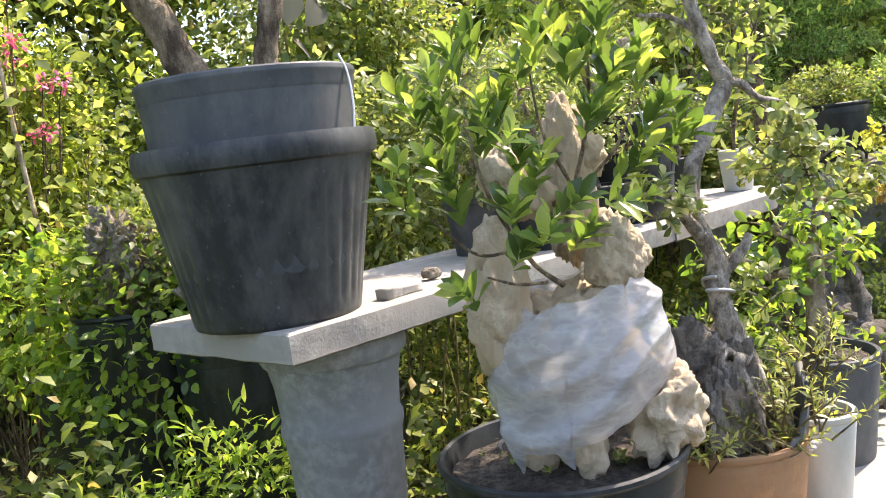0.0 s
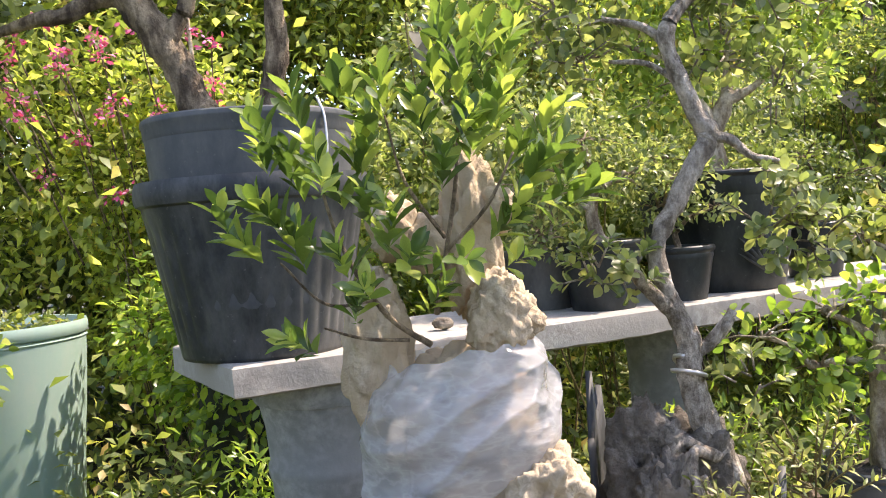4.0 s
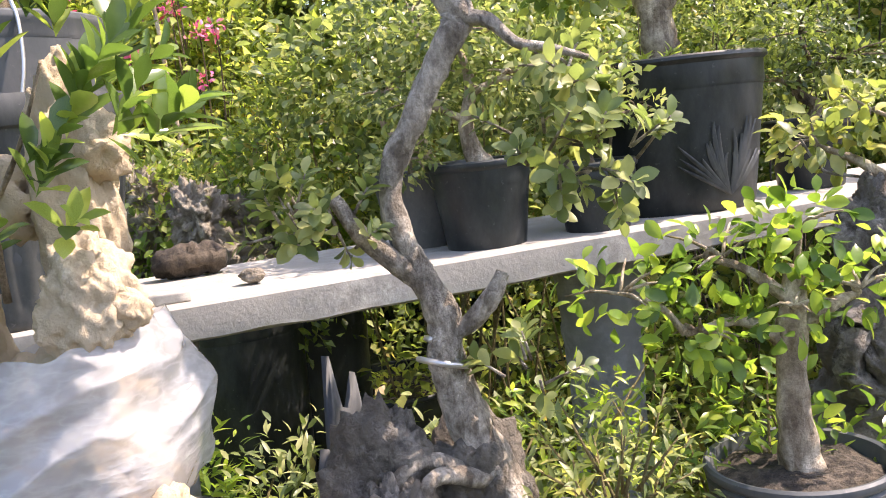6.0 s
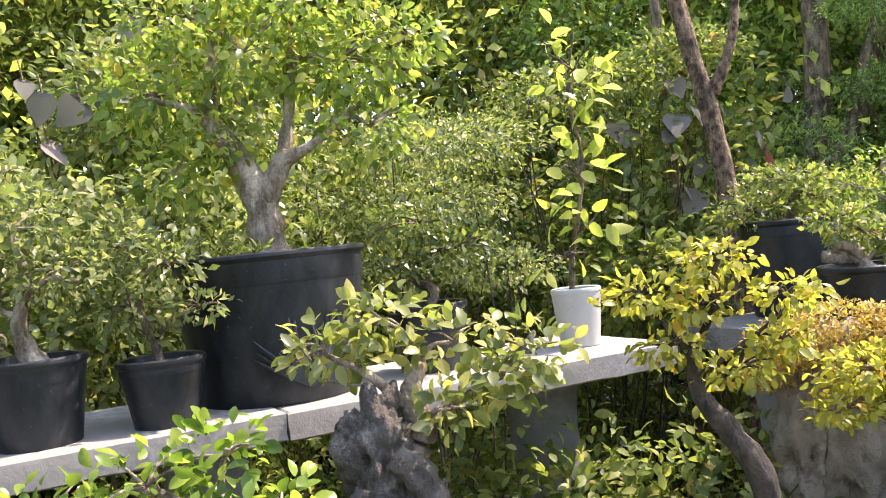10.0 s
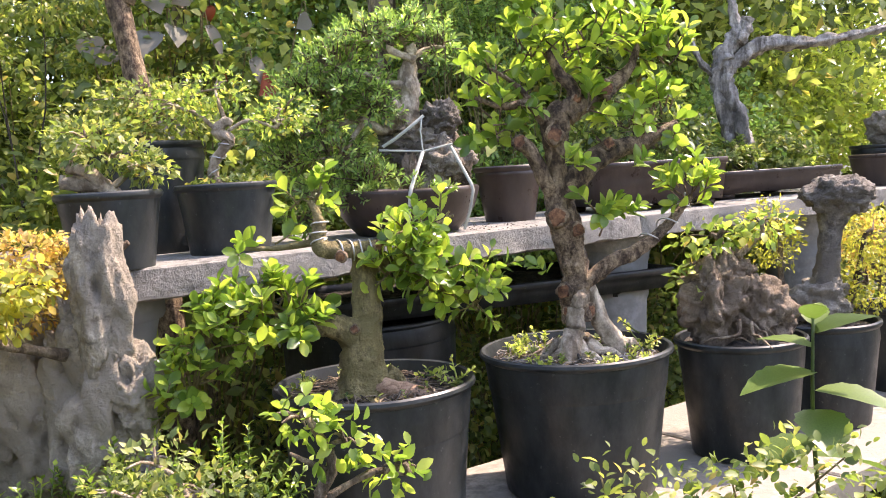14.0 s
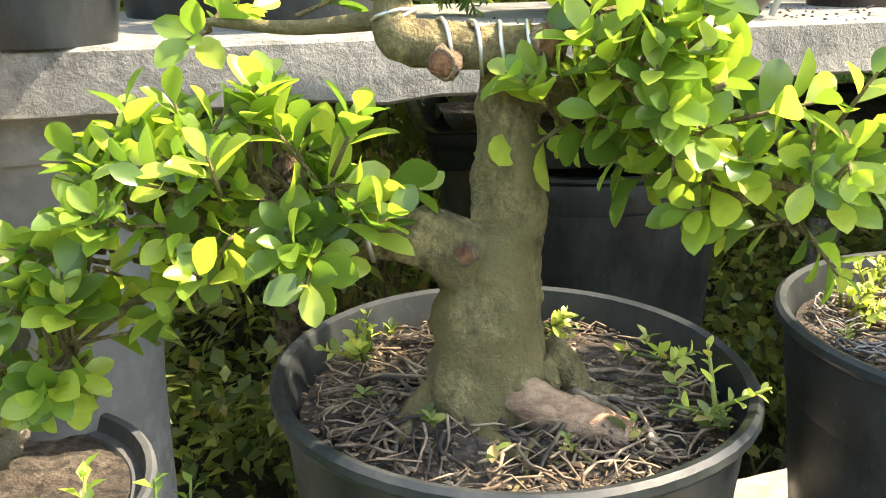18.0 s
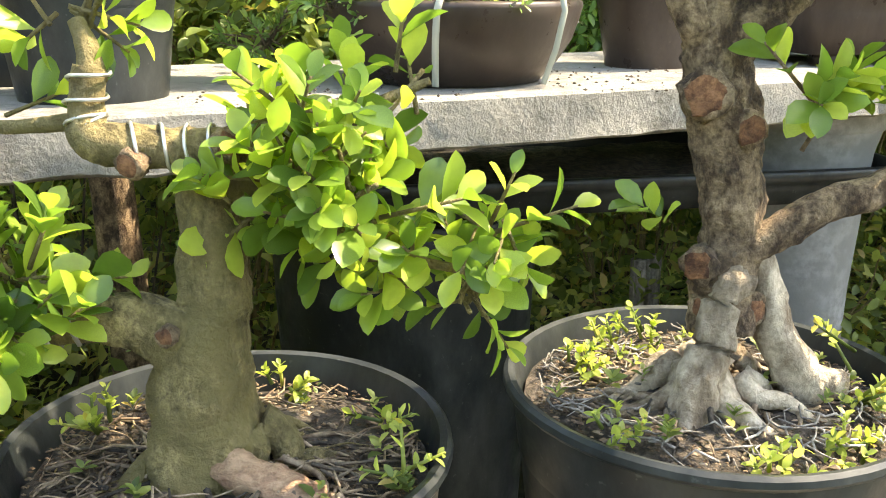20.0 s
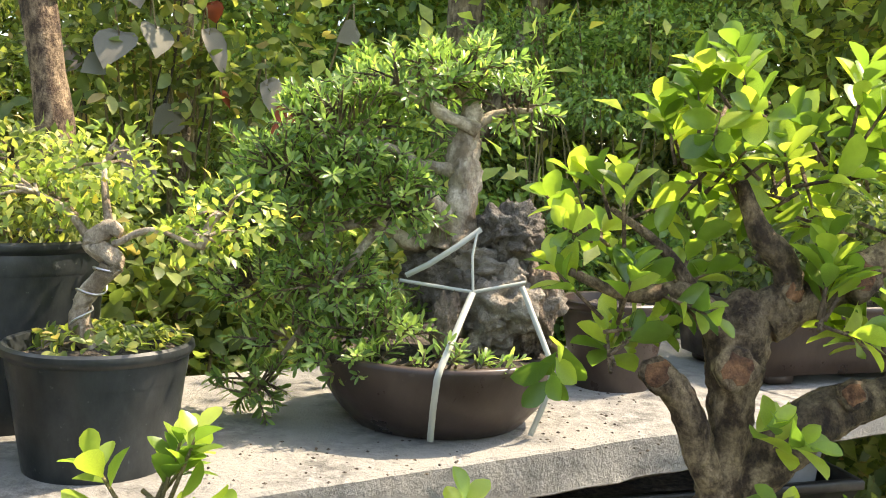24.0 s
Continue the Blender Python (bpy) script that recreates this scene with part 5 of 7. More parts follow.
part("aerial_root", tube([(-0.012, -0.03, 0.03), (0.02, -0.055, 0.026), (0.05, -0.068, 0.020), (0.08, -0.08, 0.014)], [0.017, 0.0165, 0.015, 0.013], 14, 8, 0.25, 50), ROOT_RED, tf, "thick reddish root stub")
roots(tf, 8, 0.026, 0.075, 0.006, 0.017, 11, BARK_OLIVE)
tangle(tf, 60, 0.045, 0.15, 0.0, 0.0024, 12, [ROOT, BARK_DARK, ROOT, BARK_OLIVE])
tangle(tf, 50, 0.03, 0.11, 0.0, 0.0016, 13, [ROOT, BARK_DARK], (0.06, -0.06))
tangle(tf, 50, 0.03, 0.12, 0.0, 0.0016, 14, [ROOT, BARK_DARK], (-0.07, -0.05))
tangle(tf, 14, 0.01, 0.05, -0.002, 0.0022, 15, [ROOT], (0.085, -0.085))
wire_coil(tf, [(-0.085, -0.016, 0.298), (-0.089, -0.014, 0.312), (-0.083, -0.01, 0.345)], 0.0142, 4, 0.0016)
wire_coil(tf, [(-0.06, -0.02, 0.287), (-0.022, -0.015, 0.284), (0.012, -0.022, 0.285)], 0.0172, 3.5, 0.0016)
wire_coil(tf, [(-0.109, -0.02, 0.148), (-0.14, -0.025, 0.145), (-0.18, -0.03, 0.142)], 0.019, 3, 0.002)
wire_coil(tf, [(0.05, -0.012, 0.30), (0.09, -0.016, 0.309), (0.13, -0.02, 0.318)], 0.008, 4, 0.002)
bl = [((0.065, -0.035, 0.275), (0.05, 0.035, 0.035)), ((0.12, -0.04, 0.235), (0.055, 0.04, 0.035)), ((0.09, -0.03, 0.315), (0.06, 0.04, 0.025)), ((0.16, -0.03, 0.19), (0.04, 0.035, 0.03)), ((0.205, -0.03, 0.175), (0.035, 0.03, 0.03)), ((0.155, -0.02, 0.335), (0.04, 0.03, 0.03)), ((0.03, -0.03, 0.24), (0.03, 0.02, 0.025)), ((0.215, -0.03, 0.225), (0.04, 0.03, 0.03)), ((0.10, -0.06, 0.265), (0.05, 0.03, 0.03)),
      ((-0.14, -0.045, 0.195), (0.05, 0.04, 0.04)), ((-0.20, -0.04, 0.19), (0.06, 0.05, 0.045)), ((-0.26, -0.04, 0.18), (0.05, 0.045, 0.04)), ((-0.30, -0.035, 0.15), (0.045, 0.04, 0.035)), ((-0.335, -0.04, 0.075), (0.035, 0.03, 0.035)), ((-0.365, -0.04, 0.055), (0.03, 0.03, 0.03)), ((-0.22, -0.055, 0.125), (0.045, 0.03, 0.03)), ((-0.14, -0.05, 0.16), (0.035, 0.03, 0.025)),
      ((-0.10, 0.02, 0.385), (0.04, 0.03, 0.02)), ((-0.16, 0.03, 0.315), (0.022, 0.02, 0.015)), ((-0.235, 0.03, 0.30), (0.018, 0.018, 0.015))]
mats, tw = shoots_in(bl, 200, 0.036, 7, 0.038, 0.5, 0.75)
for piece in tw:
    part("twig", piece, BARK_OLIVE, tf)
leaf_objects(tf, mats, LEAF_OBOV, L_FRESH, 298, fold=0.35, curl=0.2)


def litter(name, s, n, z, r, label, count=160, green=40, seed=1, grain=1.0, mat=None):
    """Bits of bark, pebbles and tiny weeds strewn on a pot's soil."""
    top = thing(name, at(s, n, z), label, "litter")
    rr = random.Random(seed)
    vs, fs = [], []
    for i in range(count):
        a, q = rr.uniform(0, 6.283), r * math.sqrt(rr.random())
        c = Vector((q * math.cos(a), q * math.sin(a), 0.0035))
        e = rr.uniform(0.0015, 0.0048) * grain
        b = len(vs)
        for dx, dy, dz in ((-1, -0.5, 0), (1, -0.6, 0), (0.8, 0.6, 0), (-0.9, 0.5, 0), (0, 0, 0.8), (0, 0, -0.6)):
            vs.append(c + e * Vector((dx * rr.uniform(0.6, 1.4), dy * rr.uniform(0.6, 1.4), dz * rr.uniform(0.5, 1))))
        for p, q2 in ((0, 1), (1, 2), (2, 3), (3, 0)):
            fs += [(b + p, b + q2, b + 4), (b + q2, b + p, b + 5)]
    part("chips", (vs, fs), mat or ROOT, top, kind="stuff", smooth=False)
    if green:
        p = np.array([(r * math.sqrt(rr.random()) * math.cos(a), r * math.sqrt(rr.random()) * math.sin(a), 0.012) for a in np.linspace(0, 6.28, green)])
        ms = []
        for q in p:
            ms += shoot(q, (rr.uniform(-0.4, 0.4), rr.uniform(-0.4, 0.4), 1), rr.uniform(0.006, 0.02), rr.randint(3, 8), rr.uniform(0.008, 0.018), rr.uniform(0.3, 0.9))
        cloud_part("sprouts", mats_cloud(ms, LEAF_OVAL), L_GRASS, top)


litter("soil_litter", 3.14, -0.616, LOW + 0.27, 0.172, "dry root bits and tiny sprouts on the soil", 1100, 14, 3, 0.6, BARK_WARM)
litter("soil_litter", 3.60, -0.69, LOW + 0.275, 0.175, "moss, chips and small weeds on the soil", 1300, 16, 4, 0.55, BARK_WARM)
litter("soil_litter", 0.329, -0.347, LOW + 0.295, 0.175, "clover sprouts and bits on dark soil", 300, 30, 5, 0.6, BARK_DARK)

litter("soil_litter", 3.60, -0.69, LOW + 0.276, 0.165, "pale straw and root bits on the soil", 500, 8, 14, 0.9, ROOT)
litter("soil_litter", 3.14, -0.616, LOW + 0.271, 0.165, "pale straw and root bits on the soil", 350, 6, 15, 0.9, ROOT)


def straw(s0, n0, z, r, count, seed, mat, label, inner=0.05):
    """Dry stalks lying crosswise on a pot's soil, each bent and lifted at an end."""
    top = thing("dry_straw", at(s0, n0, z), label, "straw")
    rr = random.Random(seed)
    for k in range(count):
        a, q = rr.uniform(0, 6.283), inner + (r - inner) * math.sqrt(rr.random())
        p, h, ln = Vector((q * math.cos(a), q * math.sin(a), 0.0)), rr.uniform(0, 6.283), rr.uniform(0.02, 0.06)
        pts = []
        for i in range(4):
            g = p + Vector((math.cos(h), math.sin(h), 0)) * ln * (i / 3 - 0.5)
            if math.hypot(g.x, g.y) > r:
                g *= r / math.hypot(g.x, g.y)
            pts.append(Vector((g.x, g.y, 0.006 + rr.uniform(0, 0.009))))
            h += rr.uniform(-0.5, 0.5)
        w = rr.uniform(0.0007, 0.0016)
        part("stalk", tube(pts, [w, w, w * 0.8, w * 0.5], 4, 1, 0.0), mat, top)


def pot_weeds(s0, n0, z, spots, label, size, seed, mat):
    """Clumps of small weeds at places on a pot's soil: (x, y, spread, height, shoots)."""
    top = thing("pot_weeds", at(s0, n0, z), label, "weeds", turn=20)
    ms = []
    for x, y, w, h, k in spots:
        m, tw = shoots_in([((x, y, h * 0.5), (w, w, h * 0.5))], k, h * 0.6, 6, size, 0.9)
        ms += m
        for piece in tw:
            part("stem", piece, L_GRASS, top)
    leaf_objects(top, ms, LEAF_OVAL, mat, 200)


straw(3.60, -0.69, LOW + 0.276, 0.168, 170, 5, DEADWOOD, "bleached dry stalks lying on the soil")
straw(3.14, -0.616, LOW + 0.272, 0.160, 120, 6, ROOT, "brown dry stalks lying among old roots")
pot_weeds(3.60, -0.69, LOW + 0.276, [(-0.13, 0.05, 0.03, 0.02, 9), (-0.10, -0.09, 0.03, 0.018, 8), (0.14, -0.02, 0.025, 0.045, 6), (0.10, -0.11, 0.035, 0.02, 9), (0.02, -0.15, 0.03, 0.018, 7), (-0.03, 0.13, 0.04, 0.03, 8), (0.15, 0.05, 0.015, 0.07, 2), (-0.08, 0.11, 0.03, 0.025, 6)], "tender clover and weeds on the pot's soil", 0.014, 3, L_LIME)
pot_weeds(3.14, -0.616, LOW + 0.272, [(0.15, -0.04, 0.012, 0.05, 3), (0.12, 0.06, 0.02, 0.03, 4), (-0.13, 0.04, 0.03, 0.03, 6), (0.02, 0.14, 0.03, 0.02, 5)], "a few small weeds on the pot's soil", 0.015, 4, L_LIME)
# ---- pruned bonsai with scars ----
GB = at(3.60, -0.69, LOW + 0.27)
tg = thing("bonsai_tree", GB, "tall bonsai with a scarred trunk, pruned stubs and glossy leaves", "bonsai", BONSAI, 20)
limbs(tg, [
    ([(0.004, -0.012, 0.08), (0.003, -0.004, 0.13), (0.009, 0.0, 0.18), (0.001, 0.0, 0.235), (-0.010, 0.0, 0.288), (-0.020, 0.0, 0.335), (-0.022, 0.0, 0.372), (-0.021, 0.0, 0.411), (-0.021, 0.0, 0.452), (-0.020, 0.0, 0.490), (-0.014, 0.0, 0.522), (-0.006, 0.0, 0.545)], [0.032, 0.033, 0.0285, 0.030, 0.034, 0.030, 0.0225, 0.0195, 0.024, 0.031, 0.027, 0.013]),
    ([(0.012, -0.01, 0.158), (0.045, -0.012, 0.176), (0.087, -0.01, 0.203), (0.143, 0.0, 0.221), (0.21, 0.01, 0.262), (0.28, 0.02, 0.33)], [0.021, 0.0175, 0.0175, 0.0165, 0.012, 0.006]),
    ([(-0.026, 0.0, 0.335), (-0.045, -0.01, 0.372), (-0.062, -0.014, 0.412), (-0.076, -0.018, 0.440), (-0.096, -0.022, 0.462)], [0.018, 0.0165, 0.0165, 0.0155, 0.0145]),
    ([(-0.012, 0.0, 0.342), (0.026, -0.005, 0.388), (0.070, 0.0, 0.426), (0.127, 0.005, 0.444), (0.176, 0.01, 0.452), (0.25, 0.01, 0.49)], [0.023, 0.026, 0.027, 0.020, 0.016, 0.008]),
    ([(-0.035, -0.005, 0.500), (-0.058, -0.01, 0.526), (-0.087, -0.014, 0.543), (-0.136, -0.018, 0.540), (-0.19, -0.02, 0.56)], [0.018, 0.0135, 0.010, 0.007, 0.004]),
    ([(0.006, 0.0, 0.515), (0.036, 0.0, 0.535), (0.080, 0.0, 0.560), (0.112, 0.0, 0.578), (0.145, 0.0, 0.606), (0.17, 0.0, 0.66)], [0.024, 0.022, 0.021, 0.016, 0.011, 0.006]),
    ([(-0.004, -0.005, 0.525), (0.022, -0.01, 0.548), (0.016, -0.012, 0.575), (-0.010, -0.012, 0.604), (-0.03, -0.01, 0.65)], [0.018, 0.014, 0.0135, 0.011, 0.006]),
    ([(-0.05, -0.01, 0.515), (-0.095, 0.0, 0.58), (-0.15, 0.0, 0.62)], [0.009, 0.006, 0.003]),
    ([(0.16, 0.008, 0.45), (0.17, -0.005, 0.485), (0.15, -0.015, 0.53)], [0.010, 0.007, 0.004])], BARK_WARM, 28, 12, 0.15, 42)
part("trunk_leg", tube([(-0.034, -0.062, -0.012), (-0.024, -0.048, 0.03), (-0.006, -0.03, 0.08), (0.006, -0.014, 0.135), (0.004, -0.004, 0.18)], [0.027, 0.0225, 0.021, 0.023, 0.016], 18, 8, 0.24, 34, 5), BARK_PALE, tg, "pale skinned leg of the trunk")
part("trunk_leg", tube([(0.105, 0.0, 0.012), (0.078, -0.006, 0.042), (0.056, -0.008, 0.08), (0.042, -0.005, 0.13), (0.026, 0.0, 0.18)], [0.021, 0.022, 0.018, 0.015, 0.010], 16, 8, 0.24, 34, 7), BARK_PALE, tg, "pale skinned leg of the trunk")
part("root_stub", tube([(0.07, -0.005, 0.028), (0.10, -0.004, 0.024), (0.13, 0.0, 0.02)], [0.017, 0.0165, 0.015], 14, 6, 0.15, 40, 3), BARK_PALE, tg, "thick pale root stub")
for p, d, r in (((-0.103, -0.030, 0.466), (-0.5, -1, 0.25), 0.0165), ((-0.034, -0.042, 0.308), (-0.3, -1, 0.0), 0.022), ((0.008, -0.040, 0.278), (0.2, -1, 0.1), 0.016), ((-0.028, -0.038, 0.150), (-0.6, -1, 0), 0.017), ((0.03, -0.032, 0.105), (0.5, -1, 0), 0.016), ((-0.02, -0.032, 0.108), (-0.4, -1, 0.1), 0.011), ((0.088, -0.026, 0.566), (0.1, -1, 0.4), 0.021), ((-0.032, -0.046, 0.476), (0.0, -1, 0.1), 0.0185), ((0.087, -0.030, 0.452), (-0.1, -1, 0.3), 0.0135), ((0.024, -0.028, 0.548), (0.2, -1, 0), 0.012)):
    cut_end(tg, (p[0], p[1] + 0.006, p[2]), d, r, "orange-brown pruning scar")
roots(tg, 12, 0.032, 0.095, 0.004, 0.014, 22, BARK_PALE)
tangle(tg, 80, 0.06, 0.12, 0.0, 0.0024, 23, [ROOT, BARK_DARK])
wire_coil(tg, [(0.16, 0.0, 0.24), (0.23, 0.01, 0.285), (0.28, 0.02, 0.33)], 0.014, 3)
bl = [((-0.06, 0.0, 0.665), (0.06, 0.05, 0.04)), ((0.01, -0.01, 0.655), (0.05, 0.05, 0.04)), ((0.075, 0.0, 0.68), (0.06, 0.06, 0.04)), ((0.16, 0.0, 0.68), (0.07, 0.06, 0.04)), ((0.24, 0.02, 0.64), (0.06, 0.06, 0.04)), ((-0.15, 0.0, 0.605), (0.045, 0.04, 0.035)), ((-0.09, -0.01, 0.555), (0.04, 0.04, 0.022)), ((-0.14, -0.02, 0.525), (0.04, 0.03, 0.03)), ((0.14, -0.01, 0.505), (0.05, 0.04, 0.028)), ((0.22, 0.01, 0.51), (0.07, 0.06, 0.04)), ((0.03, -0.05, 0.53), (0.04, 0.02, 0.025)), ((0.27, 0.02, 0.34), (0.05, 0.05, 0.05)), ((0.055, -0.045, 0.325), (0.035, 0.02, 0.04)), ((-0.15, -0.02, 0.485), (0.025, 0.02, 0.02)), ((-0.02, -0.02, 0.72), (0.07, 0.06, 0.025)), ((0.10, 0.02, 0.62), (0.06, 0.05, 0.03))]
mats, tw = shoots_in(bl, 124, 0.040, 8, 0.042, 0.75, 0.8)
for piece in tw:
    part("twig", piece, BARK_WARM, tg)
for c, d in (((-0.20, -0.04, 0.50), (-0.2, -0.4, -0.6)), ((-0.02, -0.05, 0.415), (0.2, -0.7, 0.5)), ((0.04, -0.05, 0.31), (0.7, -0.5, 0.4)), ((-0.06, -0.03, 0.19), (-0.6, -0.5, 0.5)), ((0.10, -0.04, 0.30), (0.8, -0.4, 0.5)), ((0.0, -0.05, 0.405), (0.4, -0.7, 0.3)), ((0.13, -0.03, 0.40), (0.6, -0.5, 0.4))):
    mats = shoot(c, d, 0.045, 8, 0.042, 0.85) + mats
leaf_objects(tg, mats, LEAF_OBOV, L_FRESH, 298, fold=0.4, curl=0.18)

# ---- rock planting and mushroom stone ----
hr = thing("rock_planting", at(4.02, -0.80, LOW + 0.25), "brown hollow rock clasped by thin roots in a pot", "rock", turn=14)
lump(hr, "rock_body", (-0.06, 0.0, -0.02), (0.075, 0.08, 0.10), 51, BROWNSTONE, 0.55, 9, sub=5)
lump(hr, "rock_body", (0.05, 0.0, -0.02), (0.07, 0.07, 0.085), 53, BROWNSTONE, 0.4, 5)
lump(hr, "rock_body", (-0.03, 0.02, 0.09), (0.07, 0.06, 0.06), 54, BROWNSTONE, 0.55, 6)
roots(hr, 12, 0.03, 0.09, 0.02, 0.005, 31, ROOT, (0.0, -0.03))
bonsai(at(4.02, -0.80, LOW + 0.25), "sparse small-leaved bonsai on a rock", [([(0.0, 0, 0.18), (-0.04, 0, 0.24), (-0.02, 0, 0.28)], [0.012, 0.009, 0.005]), ([(0.0, 0, 0.2), (0.06, 0, 0.25)], [0.009, 0.005])], BARK, [((-0.06, 0, 0.25), (0.08, 0.07, 0.04)), ((0.06, 0, 0.27), (0.07, 0.06, 0.04)), ((-0.12, -0.02, 0.15), (0.04, 0.04, 0.05))], 260, 0.024, L_OVAL, 14)
mu = thing("mushroom_stone", at(4.36, -0.80, LOW + 0.24), "dark stone shaped like a mushroom on a rock foot", "stone", turn=14)
lump(mu, "foot", (0.0, 0, -0.01), (0.075, 0.06, 0.065), 61, PALESTONE, 0.4, 4)
part("stem", tube([(0.01, 0, 0.08), (0.02, 0, 0.16), (0.03, 0, 0.24), (0.04, 0, 0.30)], [0.042, 0.026, 0.027, 0.040], 14, 8, 0.25, 16), GREYSTONE, mu)
lump(mu, "head", (0.05, 0, 0.27), (0.088, 0.07, 0.052), 63, GREYSTONE, 0.3, 0)
bonsai(at(4.36, -0.80, LOW + 0.24), "ochre dwarf bush round a stone", [([(-0.06, 0.05, 0.0), (-0.08, 0.05, 0.12), (-0.08, 0.05, 0.24)], [0.01, 0.008, 0.005]), ([(0.08, 0.05, 0.0), (0.12, 0.05, 0.12), (0.14, 0.05, 0.22)], [0.01, 0.008, 0.005])], BARK, [((-0.10, 0.05, 0.24), (0.08, 0.07, 0.09)), ((0.16, 0.05, 0.22), (0.10, 0.08, 0.07)), ((0.12, 0.0, 0.10), (0.09, 0.07, 0.07))], 2200, 0.014, L_CHART, 14, LEAF_SMALL)
pot(at(4.80, -0.78, LOW), 0.125, 0.24, BLACK, "black plastic pot with a small stone planting", 0.78, 0.2, group=POTS, soil=0.02)
lump(thing("planted_stone", at(4.80, -0.78, LOW + 0.21), "dark mossy stone in a pot", "stone"), "rock_body", (0, 0, 0), (0.07, 0.06, 0.11), 66, GREYSTONE, 0.35, 3)
bonsai(at(4.84, -0.74, LOW + 0.21), "ochre dwarf bush in a black pot", [([(0, 0, 0), (0.02, 0, 0.1), (0.0, 0, 0.2)], [0.01, 0.008, 0.005])], BARK, [((-0.04, 0, 0.2), (0.12, 0.1, 0.09)), ((0.1, 0, 0.24), (0.1, 0.1, 0.08))], 1800, 0.018, L_ORANGE, 14, LEAF_SMALL)

# ---- brown bowl with a strapped rock bonsai ----
BOWL = at(3.62, -0.06, TOP)
bw = thing("bonsai_bowl", BOWL, "dark brown glazed round bonsai bowl on the concrete slab", "pot", POTS)
part("body", lathe([(0.05, 0.004), (0.122, 0.0), (0.135, 0.003), (0.160, 0.03), (0.181, 0.062), (0.192, 0.095), (0.196, 0.110), (0.195, 0.116), (0.190, 0.119), (0.184, 0.114), (0.180, 0.095), (0.155, 0.04), (0.05, 0.02)], 64, 0.006, 3), GLAZE, bw)
part("soil", soil_disc(0.181, 0.099, 5), SOIL, bw)
br = thing("strapped_rock", at(3.62, -0.06, TOP + 0.10), "grey weathered rock held by white strapping in a bowl", "rock", turn=17)
lump(br, "rock_body", (0.085, 0.0, -0.01), (0.088, 0.065, 0.075), 71, PALESTONE, 0.5, 8, sub=5)
lump(br, "rock_body", (0.005, 0.01, 0.05), (0.062, 0.05, 0.06), 73, GREYSTONE, 0.5, 5)
lump(br, "rock_head", (0.100, 0.0, 0.150), (0.052, 0.05, 0.042), 74, GREYSTONE, 0.5, 7)
lump(br, "rock_body", (0.060, 0.01, 0.085), (0.085, 0.055, 0.05), 75, PALESTONE, 0.5, 5)
lump(br, "rock_foot", (0.150, -0.01, 0.0), (0.032, 0.03, 0.075), 76, BROWNSTONE, 0.4, 3)
lump(br, "rock_foot", (0.010, -0.065, -0.01), (0.024, 0.022, 0.055), 77, BROWNSTONE, 0.4, 3)


def band(pts, w, nor):
    """A flat strap through points, w wide, lying off its normals."""
    path = [Vector(p) for p in pts]
    vs, fs = [], []
    for i, p in enumerate(path):
        d = (path[min(i + 1, len(path) - 1)] - path[max(i - 1, 0)]).normalized()
        s = d.cross(Vector(nor)).normalized() * w / 2
        o = Vector(nor) * 0.0012
        vs += [p - s, p + s, p + s + o, p - s + o]
    for i in range(len(path) - 1):
        for k in range(4):
            k2 = (k + 1) % 4
            fs.append((4 * i + k, 4 * i + k2, 4 * i + 4 + k2, 4 * i + 4 + k))
    return vs, fs


for k, pts in enumerate(([(-0.007, -0.150, -0.096), (-0.004, -0.180, -0.04), (0.0, -0.1985, 0.006), (0.004, -0.197, 0.021), (0.047, -0.075, 0.112)], [(0.140, -0.100, -0.095), (0.156, -0.113, -0.045), (0.166, -0.117, 0.006), (0.163, -0.114, 0.021), (0.12, -0.065, 0.122)], [(-0.065, -0.045, 0.122), (0.047, -0.075, 0.112), (0.126, -0.06, 0.128)], [(-0.055, -0.05, 0.130), (-0.02, -0.062, 0.150), (0.02, -0.064, 0.178), (0.056, -0.05, 0.205)], [(0.047, -0.075, 0.112), (0.044, -0.068, 0.165), (0.050, -0.055, 0.20)])):
    part("strap", band(pts, (0.0095, 0.0085, 0.0055, 0.0085, 0.004)[k], (0.0, -1.0, 0.1)), STRAP, br, "pale white strapping band")
tr = thing("bonsai_tree", at(3.62, -0.06, TOP + 0.10), "fine-leaved bonsai with a pale twisted trunk on a rock", "bonsai", BONSAI, 17)
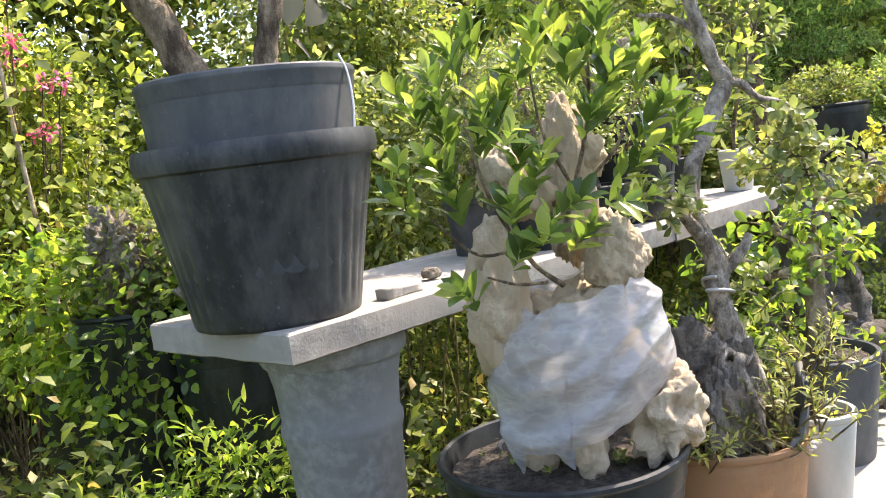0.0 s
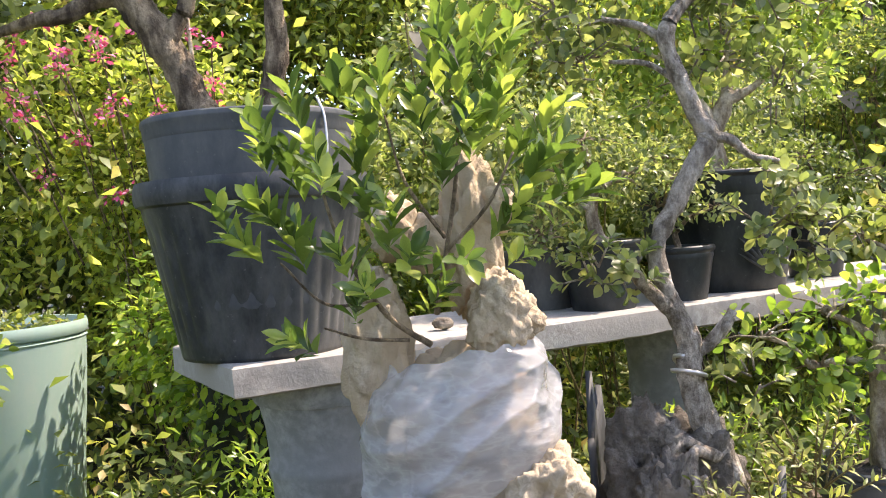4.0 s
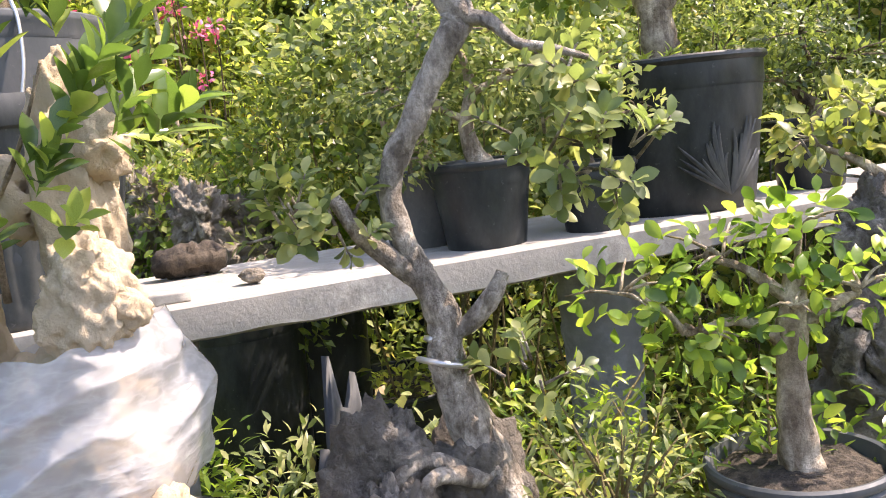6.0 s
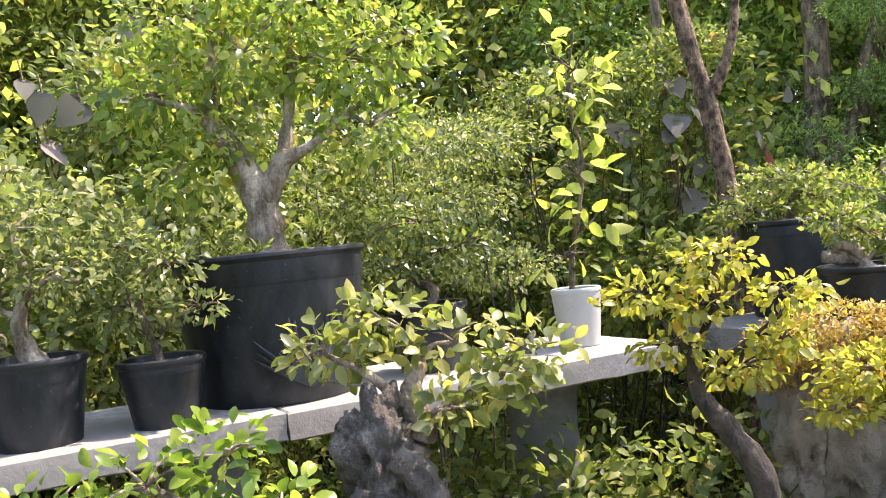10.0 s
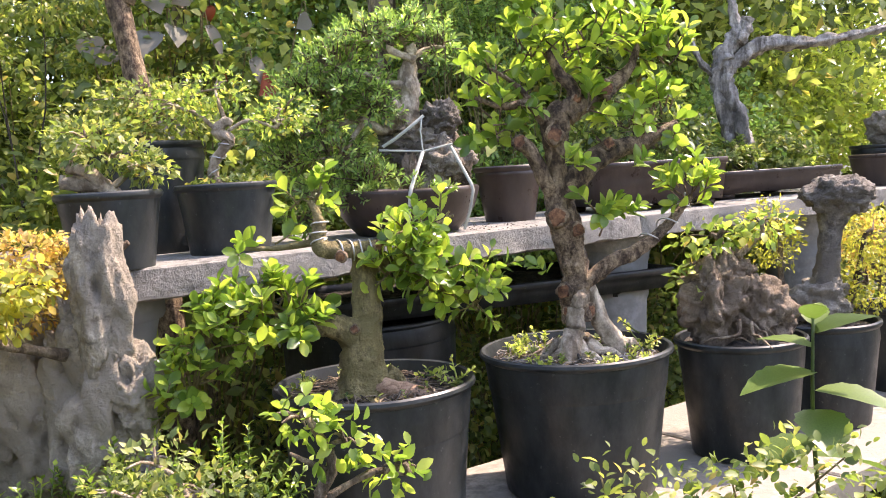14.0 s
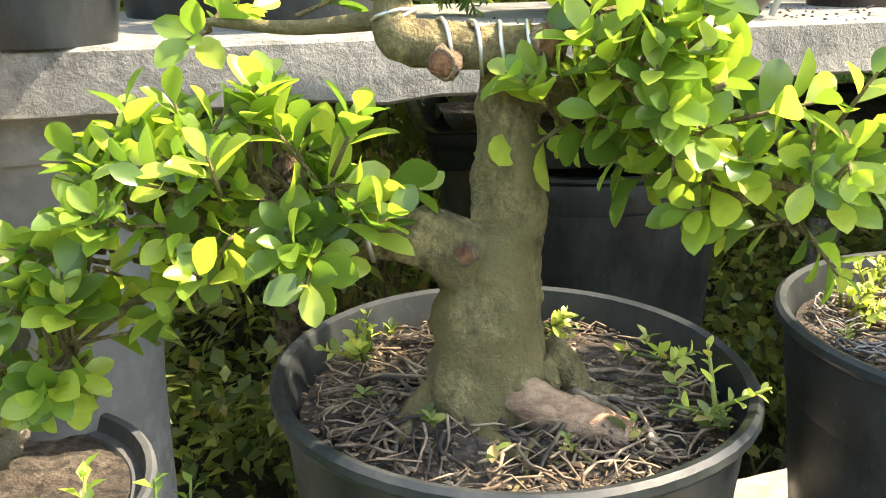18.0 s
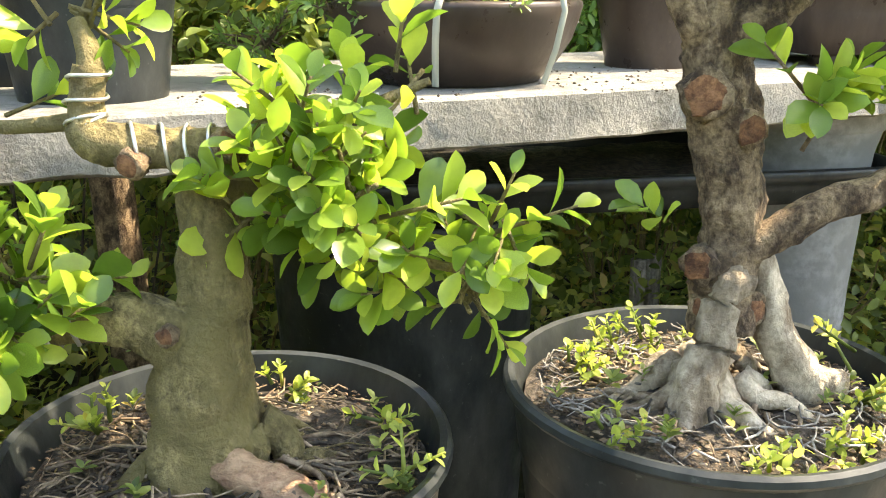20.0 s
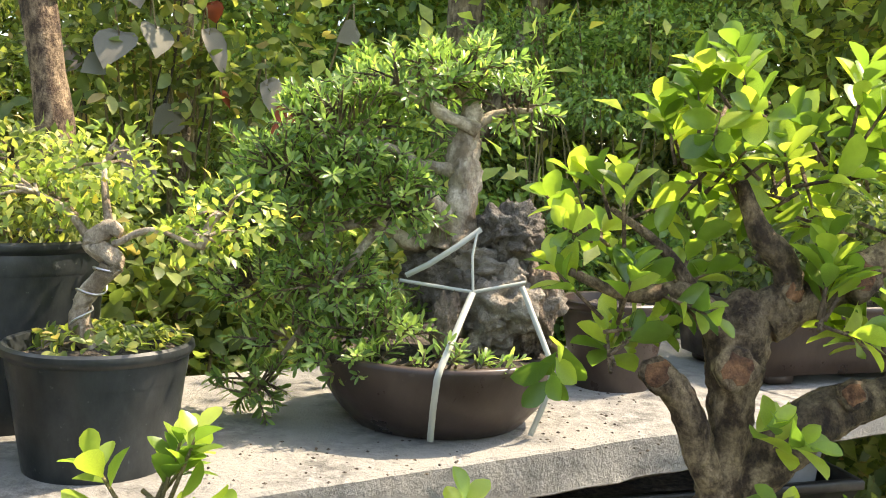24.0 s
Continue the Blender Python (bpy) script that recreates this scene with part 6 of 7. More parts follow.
limbs(tr, [
    ([(0.012, 0.0, 0.17), (0.018, 0.0, 0.205), (0.027, 0.0, 0.258), (0.026, 0.005, 0.30), (0.030, 0.01, 0.34), (0.036, 0.01, 0.375), (0.028, 0.015, 0.41), (-0.01, 0.02, 0.44)], [0.040, 0.032, 0.024, 0.0245, 0.020, 0.0165, 0.012, 0.006]),
    ([(0.0, 0.0, 0.195), (-0.05, 0.0, 0.175), (-0.09, -0.01, 0.20), (-0.13, -0.015, 0.205), (-0.20, -0.02, 0.184), (-0.27, -0.02, 0.17)], [0.018, 0.013, 0.010, 0.009, 0.007, 0.004]),
    ([(0.045, -0.005, 0.355), (0.0, -0.015, 0.372), (-0.067, -0.02, 0.405), (-0.14, -0.02, 0.40)], [0.011, 0.009, 0.007, 0.004]),
    ([(0.012, -0.01, 0.215), (-0.012, -0.025, 0.234), (-0.028, -0.03, 0.25)], [0.017, 0.014, 0.012]),
    ([(0.03, 0.005, 0.29), (-0.04, -0.01, 0.30), (-0.11, -0.02, 0.33), (-0.2, -0.02, 0.335)], [0.011, 0.008, 0.006, 0.003]),
    ([(-0.10, -0.01, 0.20), (-0.16, -0.03, 0.12), (-0.22, -0.04, 0.03), (-0.26, -0.05, -0.03)], [0.008, 0.006, 0.005, 0.003]),
    ([(0.035, 0.01, 0.36), (0.08, 0.02, 0.385), (0.13, 0.02, 0.39)], [0.009, 0.006, 0.004])], BARK_PALE, 18, 8, 0.3, 40)
cut_end(tr, (-0.030, -0.033, 0.252), (-0.6, -0.3, 0.7), 0.011, "bleached broken stub", DEADWOOD)
bl = [((-0.06, 0.0, 0.425), (0.12, 0.10, 0.03)), ((0.02, 0.01, 0.452), (0.09, 0.08, 0.025)), ((0.10, 0.02, 0.40), (0.06, 0.06, 0.03)), ((-0.17, -0.01, 0.36), (0.10, 0.09, 0.04)), ((-0.14, -0.02, 0.28), (0.11, 0.08, 0.05)), ((-0.24, -0.01, 0.29), (0.09, 0.08, 0.05)), ((-0.07, -0.04, 0.235), (0.07, 0.04, 0.04)), ((-0.23, -0.02, 0.21), (0.12, 0.08, 0.035)), ((-0.33, -0.01, 0.20), (0.07, 0.06, 0.04)), ((-0.17, -0.05, 0.12), (0.09, 0.06, 0.045)), ((-0.27, -0.04, 0.11), (0.09, 0.06, 0.04)), ((-0.10, -0.08, 0.055), (0.09, 0.05, 0.03)), ((-0.21, -0.07, 0.035), (0.08, 0.05, 0.035)), ((-0.28, -0.06, -0.035), (0.05, 0.04, 0.03)), ((-0.01, -0.13, 0.015), (0.12, 0.03, 0.012)), ((-0.11, -0.11, 0.012), (0.08, 0.04, 0.02))]
mats, tw = shoots_in(bl, 760, 0.034, 12, 0.025, 0.45, 0.75)
for piece in tw[:290]:
    part("twig", piece, BARK, tr)
part("twigs", joined(*tw[290:]), BARK, tr, kind="stuff")
leaf_objects(tr, mats, LEAF_NARROW, L_FINE, 290, fold=0.25, curl=0.2)
for k, (sx, nx) in enumerate(((3.30, -0.18), (3.45, -0.20), (3.90, -0.10), (3.78, -0.24))):
    litter("fallen_bits", sx, nx, TOP + 0.001, 0.11, "dark seeds and bits on the concrete", 34, 0, 8 + k, 0.7, BARK_DARK)

# ---- coiled trunk in a black pot ----
ct = bonsai(at(3.11, -0.08, TOP + 0.14), "young tree with a coiled wired trunk and yellowish leaves", [
    ([(0.01, 0, 0.0), (-0.025, 0, 0.02), (-0.03, 0.0, 0.06), (-0.01, 0, 0.09), (0.01, 0.0, 0.12), (-0.015, 0, 0.14), (0.005, 0, 0.16), (0.02, 0, 0.155)], [0.015, 0.014, 0.012, 0.012, 0.014, 0.014, 0.012, 0.008]), ([(0.01, 0, 0.14), (0.06, 0, 0.16), (0.12, 0, 0.14)], [0.005, 0.004, 0.003])],
    BARK_PALE, [((0.12, 0.0, 0.15), (0.07, 0.06, 0.04)), ((-0.10, 0.03, 0.20), (0.10, 0.08, 0.04)), ((-0.02, 0.05, 0.24), (0.10, 0.08, 0.05)), ((0.14, 0.04, 0.18), (0.08, 0.07, 0.05))], 900, 0.017, L_OVAL, 17, LEAF_SMALL)
wire_coil(ct, [(-0.025, 0, 0.02), (-0.03, 0.0, 0.06), (-0.01, 0, 0.09), (0.01, 0.0, 0.12)], 0.013, 3)
gc = thing("ground_cover", at(3.11, -0.08, TOP + 0.14), "low green clover covering the soil", "plant", turn=17)
m3, _ = shoots_in([((0, 0, 0.012), (0.09, 0.09, 0.012))], 60, 0.015, 6, 0.02, 1.0)
leaf_objects(gc, m3, LEAF_OVAL, L_GRASS, 0)
bonsai(at(2.80, -0.205, TOP + 0.135), "small rooty bonsai in a black pot", [([(0.02, 0, 0), (-0.01, 0, 0.03), (-0.05, 0, 0.04), (-0.09, 0, 0.045)], [0.02, 0.018, 0.017, 0.014]), ([(0, 0, 0.02), (-0.03, -0.02, 0.06), (-0.07, -0.02, 0.07)], [0.016, 0.014, 0.012]), ([(0.0, 0, 0.02), (0.05, 0, 0.06)], [0.008, 0.004])], BARK_PALE, [((0.01, 0, 0.09), (0.09, 0.08, 0.035)), ((0.08, 0, 0.06), (0.05, 0.05, 0.03)), ((-0.04, 0.02, 0.13), (0.09, 0.07, 0.035))], 800, 0.021, L_GRASS, 20, LEAF_SMALL)
bonsai(at(3.02, 0.20, TOP + 0.24), "rounded small-leaved shrub in a tall black pot", [([(0, 0, 0), (0, 0, 0.05), (0.02, 0, 0.1)], [0.02, 0.016, 0.008]), ([(0, 0, 0.03), (-0.1, 0, 0.06)], [0.01, 0.004])], BARK, [((-0.1, 0, 0.06), (0.14, 0.12, 0.05)), ((0.08, 0, 0.08), (0.13, 0.12, 0.06)), ((0.0, 0.03, 0.14), (0.14, 0.12, 0.05))], 2400, 0.019, L_GRASS, 20, LEAF_SMALL)

# ---- pots further along the upper bench ----
pot(at(4.05, 0.02, TOP), 0.105, 0.165, GLAZE, "dull brown clay pot with a cut stump", 0.72, 0.15, group=POTS, soil=0.02)


def trough(place, lx, ly, h, mat, label, turn, name="bonsai_trough"):
    """A rectangular pot with sloped sides, a lipped rim and feet."""
    t = thing(name, place, label, "pot", POTS, turn)
    f = 0.02
    rings = [(0.88, f), (0.90, f), (0.95, h * 0.6), (0.97, h - 0.022), (1.0, h - 0.018), (1.0, h - 0.003), (0.99, h), (0.93, h), (0.92, h - 0.02), (0.86, f + 0.012)]
    vs, fs = [], []
    corner = [(1, 1), (-1, 1), (-1, -1), (1, -1)]
    per = []
    for i in range(4):
        (ax, ay), (bx, by) = corner[i], corner[(i + 1) % 4]
        for k in range(6):
            q = k / 6
            x, y = ax + (bx - ax) * q, ay + (by - ay) * q
            per.append((x * (0.985 if k == 0 else 1), y * (0.985 if k == 0 else 1)))
    m = len(per)
    for k, z in rings:
        for x, y in per:
            vs.append((x * (lx / 2 - (1 - k) * min(lx, ly) / 2), y * (ly / 2 - (1 - k) * min(lx, ly) / 2), z))
    for j in range(len(rings) - 1):
        for i in range(m):
            fs.append((j * m + i, j * m + (i + 1) % m, (j + 1) * m + (i + 1) % m, (j + 1) * m + i))
    fs.append(tuple(range(m - 1, -1, -1)))
    fs.append(tuple((len(rings) - 1) * m + i for i in range(m)))
    part("body", (vs, fs), mat, t)
    for x, y in corner:
        bm = bmesh.new()
        bmesh.ops.create_cube(bm, size=1, matrix=Matrix.Translation((x * lx * 0.36, y * ly * 0.34, f / 2 + 0.002)) @ Matrix.Diagonal((0.06, 0.05, f + 0.004, 1)))
        bmesh.ops.bevel(bm, geom=bm.edges[:], offset=0.004, segments=2, affect="EDGES")
        part("foot", bm, mat, t)
    bm = bmesh.new()
    bmesh.ops.create_grid(bm, x_segments=30, y_segments=20, size=0.5)
    for v in bm.verts:
        v.co = Vector((v.co.x * lx * 0.9, v.co.y * ly * 0.88, h - 0.02 + 0.01 * noise.noise(v.co * 25)))
    part("soil", bm, SOIL, t)
    return t


trough((2.27, 4.64, 0.735), 1.25, 0.48, 0.085, BLACK, "long black tray standing on a tub behind the bench", 34, "plastic_tray")
trough(at(4.58, -0.02, TOP), 0.50, 0.32, 0.155, GLAZE, "dark rectangular bonsai trough on a pale foot", 36)
trough(at(5.30, 0.06, TOP), 0.62, 0.36, 0.10, GLAZE, "long shallow grey-brown bonsai tray", 36)
pot(at(5.98, -0.10, TOP), 0.12, 0.13, GLAZE, "small brown bonsai bowl with bare soil", 0.8, 0.15, group=POTS, soil=0.02)
pot(at(6.35, 0.06, TOP), 0.16, 0.17, BLACK, "black plastic pot with a mossy stone", 0.8, 0.2, group=POTS, soil=0.02)
lump(thing("mossy_stone", at(6.35, 0.06, TOP + 0.14), "pale mossy stone in a pot", "stone"), "rock_body", (0, 0, 0), (0.09, 0.08, 0.08), 81, PALESTONE, 0.4, 4)
bonsai(at(4.60, 0.0, TOP + 0.13), "dense shrub in a rectangular trough", [([(0, 0, 0), (0.03, 0, 0.08), (-0.02, 0, 0.16)], [0.03, 0.024, 0.012]), ([(0.02, 0, 0.06), (0.14, 0, 0.1)], [0.016, 0.006]), ([(0, 0, 0.06), (-0.14, 0, 0.1)], [0.016, 0.006])], BARK, [((-0.14, 0, 0.10), (0.14, 0.12, 0.08)), ((0.14, 0, 0.12), (0.14, 0.12, 0.08)), ((0.0, 0.02, 0.2), (0.18, 0.14, 0.08))], 1700, 0.026, L_DARK, 30)
gt = thing("ground_cover", at(5.30, 0.06, TOP + 0.08), "low green weeds filling a bonsai tray", "plant", turn=36)
m3, _ = shoots_in([((-0.15, 0, 0.05), (0.16, 0.15, 0.08)), ((0.12, 0, 0.06), (0.17, 0.15, 0.09))], 330, 0.03, 8, 0.028, 0.8)
leaf_objects(gt, m3, LEAF_OVAL, L_GRASS, 0)
dw = thing("driftwood_bonsai", at(5.28, 0.10, TOP + 0.08), "bleached twisted deadwood trunk with a long bare limb", "bonsai", BONSAI, 14)
for i, (pts, rd) in enumerate((([(0.02, 0, 0.0), (-0.02, 0, 0.10), (-0.05, 0, 0.20), (-0.04, 0, 0.30), (-0.0, 0, 0.37), (0.02, 0, 0.44), (0.0, 0, 0.55)], [0.042, 0.034, 0.030, 0.038, 0.032, 0.020, 0.010]), ([(-0.03, 0, 0.26), (0.06, 0.0, 0.33), (0.16, 0, 0.355), (0.30, -0.02, 0.35), (0.48, -0.03, 0.37), (0.66, -0.04, 0.40)], [0.034, 0.030, 0.027, 0.020, 0.015, 0.008]), ([(0.05, -0.03, 0.0), (0.02, -0.035, 0.1), (-0.03, -0.03, 0.2), (-0.02, -0.03, 0.28)], [0.03, 0.026, 0.022, 0.02]), ([(0.02, 0, 0.37), (0.06, 0, 0.43), (0.07, 0, 0.46)], [0.03, 0.028, 0.024]), ([(-0.05, 0, 0.24), (-0.12, 0, 0.3), (-0.16, 0, 0.42)], [0.018, 0.01, 0.005]))):
    part("trunk" if i == 0 else "limb", tube([(x, y, z + 0.14 * min(1, max(0, z) / 0.15)) for x, y, z in pts], rd, 20, 10, 0.5, 26, i * 4.1), DEADWOOD, dw)

# ---- small pots and saplings in front ----
for s, n, h, lab in ((2.66, -0.84, 0.15, "small black pot with a twiggy sapling"), (2.80, -0.90, 0.16, "small black pot with a sparse sapling")):
    pot(at(s, n, LOW), 0.075, h, BLACK, lab, 0.75, 0.2, group=POTS, soil=0.02)
sap = bonsai(at(2.66, -0.84, LOW + 0.13), "twiggy sapling with fine pale green leaves", [([(0.0, 0, 0.0), (-0.02, 0, 0.05), (-0.08, 0, 0.07), (-0.1, 0, 0.1)], [0.014, 0.012, 0.01, 0.005]), ([(0, 0, 0.03), (0.03, 0, 0.1)], [0.007, 0.003])], BARK_PALE, [((-0.05, 0, 0.12), (0.09, 0.07, 0.04)), ((0.05, 0, 0.12), (0.08, 0.07, 0.04)), ((-0.02, 0, 0.17), (0.07, 0.06, 0.04))], 800, 0.016, L_GRASS, 14, LEAF_SMALL)
sap = bonsai(at(2.86, -0.92, LOW + 0.14), "sparse pruned sapling with a few round leaves", [([(0.0, 0, 0.0), (0.02, 0, 0.04), (-0.01, 0, 0.08), (0.01, 0, 0.13), (-0.02, 0, 0.2)], [0.012, 0.011, 0.01, 0.008, 0.005]), ([(0, 0, 0.08), (0.07, 0, 0.11), (0.12, 0, 0.1)], [0.006, 0.005, 0.003]), ([(0, 0, 0.12), (-0.05, 0, 0.15)], [0.005, 0.003])], BARK, [((0.10, 0, 0.11), (0.05, 0.04, 0.035)), ((-0.03, 0, 0.2), (0.05, 0.05, 0.04)), ((0.03, 0, 0.16), (0.05, 0.04, 0.04))], 170, 0.024, L_FRESH, 20)


def big_weed(place, label, leaves, h, turn=10):
    """A soft-stemmed weed with large toothed leaves."""
    w = thing("broad_weed", place, label, "plant", turn=turn)
    part("stem", tube([(0, 0, 0), (0.01, 0, h * 0.4), (-0.005, 0, h * 0.75), (0.0, 0, h)], [0.005, 0.0045, 0.004, 0.0025], 8, 4, 0.05), L_GRASS, w)
    edge = [(0.0, 0.02)]
    for k in range(1, 12):
        x = k / 12
        edge.append((x, 0.36 * math.sin(math.pi * min(1, x ** 0.75)) ** 0.9 * (1.0 if k % 2 else 0.9)))
    edge.append((1.0, 0.0))
    v, f = leaf_shape(edge, 0.22, 0.18)
    me = mesh_of("leaf", v, f, L_WEED)
    for z, az, size, tip in leaves:
        x = Vector((math.cos(radians(az)), math.sin(radians(az)), tip)).normalized()
        y = Vector((0, 0, 1)).cross(x).normalized()
        m = Matrix((x, y, x.cross(y))).transposed().to_4x4() @ Matrix.Scale(size, 4)
        m.translation = Vector((0, 0, h * z))
        ob = new("leaf", me)
        ob.parent = w
        ob.matrix_basis = m
    return w


big_weed(at(3.72, -1.17, 0.0), "tall broad-leaved weed with large toothed green leaves", [(0.99, 250, 0.07, 0.9), (0.98, 60, 0.07, 0.7), (0.96, 10, 0.13, 0.35), (0.93, 150, 0.10, 0.3), (0.88, 195, 0.15, 0.0), (0.84, 330, 0.15, -0.05), (0.80, 260, 0.13, -0.2), (0.74, 200, 0.15, -0.2), (0.7, 20, 0.16, -0.15), (0.6, 300, 0.15, -0.3), (0.55, 120, 0.15, -0.2)], 0.86)


def shrub(s, n, label, blobs, count, size, mat, outline=LEAF_SMALL, turn=20, stems=3, name="shrub", cat="shrub", z=0.0, bark=None, shell=0.35, group=""):
    t = thing(name, at(s, n, z), label, cat, group, turn)
    rr = random.Random(int(s * 100 + n * 37 + count))
    tw = []
    for c, rad in blobs:
        for k in range(stems):
            e = Vector(c) + Vector((rr.uniform(-0.7, 0.7) * rad[0], rr.uniform(-0.7, 0.7) * rad[1], rr.uniform(0.0, 0.8) * rad[2]))
            b = Vector((rr.uniform(-0.1, 0.1) + c[0] * 0.3, rr.uniform(-0.1, 0.1) + c[1] * 0.3, -0.05))
            tw.append(tube([b, b.lerp(e, 0.4) + Vector((rr.uniform(-0.12, 0.12), rr.uniform(-0.1, 0.1), 0.04)), b.lerp(e, 0.75) + Vector((rr.uniform(-0.08, 0.08), rr.uniform(-0.08, 0.08), 0.03)), e], [0.004, 0.0035, 0.003, 0.0015], 5, 3, 0.1))
    for piece in tw:
        part("stem", piece, bark or BARK_OLIVE, t)
    foliage("leaves", t, blobs, count, size, mat, outline, shell, 0.7)
    return t


# low growth in front of the benches
shrub(3.30, -1.14, "leafy green saplings growing before the low bench", [((0, 0, 0.58), (0.15, 0.1, 0.13)), ((0.25, 0, 0.60), (0.16, 0.1, 0.12)), ((-0.22, 0, 0.50), (0.16, 0.1, 0.12))], 1300, 0.021, L_GRASS, LEAF_OVAL)
shrub(2.75, -1.0, "small-leaved green weeds before the low bench", [((-0.15, 0, 0.42), (0.18, 0.12, 0.10)), ((0.12, 0, 0.36), (0.16, 0.1, 0.1)), ((-0.4, 0.1, 0.4), (0.16, 0.12, 0.14))], 2400, 0.020, L_GRASS)
shrub(3.95, -1.22, "broad-leaved green saplings before the low bench", [((0, 0, 0.38), (0.2, 0.1, 0.14)), ((0.35, 0, 0.36), (0.2, 0.1, 0.12))], 800, 0.030, L_GRASS, LEAF_OVAL)
shrub(2.66, -0.36, "soft green weeds before the pedestal", [((0, 0, 0.40), (0.16, 0.10, 0.16)), ((-0.15, 0.03, 0.42), (0.14, 0.10, 0.14)), ((0.10, 0.02, 0.34), (0.12, 0.08, 0.12))], 1100, 0.028, L_OVAL, LEAF_OVAL)
shrub(1.95, -0.32, "dense dark green bush on the low bench", [((0, 0, 0.62), (0.2, 0.16, 0.16)), ((0.25, 0.0, 0.58), (0.18, 0.16, 0.14)), ((-0.1, -0.1, 0.45), (0.2, 0.12, 0.12)), ((0.3, -0.12, 0.42), (0.2, 0.12, 0.12))], 4200, 0.026, L_DARK, LEAF_OVAL)
shrub(1.38, -0.36, "lime-green leafy bush on the low bench", [((0, 0, 0.66), (0.14, 0.12, 0.10)), ((-0.12, 0.0, 0.76), (0.12, 0.1, 0.08)), ((0.1, -0.05, 0.5), (0.14, 0.12, 0.1))], 400, 0.030, L_FRESH, LEAF_OVAL)
shrub(2.15, 0.12, "dark leafy growth under the bench", [((0, 0, 0.55), (0.3, 0.15, 0.3)), ((0.35, -0.05, 0.6), (0.25, 0.15, 0.25)), ((-0.4, 0, 0.55), (0.3, 0.15, 0.3))], 4200, 0.035, L_GRASS, LEAF_OVAL)
shrub(4.1, 0.3, "leafy growth behind the low bench", [((0, 0, 0.4), (0.3, 0.15, 0.3)), ((0.6, 0, 0.45), (0.4, 0.15, 0.3))], 2600, 0.035, L_GRASS, LEAF_OVAL)
shrub(0.52, -0.16, "thin dark-leaved seedlings beside the pots", [((0.0, 0.1, 0.62), (0.12, 0.1, 0.2)), ((0.2, 0.1, 0.68), (0.12, 0.1, 0.14)), ((0.4, 0.08, 0.72), (0.2, 0.1, 0.12))], 2400, 0.028, L_OLIVE, LEAF_LANCE)
shrub(0.95, -0.16, "yellow-green leafy branches under the bench edge", [((0.0, 0.0, 0.72), (0.16, 0.1, 0.12)), ((0.2, 0.0, 0.76), (0.16, 0.1, 0.1)), ((0.35, 0.0, 0.62), (0.16, 0.1, 0.14))], 1000, 0.028, L_FRESH, LEAF_LANCE)

# ---- behind and beside the benches ----
def weeds(s0, s1, n0, n1, count, h, size, mat, label, outline=LEAF_SMALL, name="weeds", patch=1.0):
    """Uncountable low growth over a stretch of ground."""
    s = rng.uniform(s0, s1, count) + rng.normal(0, 0.10, count)
    n = rng.uniform(n0, n1, count)
    n = n + np.where((n < n0 + 0.4) | (n > n1 - 0.4), 0.12 * np.sin(s * 5.3) + 0.10 * np.sin(s * 13.1), 0.0)
    hh = np.array([0.45 + 0.55 * noise.noise((a * 1.7, b * 1.7, 2.0)) + 0.2 * noise.noise((a * 6, b * 6, 5)) for a, b in zip(s, n)])
    z = np.maximum(0.02, h * hh * rng.uniform(0.15, 1.15, count))
    P = np.c_[OX + s * UX + n * NX, OY + s * UY + n * NY, z]
    d = np.c_[rng.normal(0, 0.8, count), rng.normal(0, 0.8, count), rng.uniform(0.0, 0.9, count)]
    ob = cloud_part(name, leaf_cloud(outline, P, unit(d), size, 0.7), mat, None)
    return tagged(ob, label, "weeds", kind="stuff")


weeds(-2.2, 0.1, -0.3, 1.2, 11000, 0.36, 0.045, L_OVAL, "tangle of green weeds and ferns on the ground")
weeds(-2.4, 0.1, 1.0, 3.2, 9000, 0.48, 0.055, L_FRESH, "sunlit fresh green weeds behind the bench")
weeds(0.0, 3.0, 0.7, 2.2, 11000, 1.0, 0.05, L_GRASS, "sunlit green weeds behind the bench")
weeds(2.6, 9.0, 0.45, 2.6, 20000, 1.0, 0.055, L_GRASS, "dense green weeds behind the bench")
weeds(0.0, 6.5, 0.22, 0.7, 8000, 0.5, 0.045, L_GRASS, "dark shaded weeds under the benches")
weeds(0.3, 5.5, -1.3, -0.6, 4500, 0.30, 0.04, L_GRASS, "low green weeds before the low bench")
weeds(-2.0, 0.3, -0.2, 1.0, 1200, 0.5, 0.13, L_GRASS, "long grass blades beside the pedestal", LEAF_BLADE, "grass")
weeds(2.5, 7.0, 0.6, 2.0, 1500, 0.7, 0.16, L_GRASS, "long grass blades behind the bench", LEAF_BLADE, "grass")

SHR = "garden shrubs"


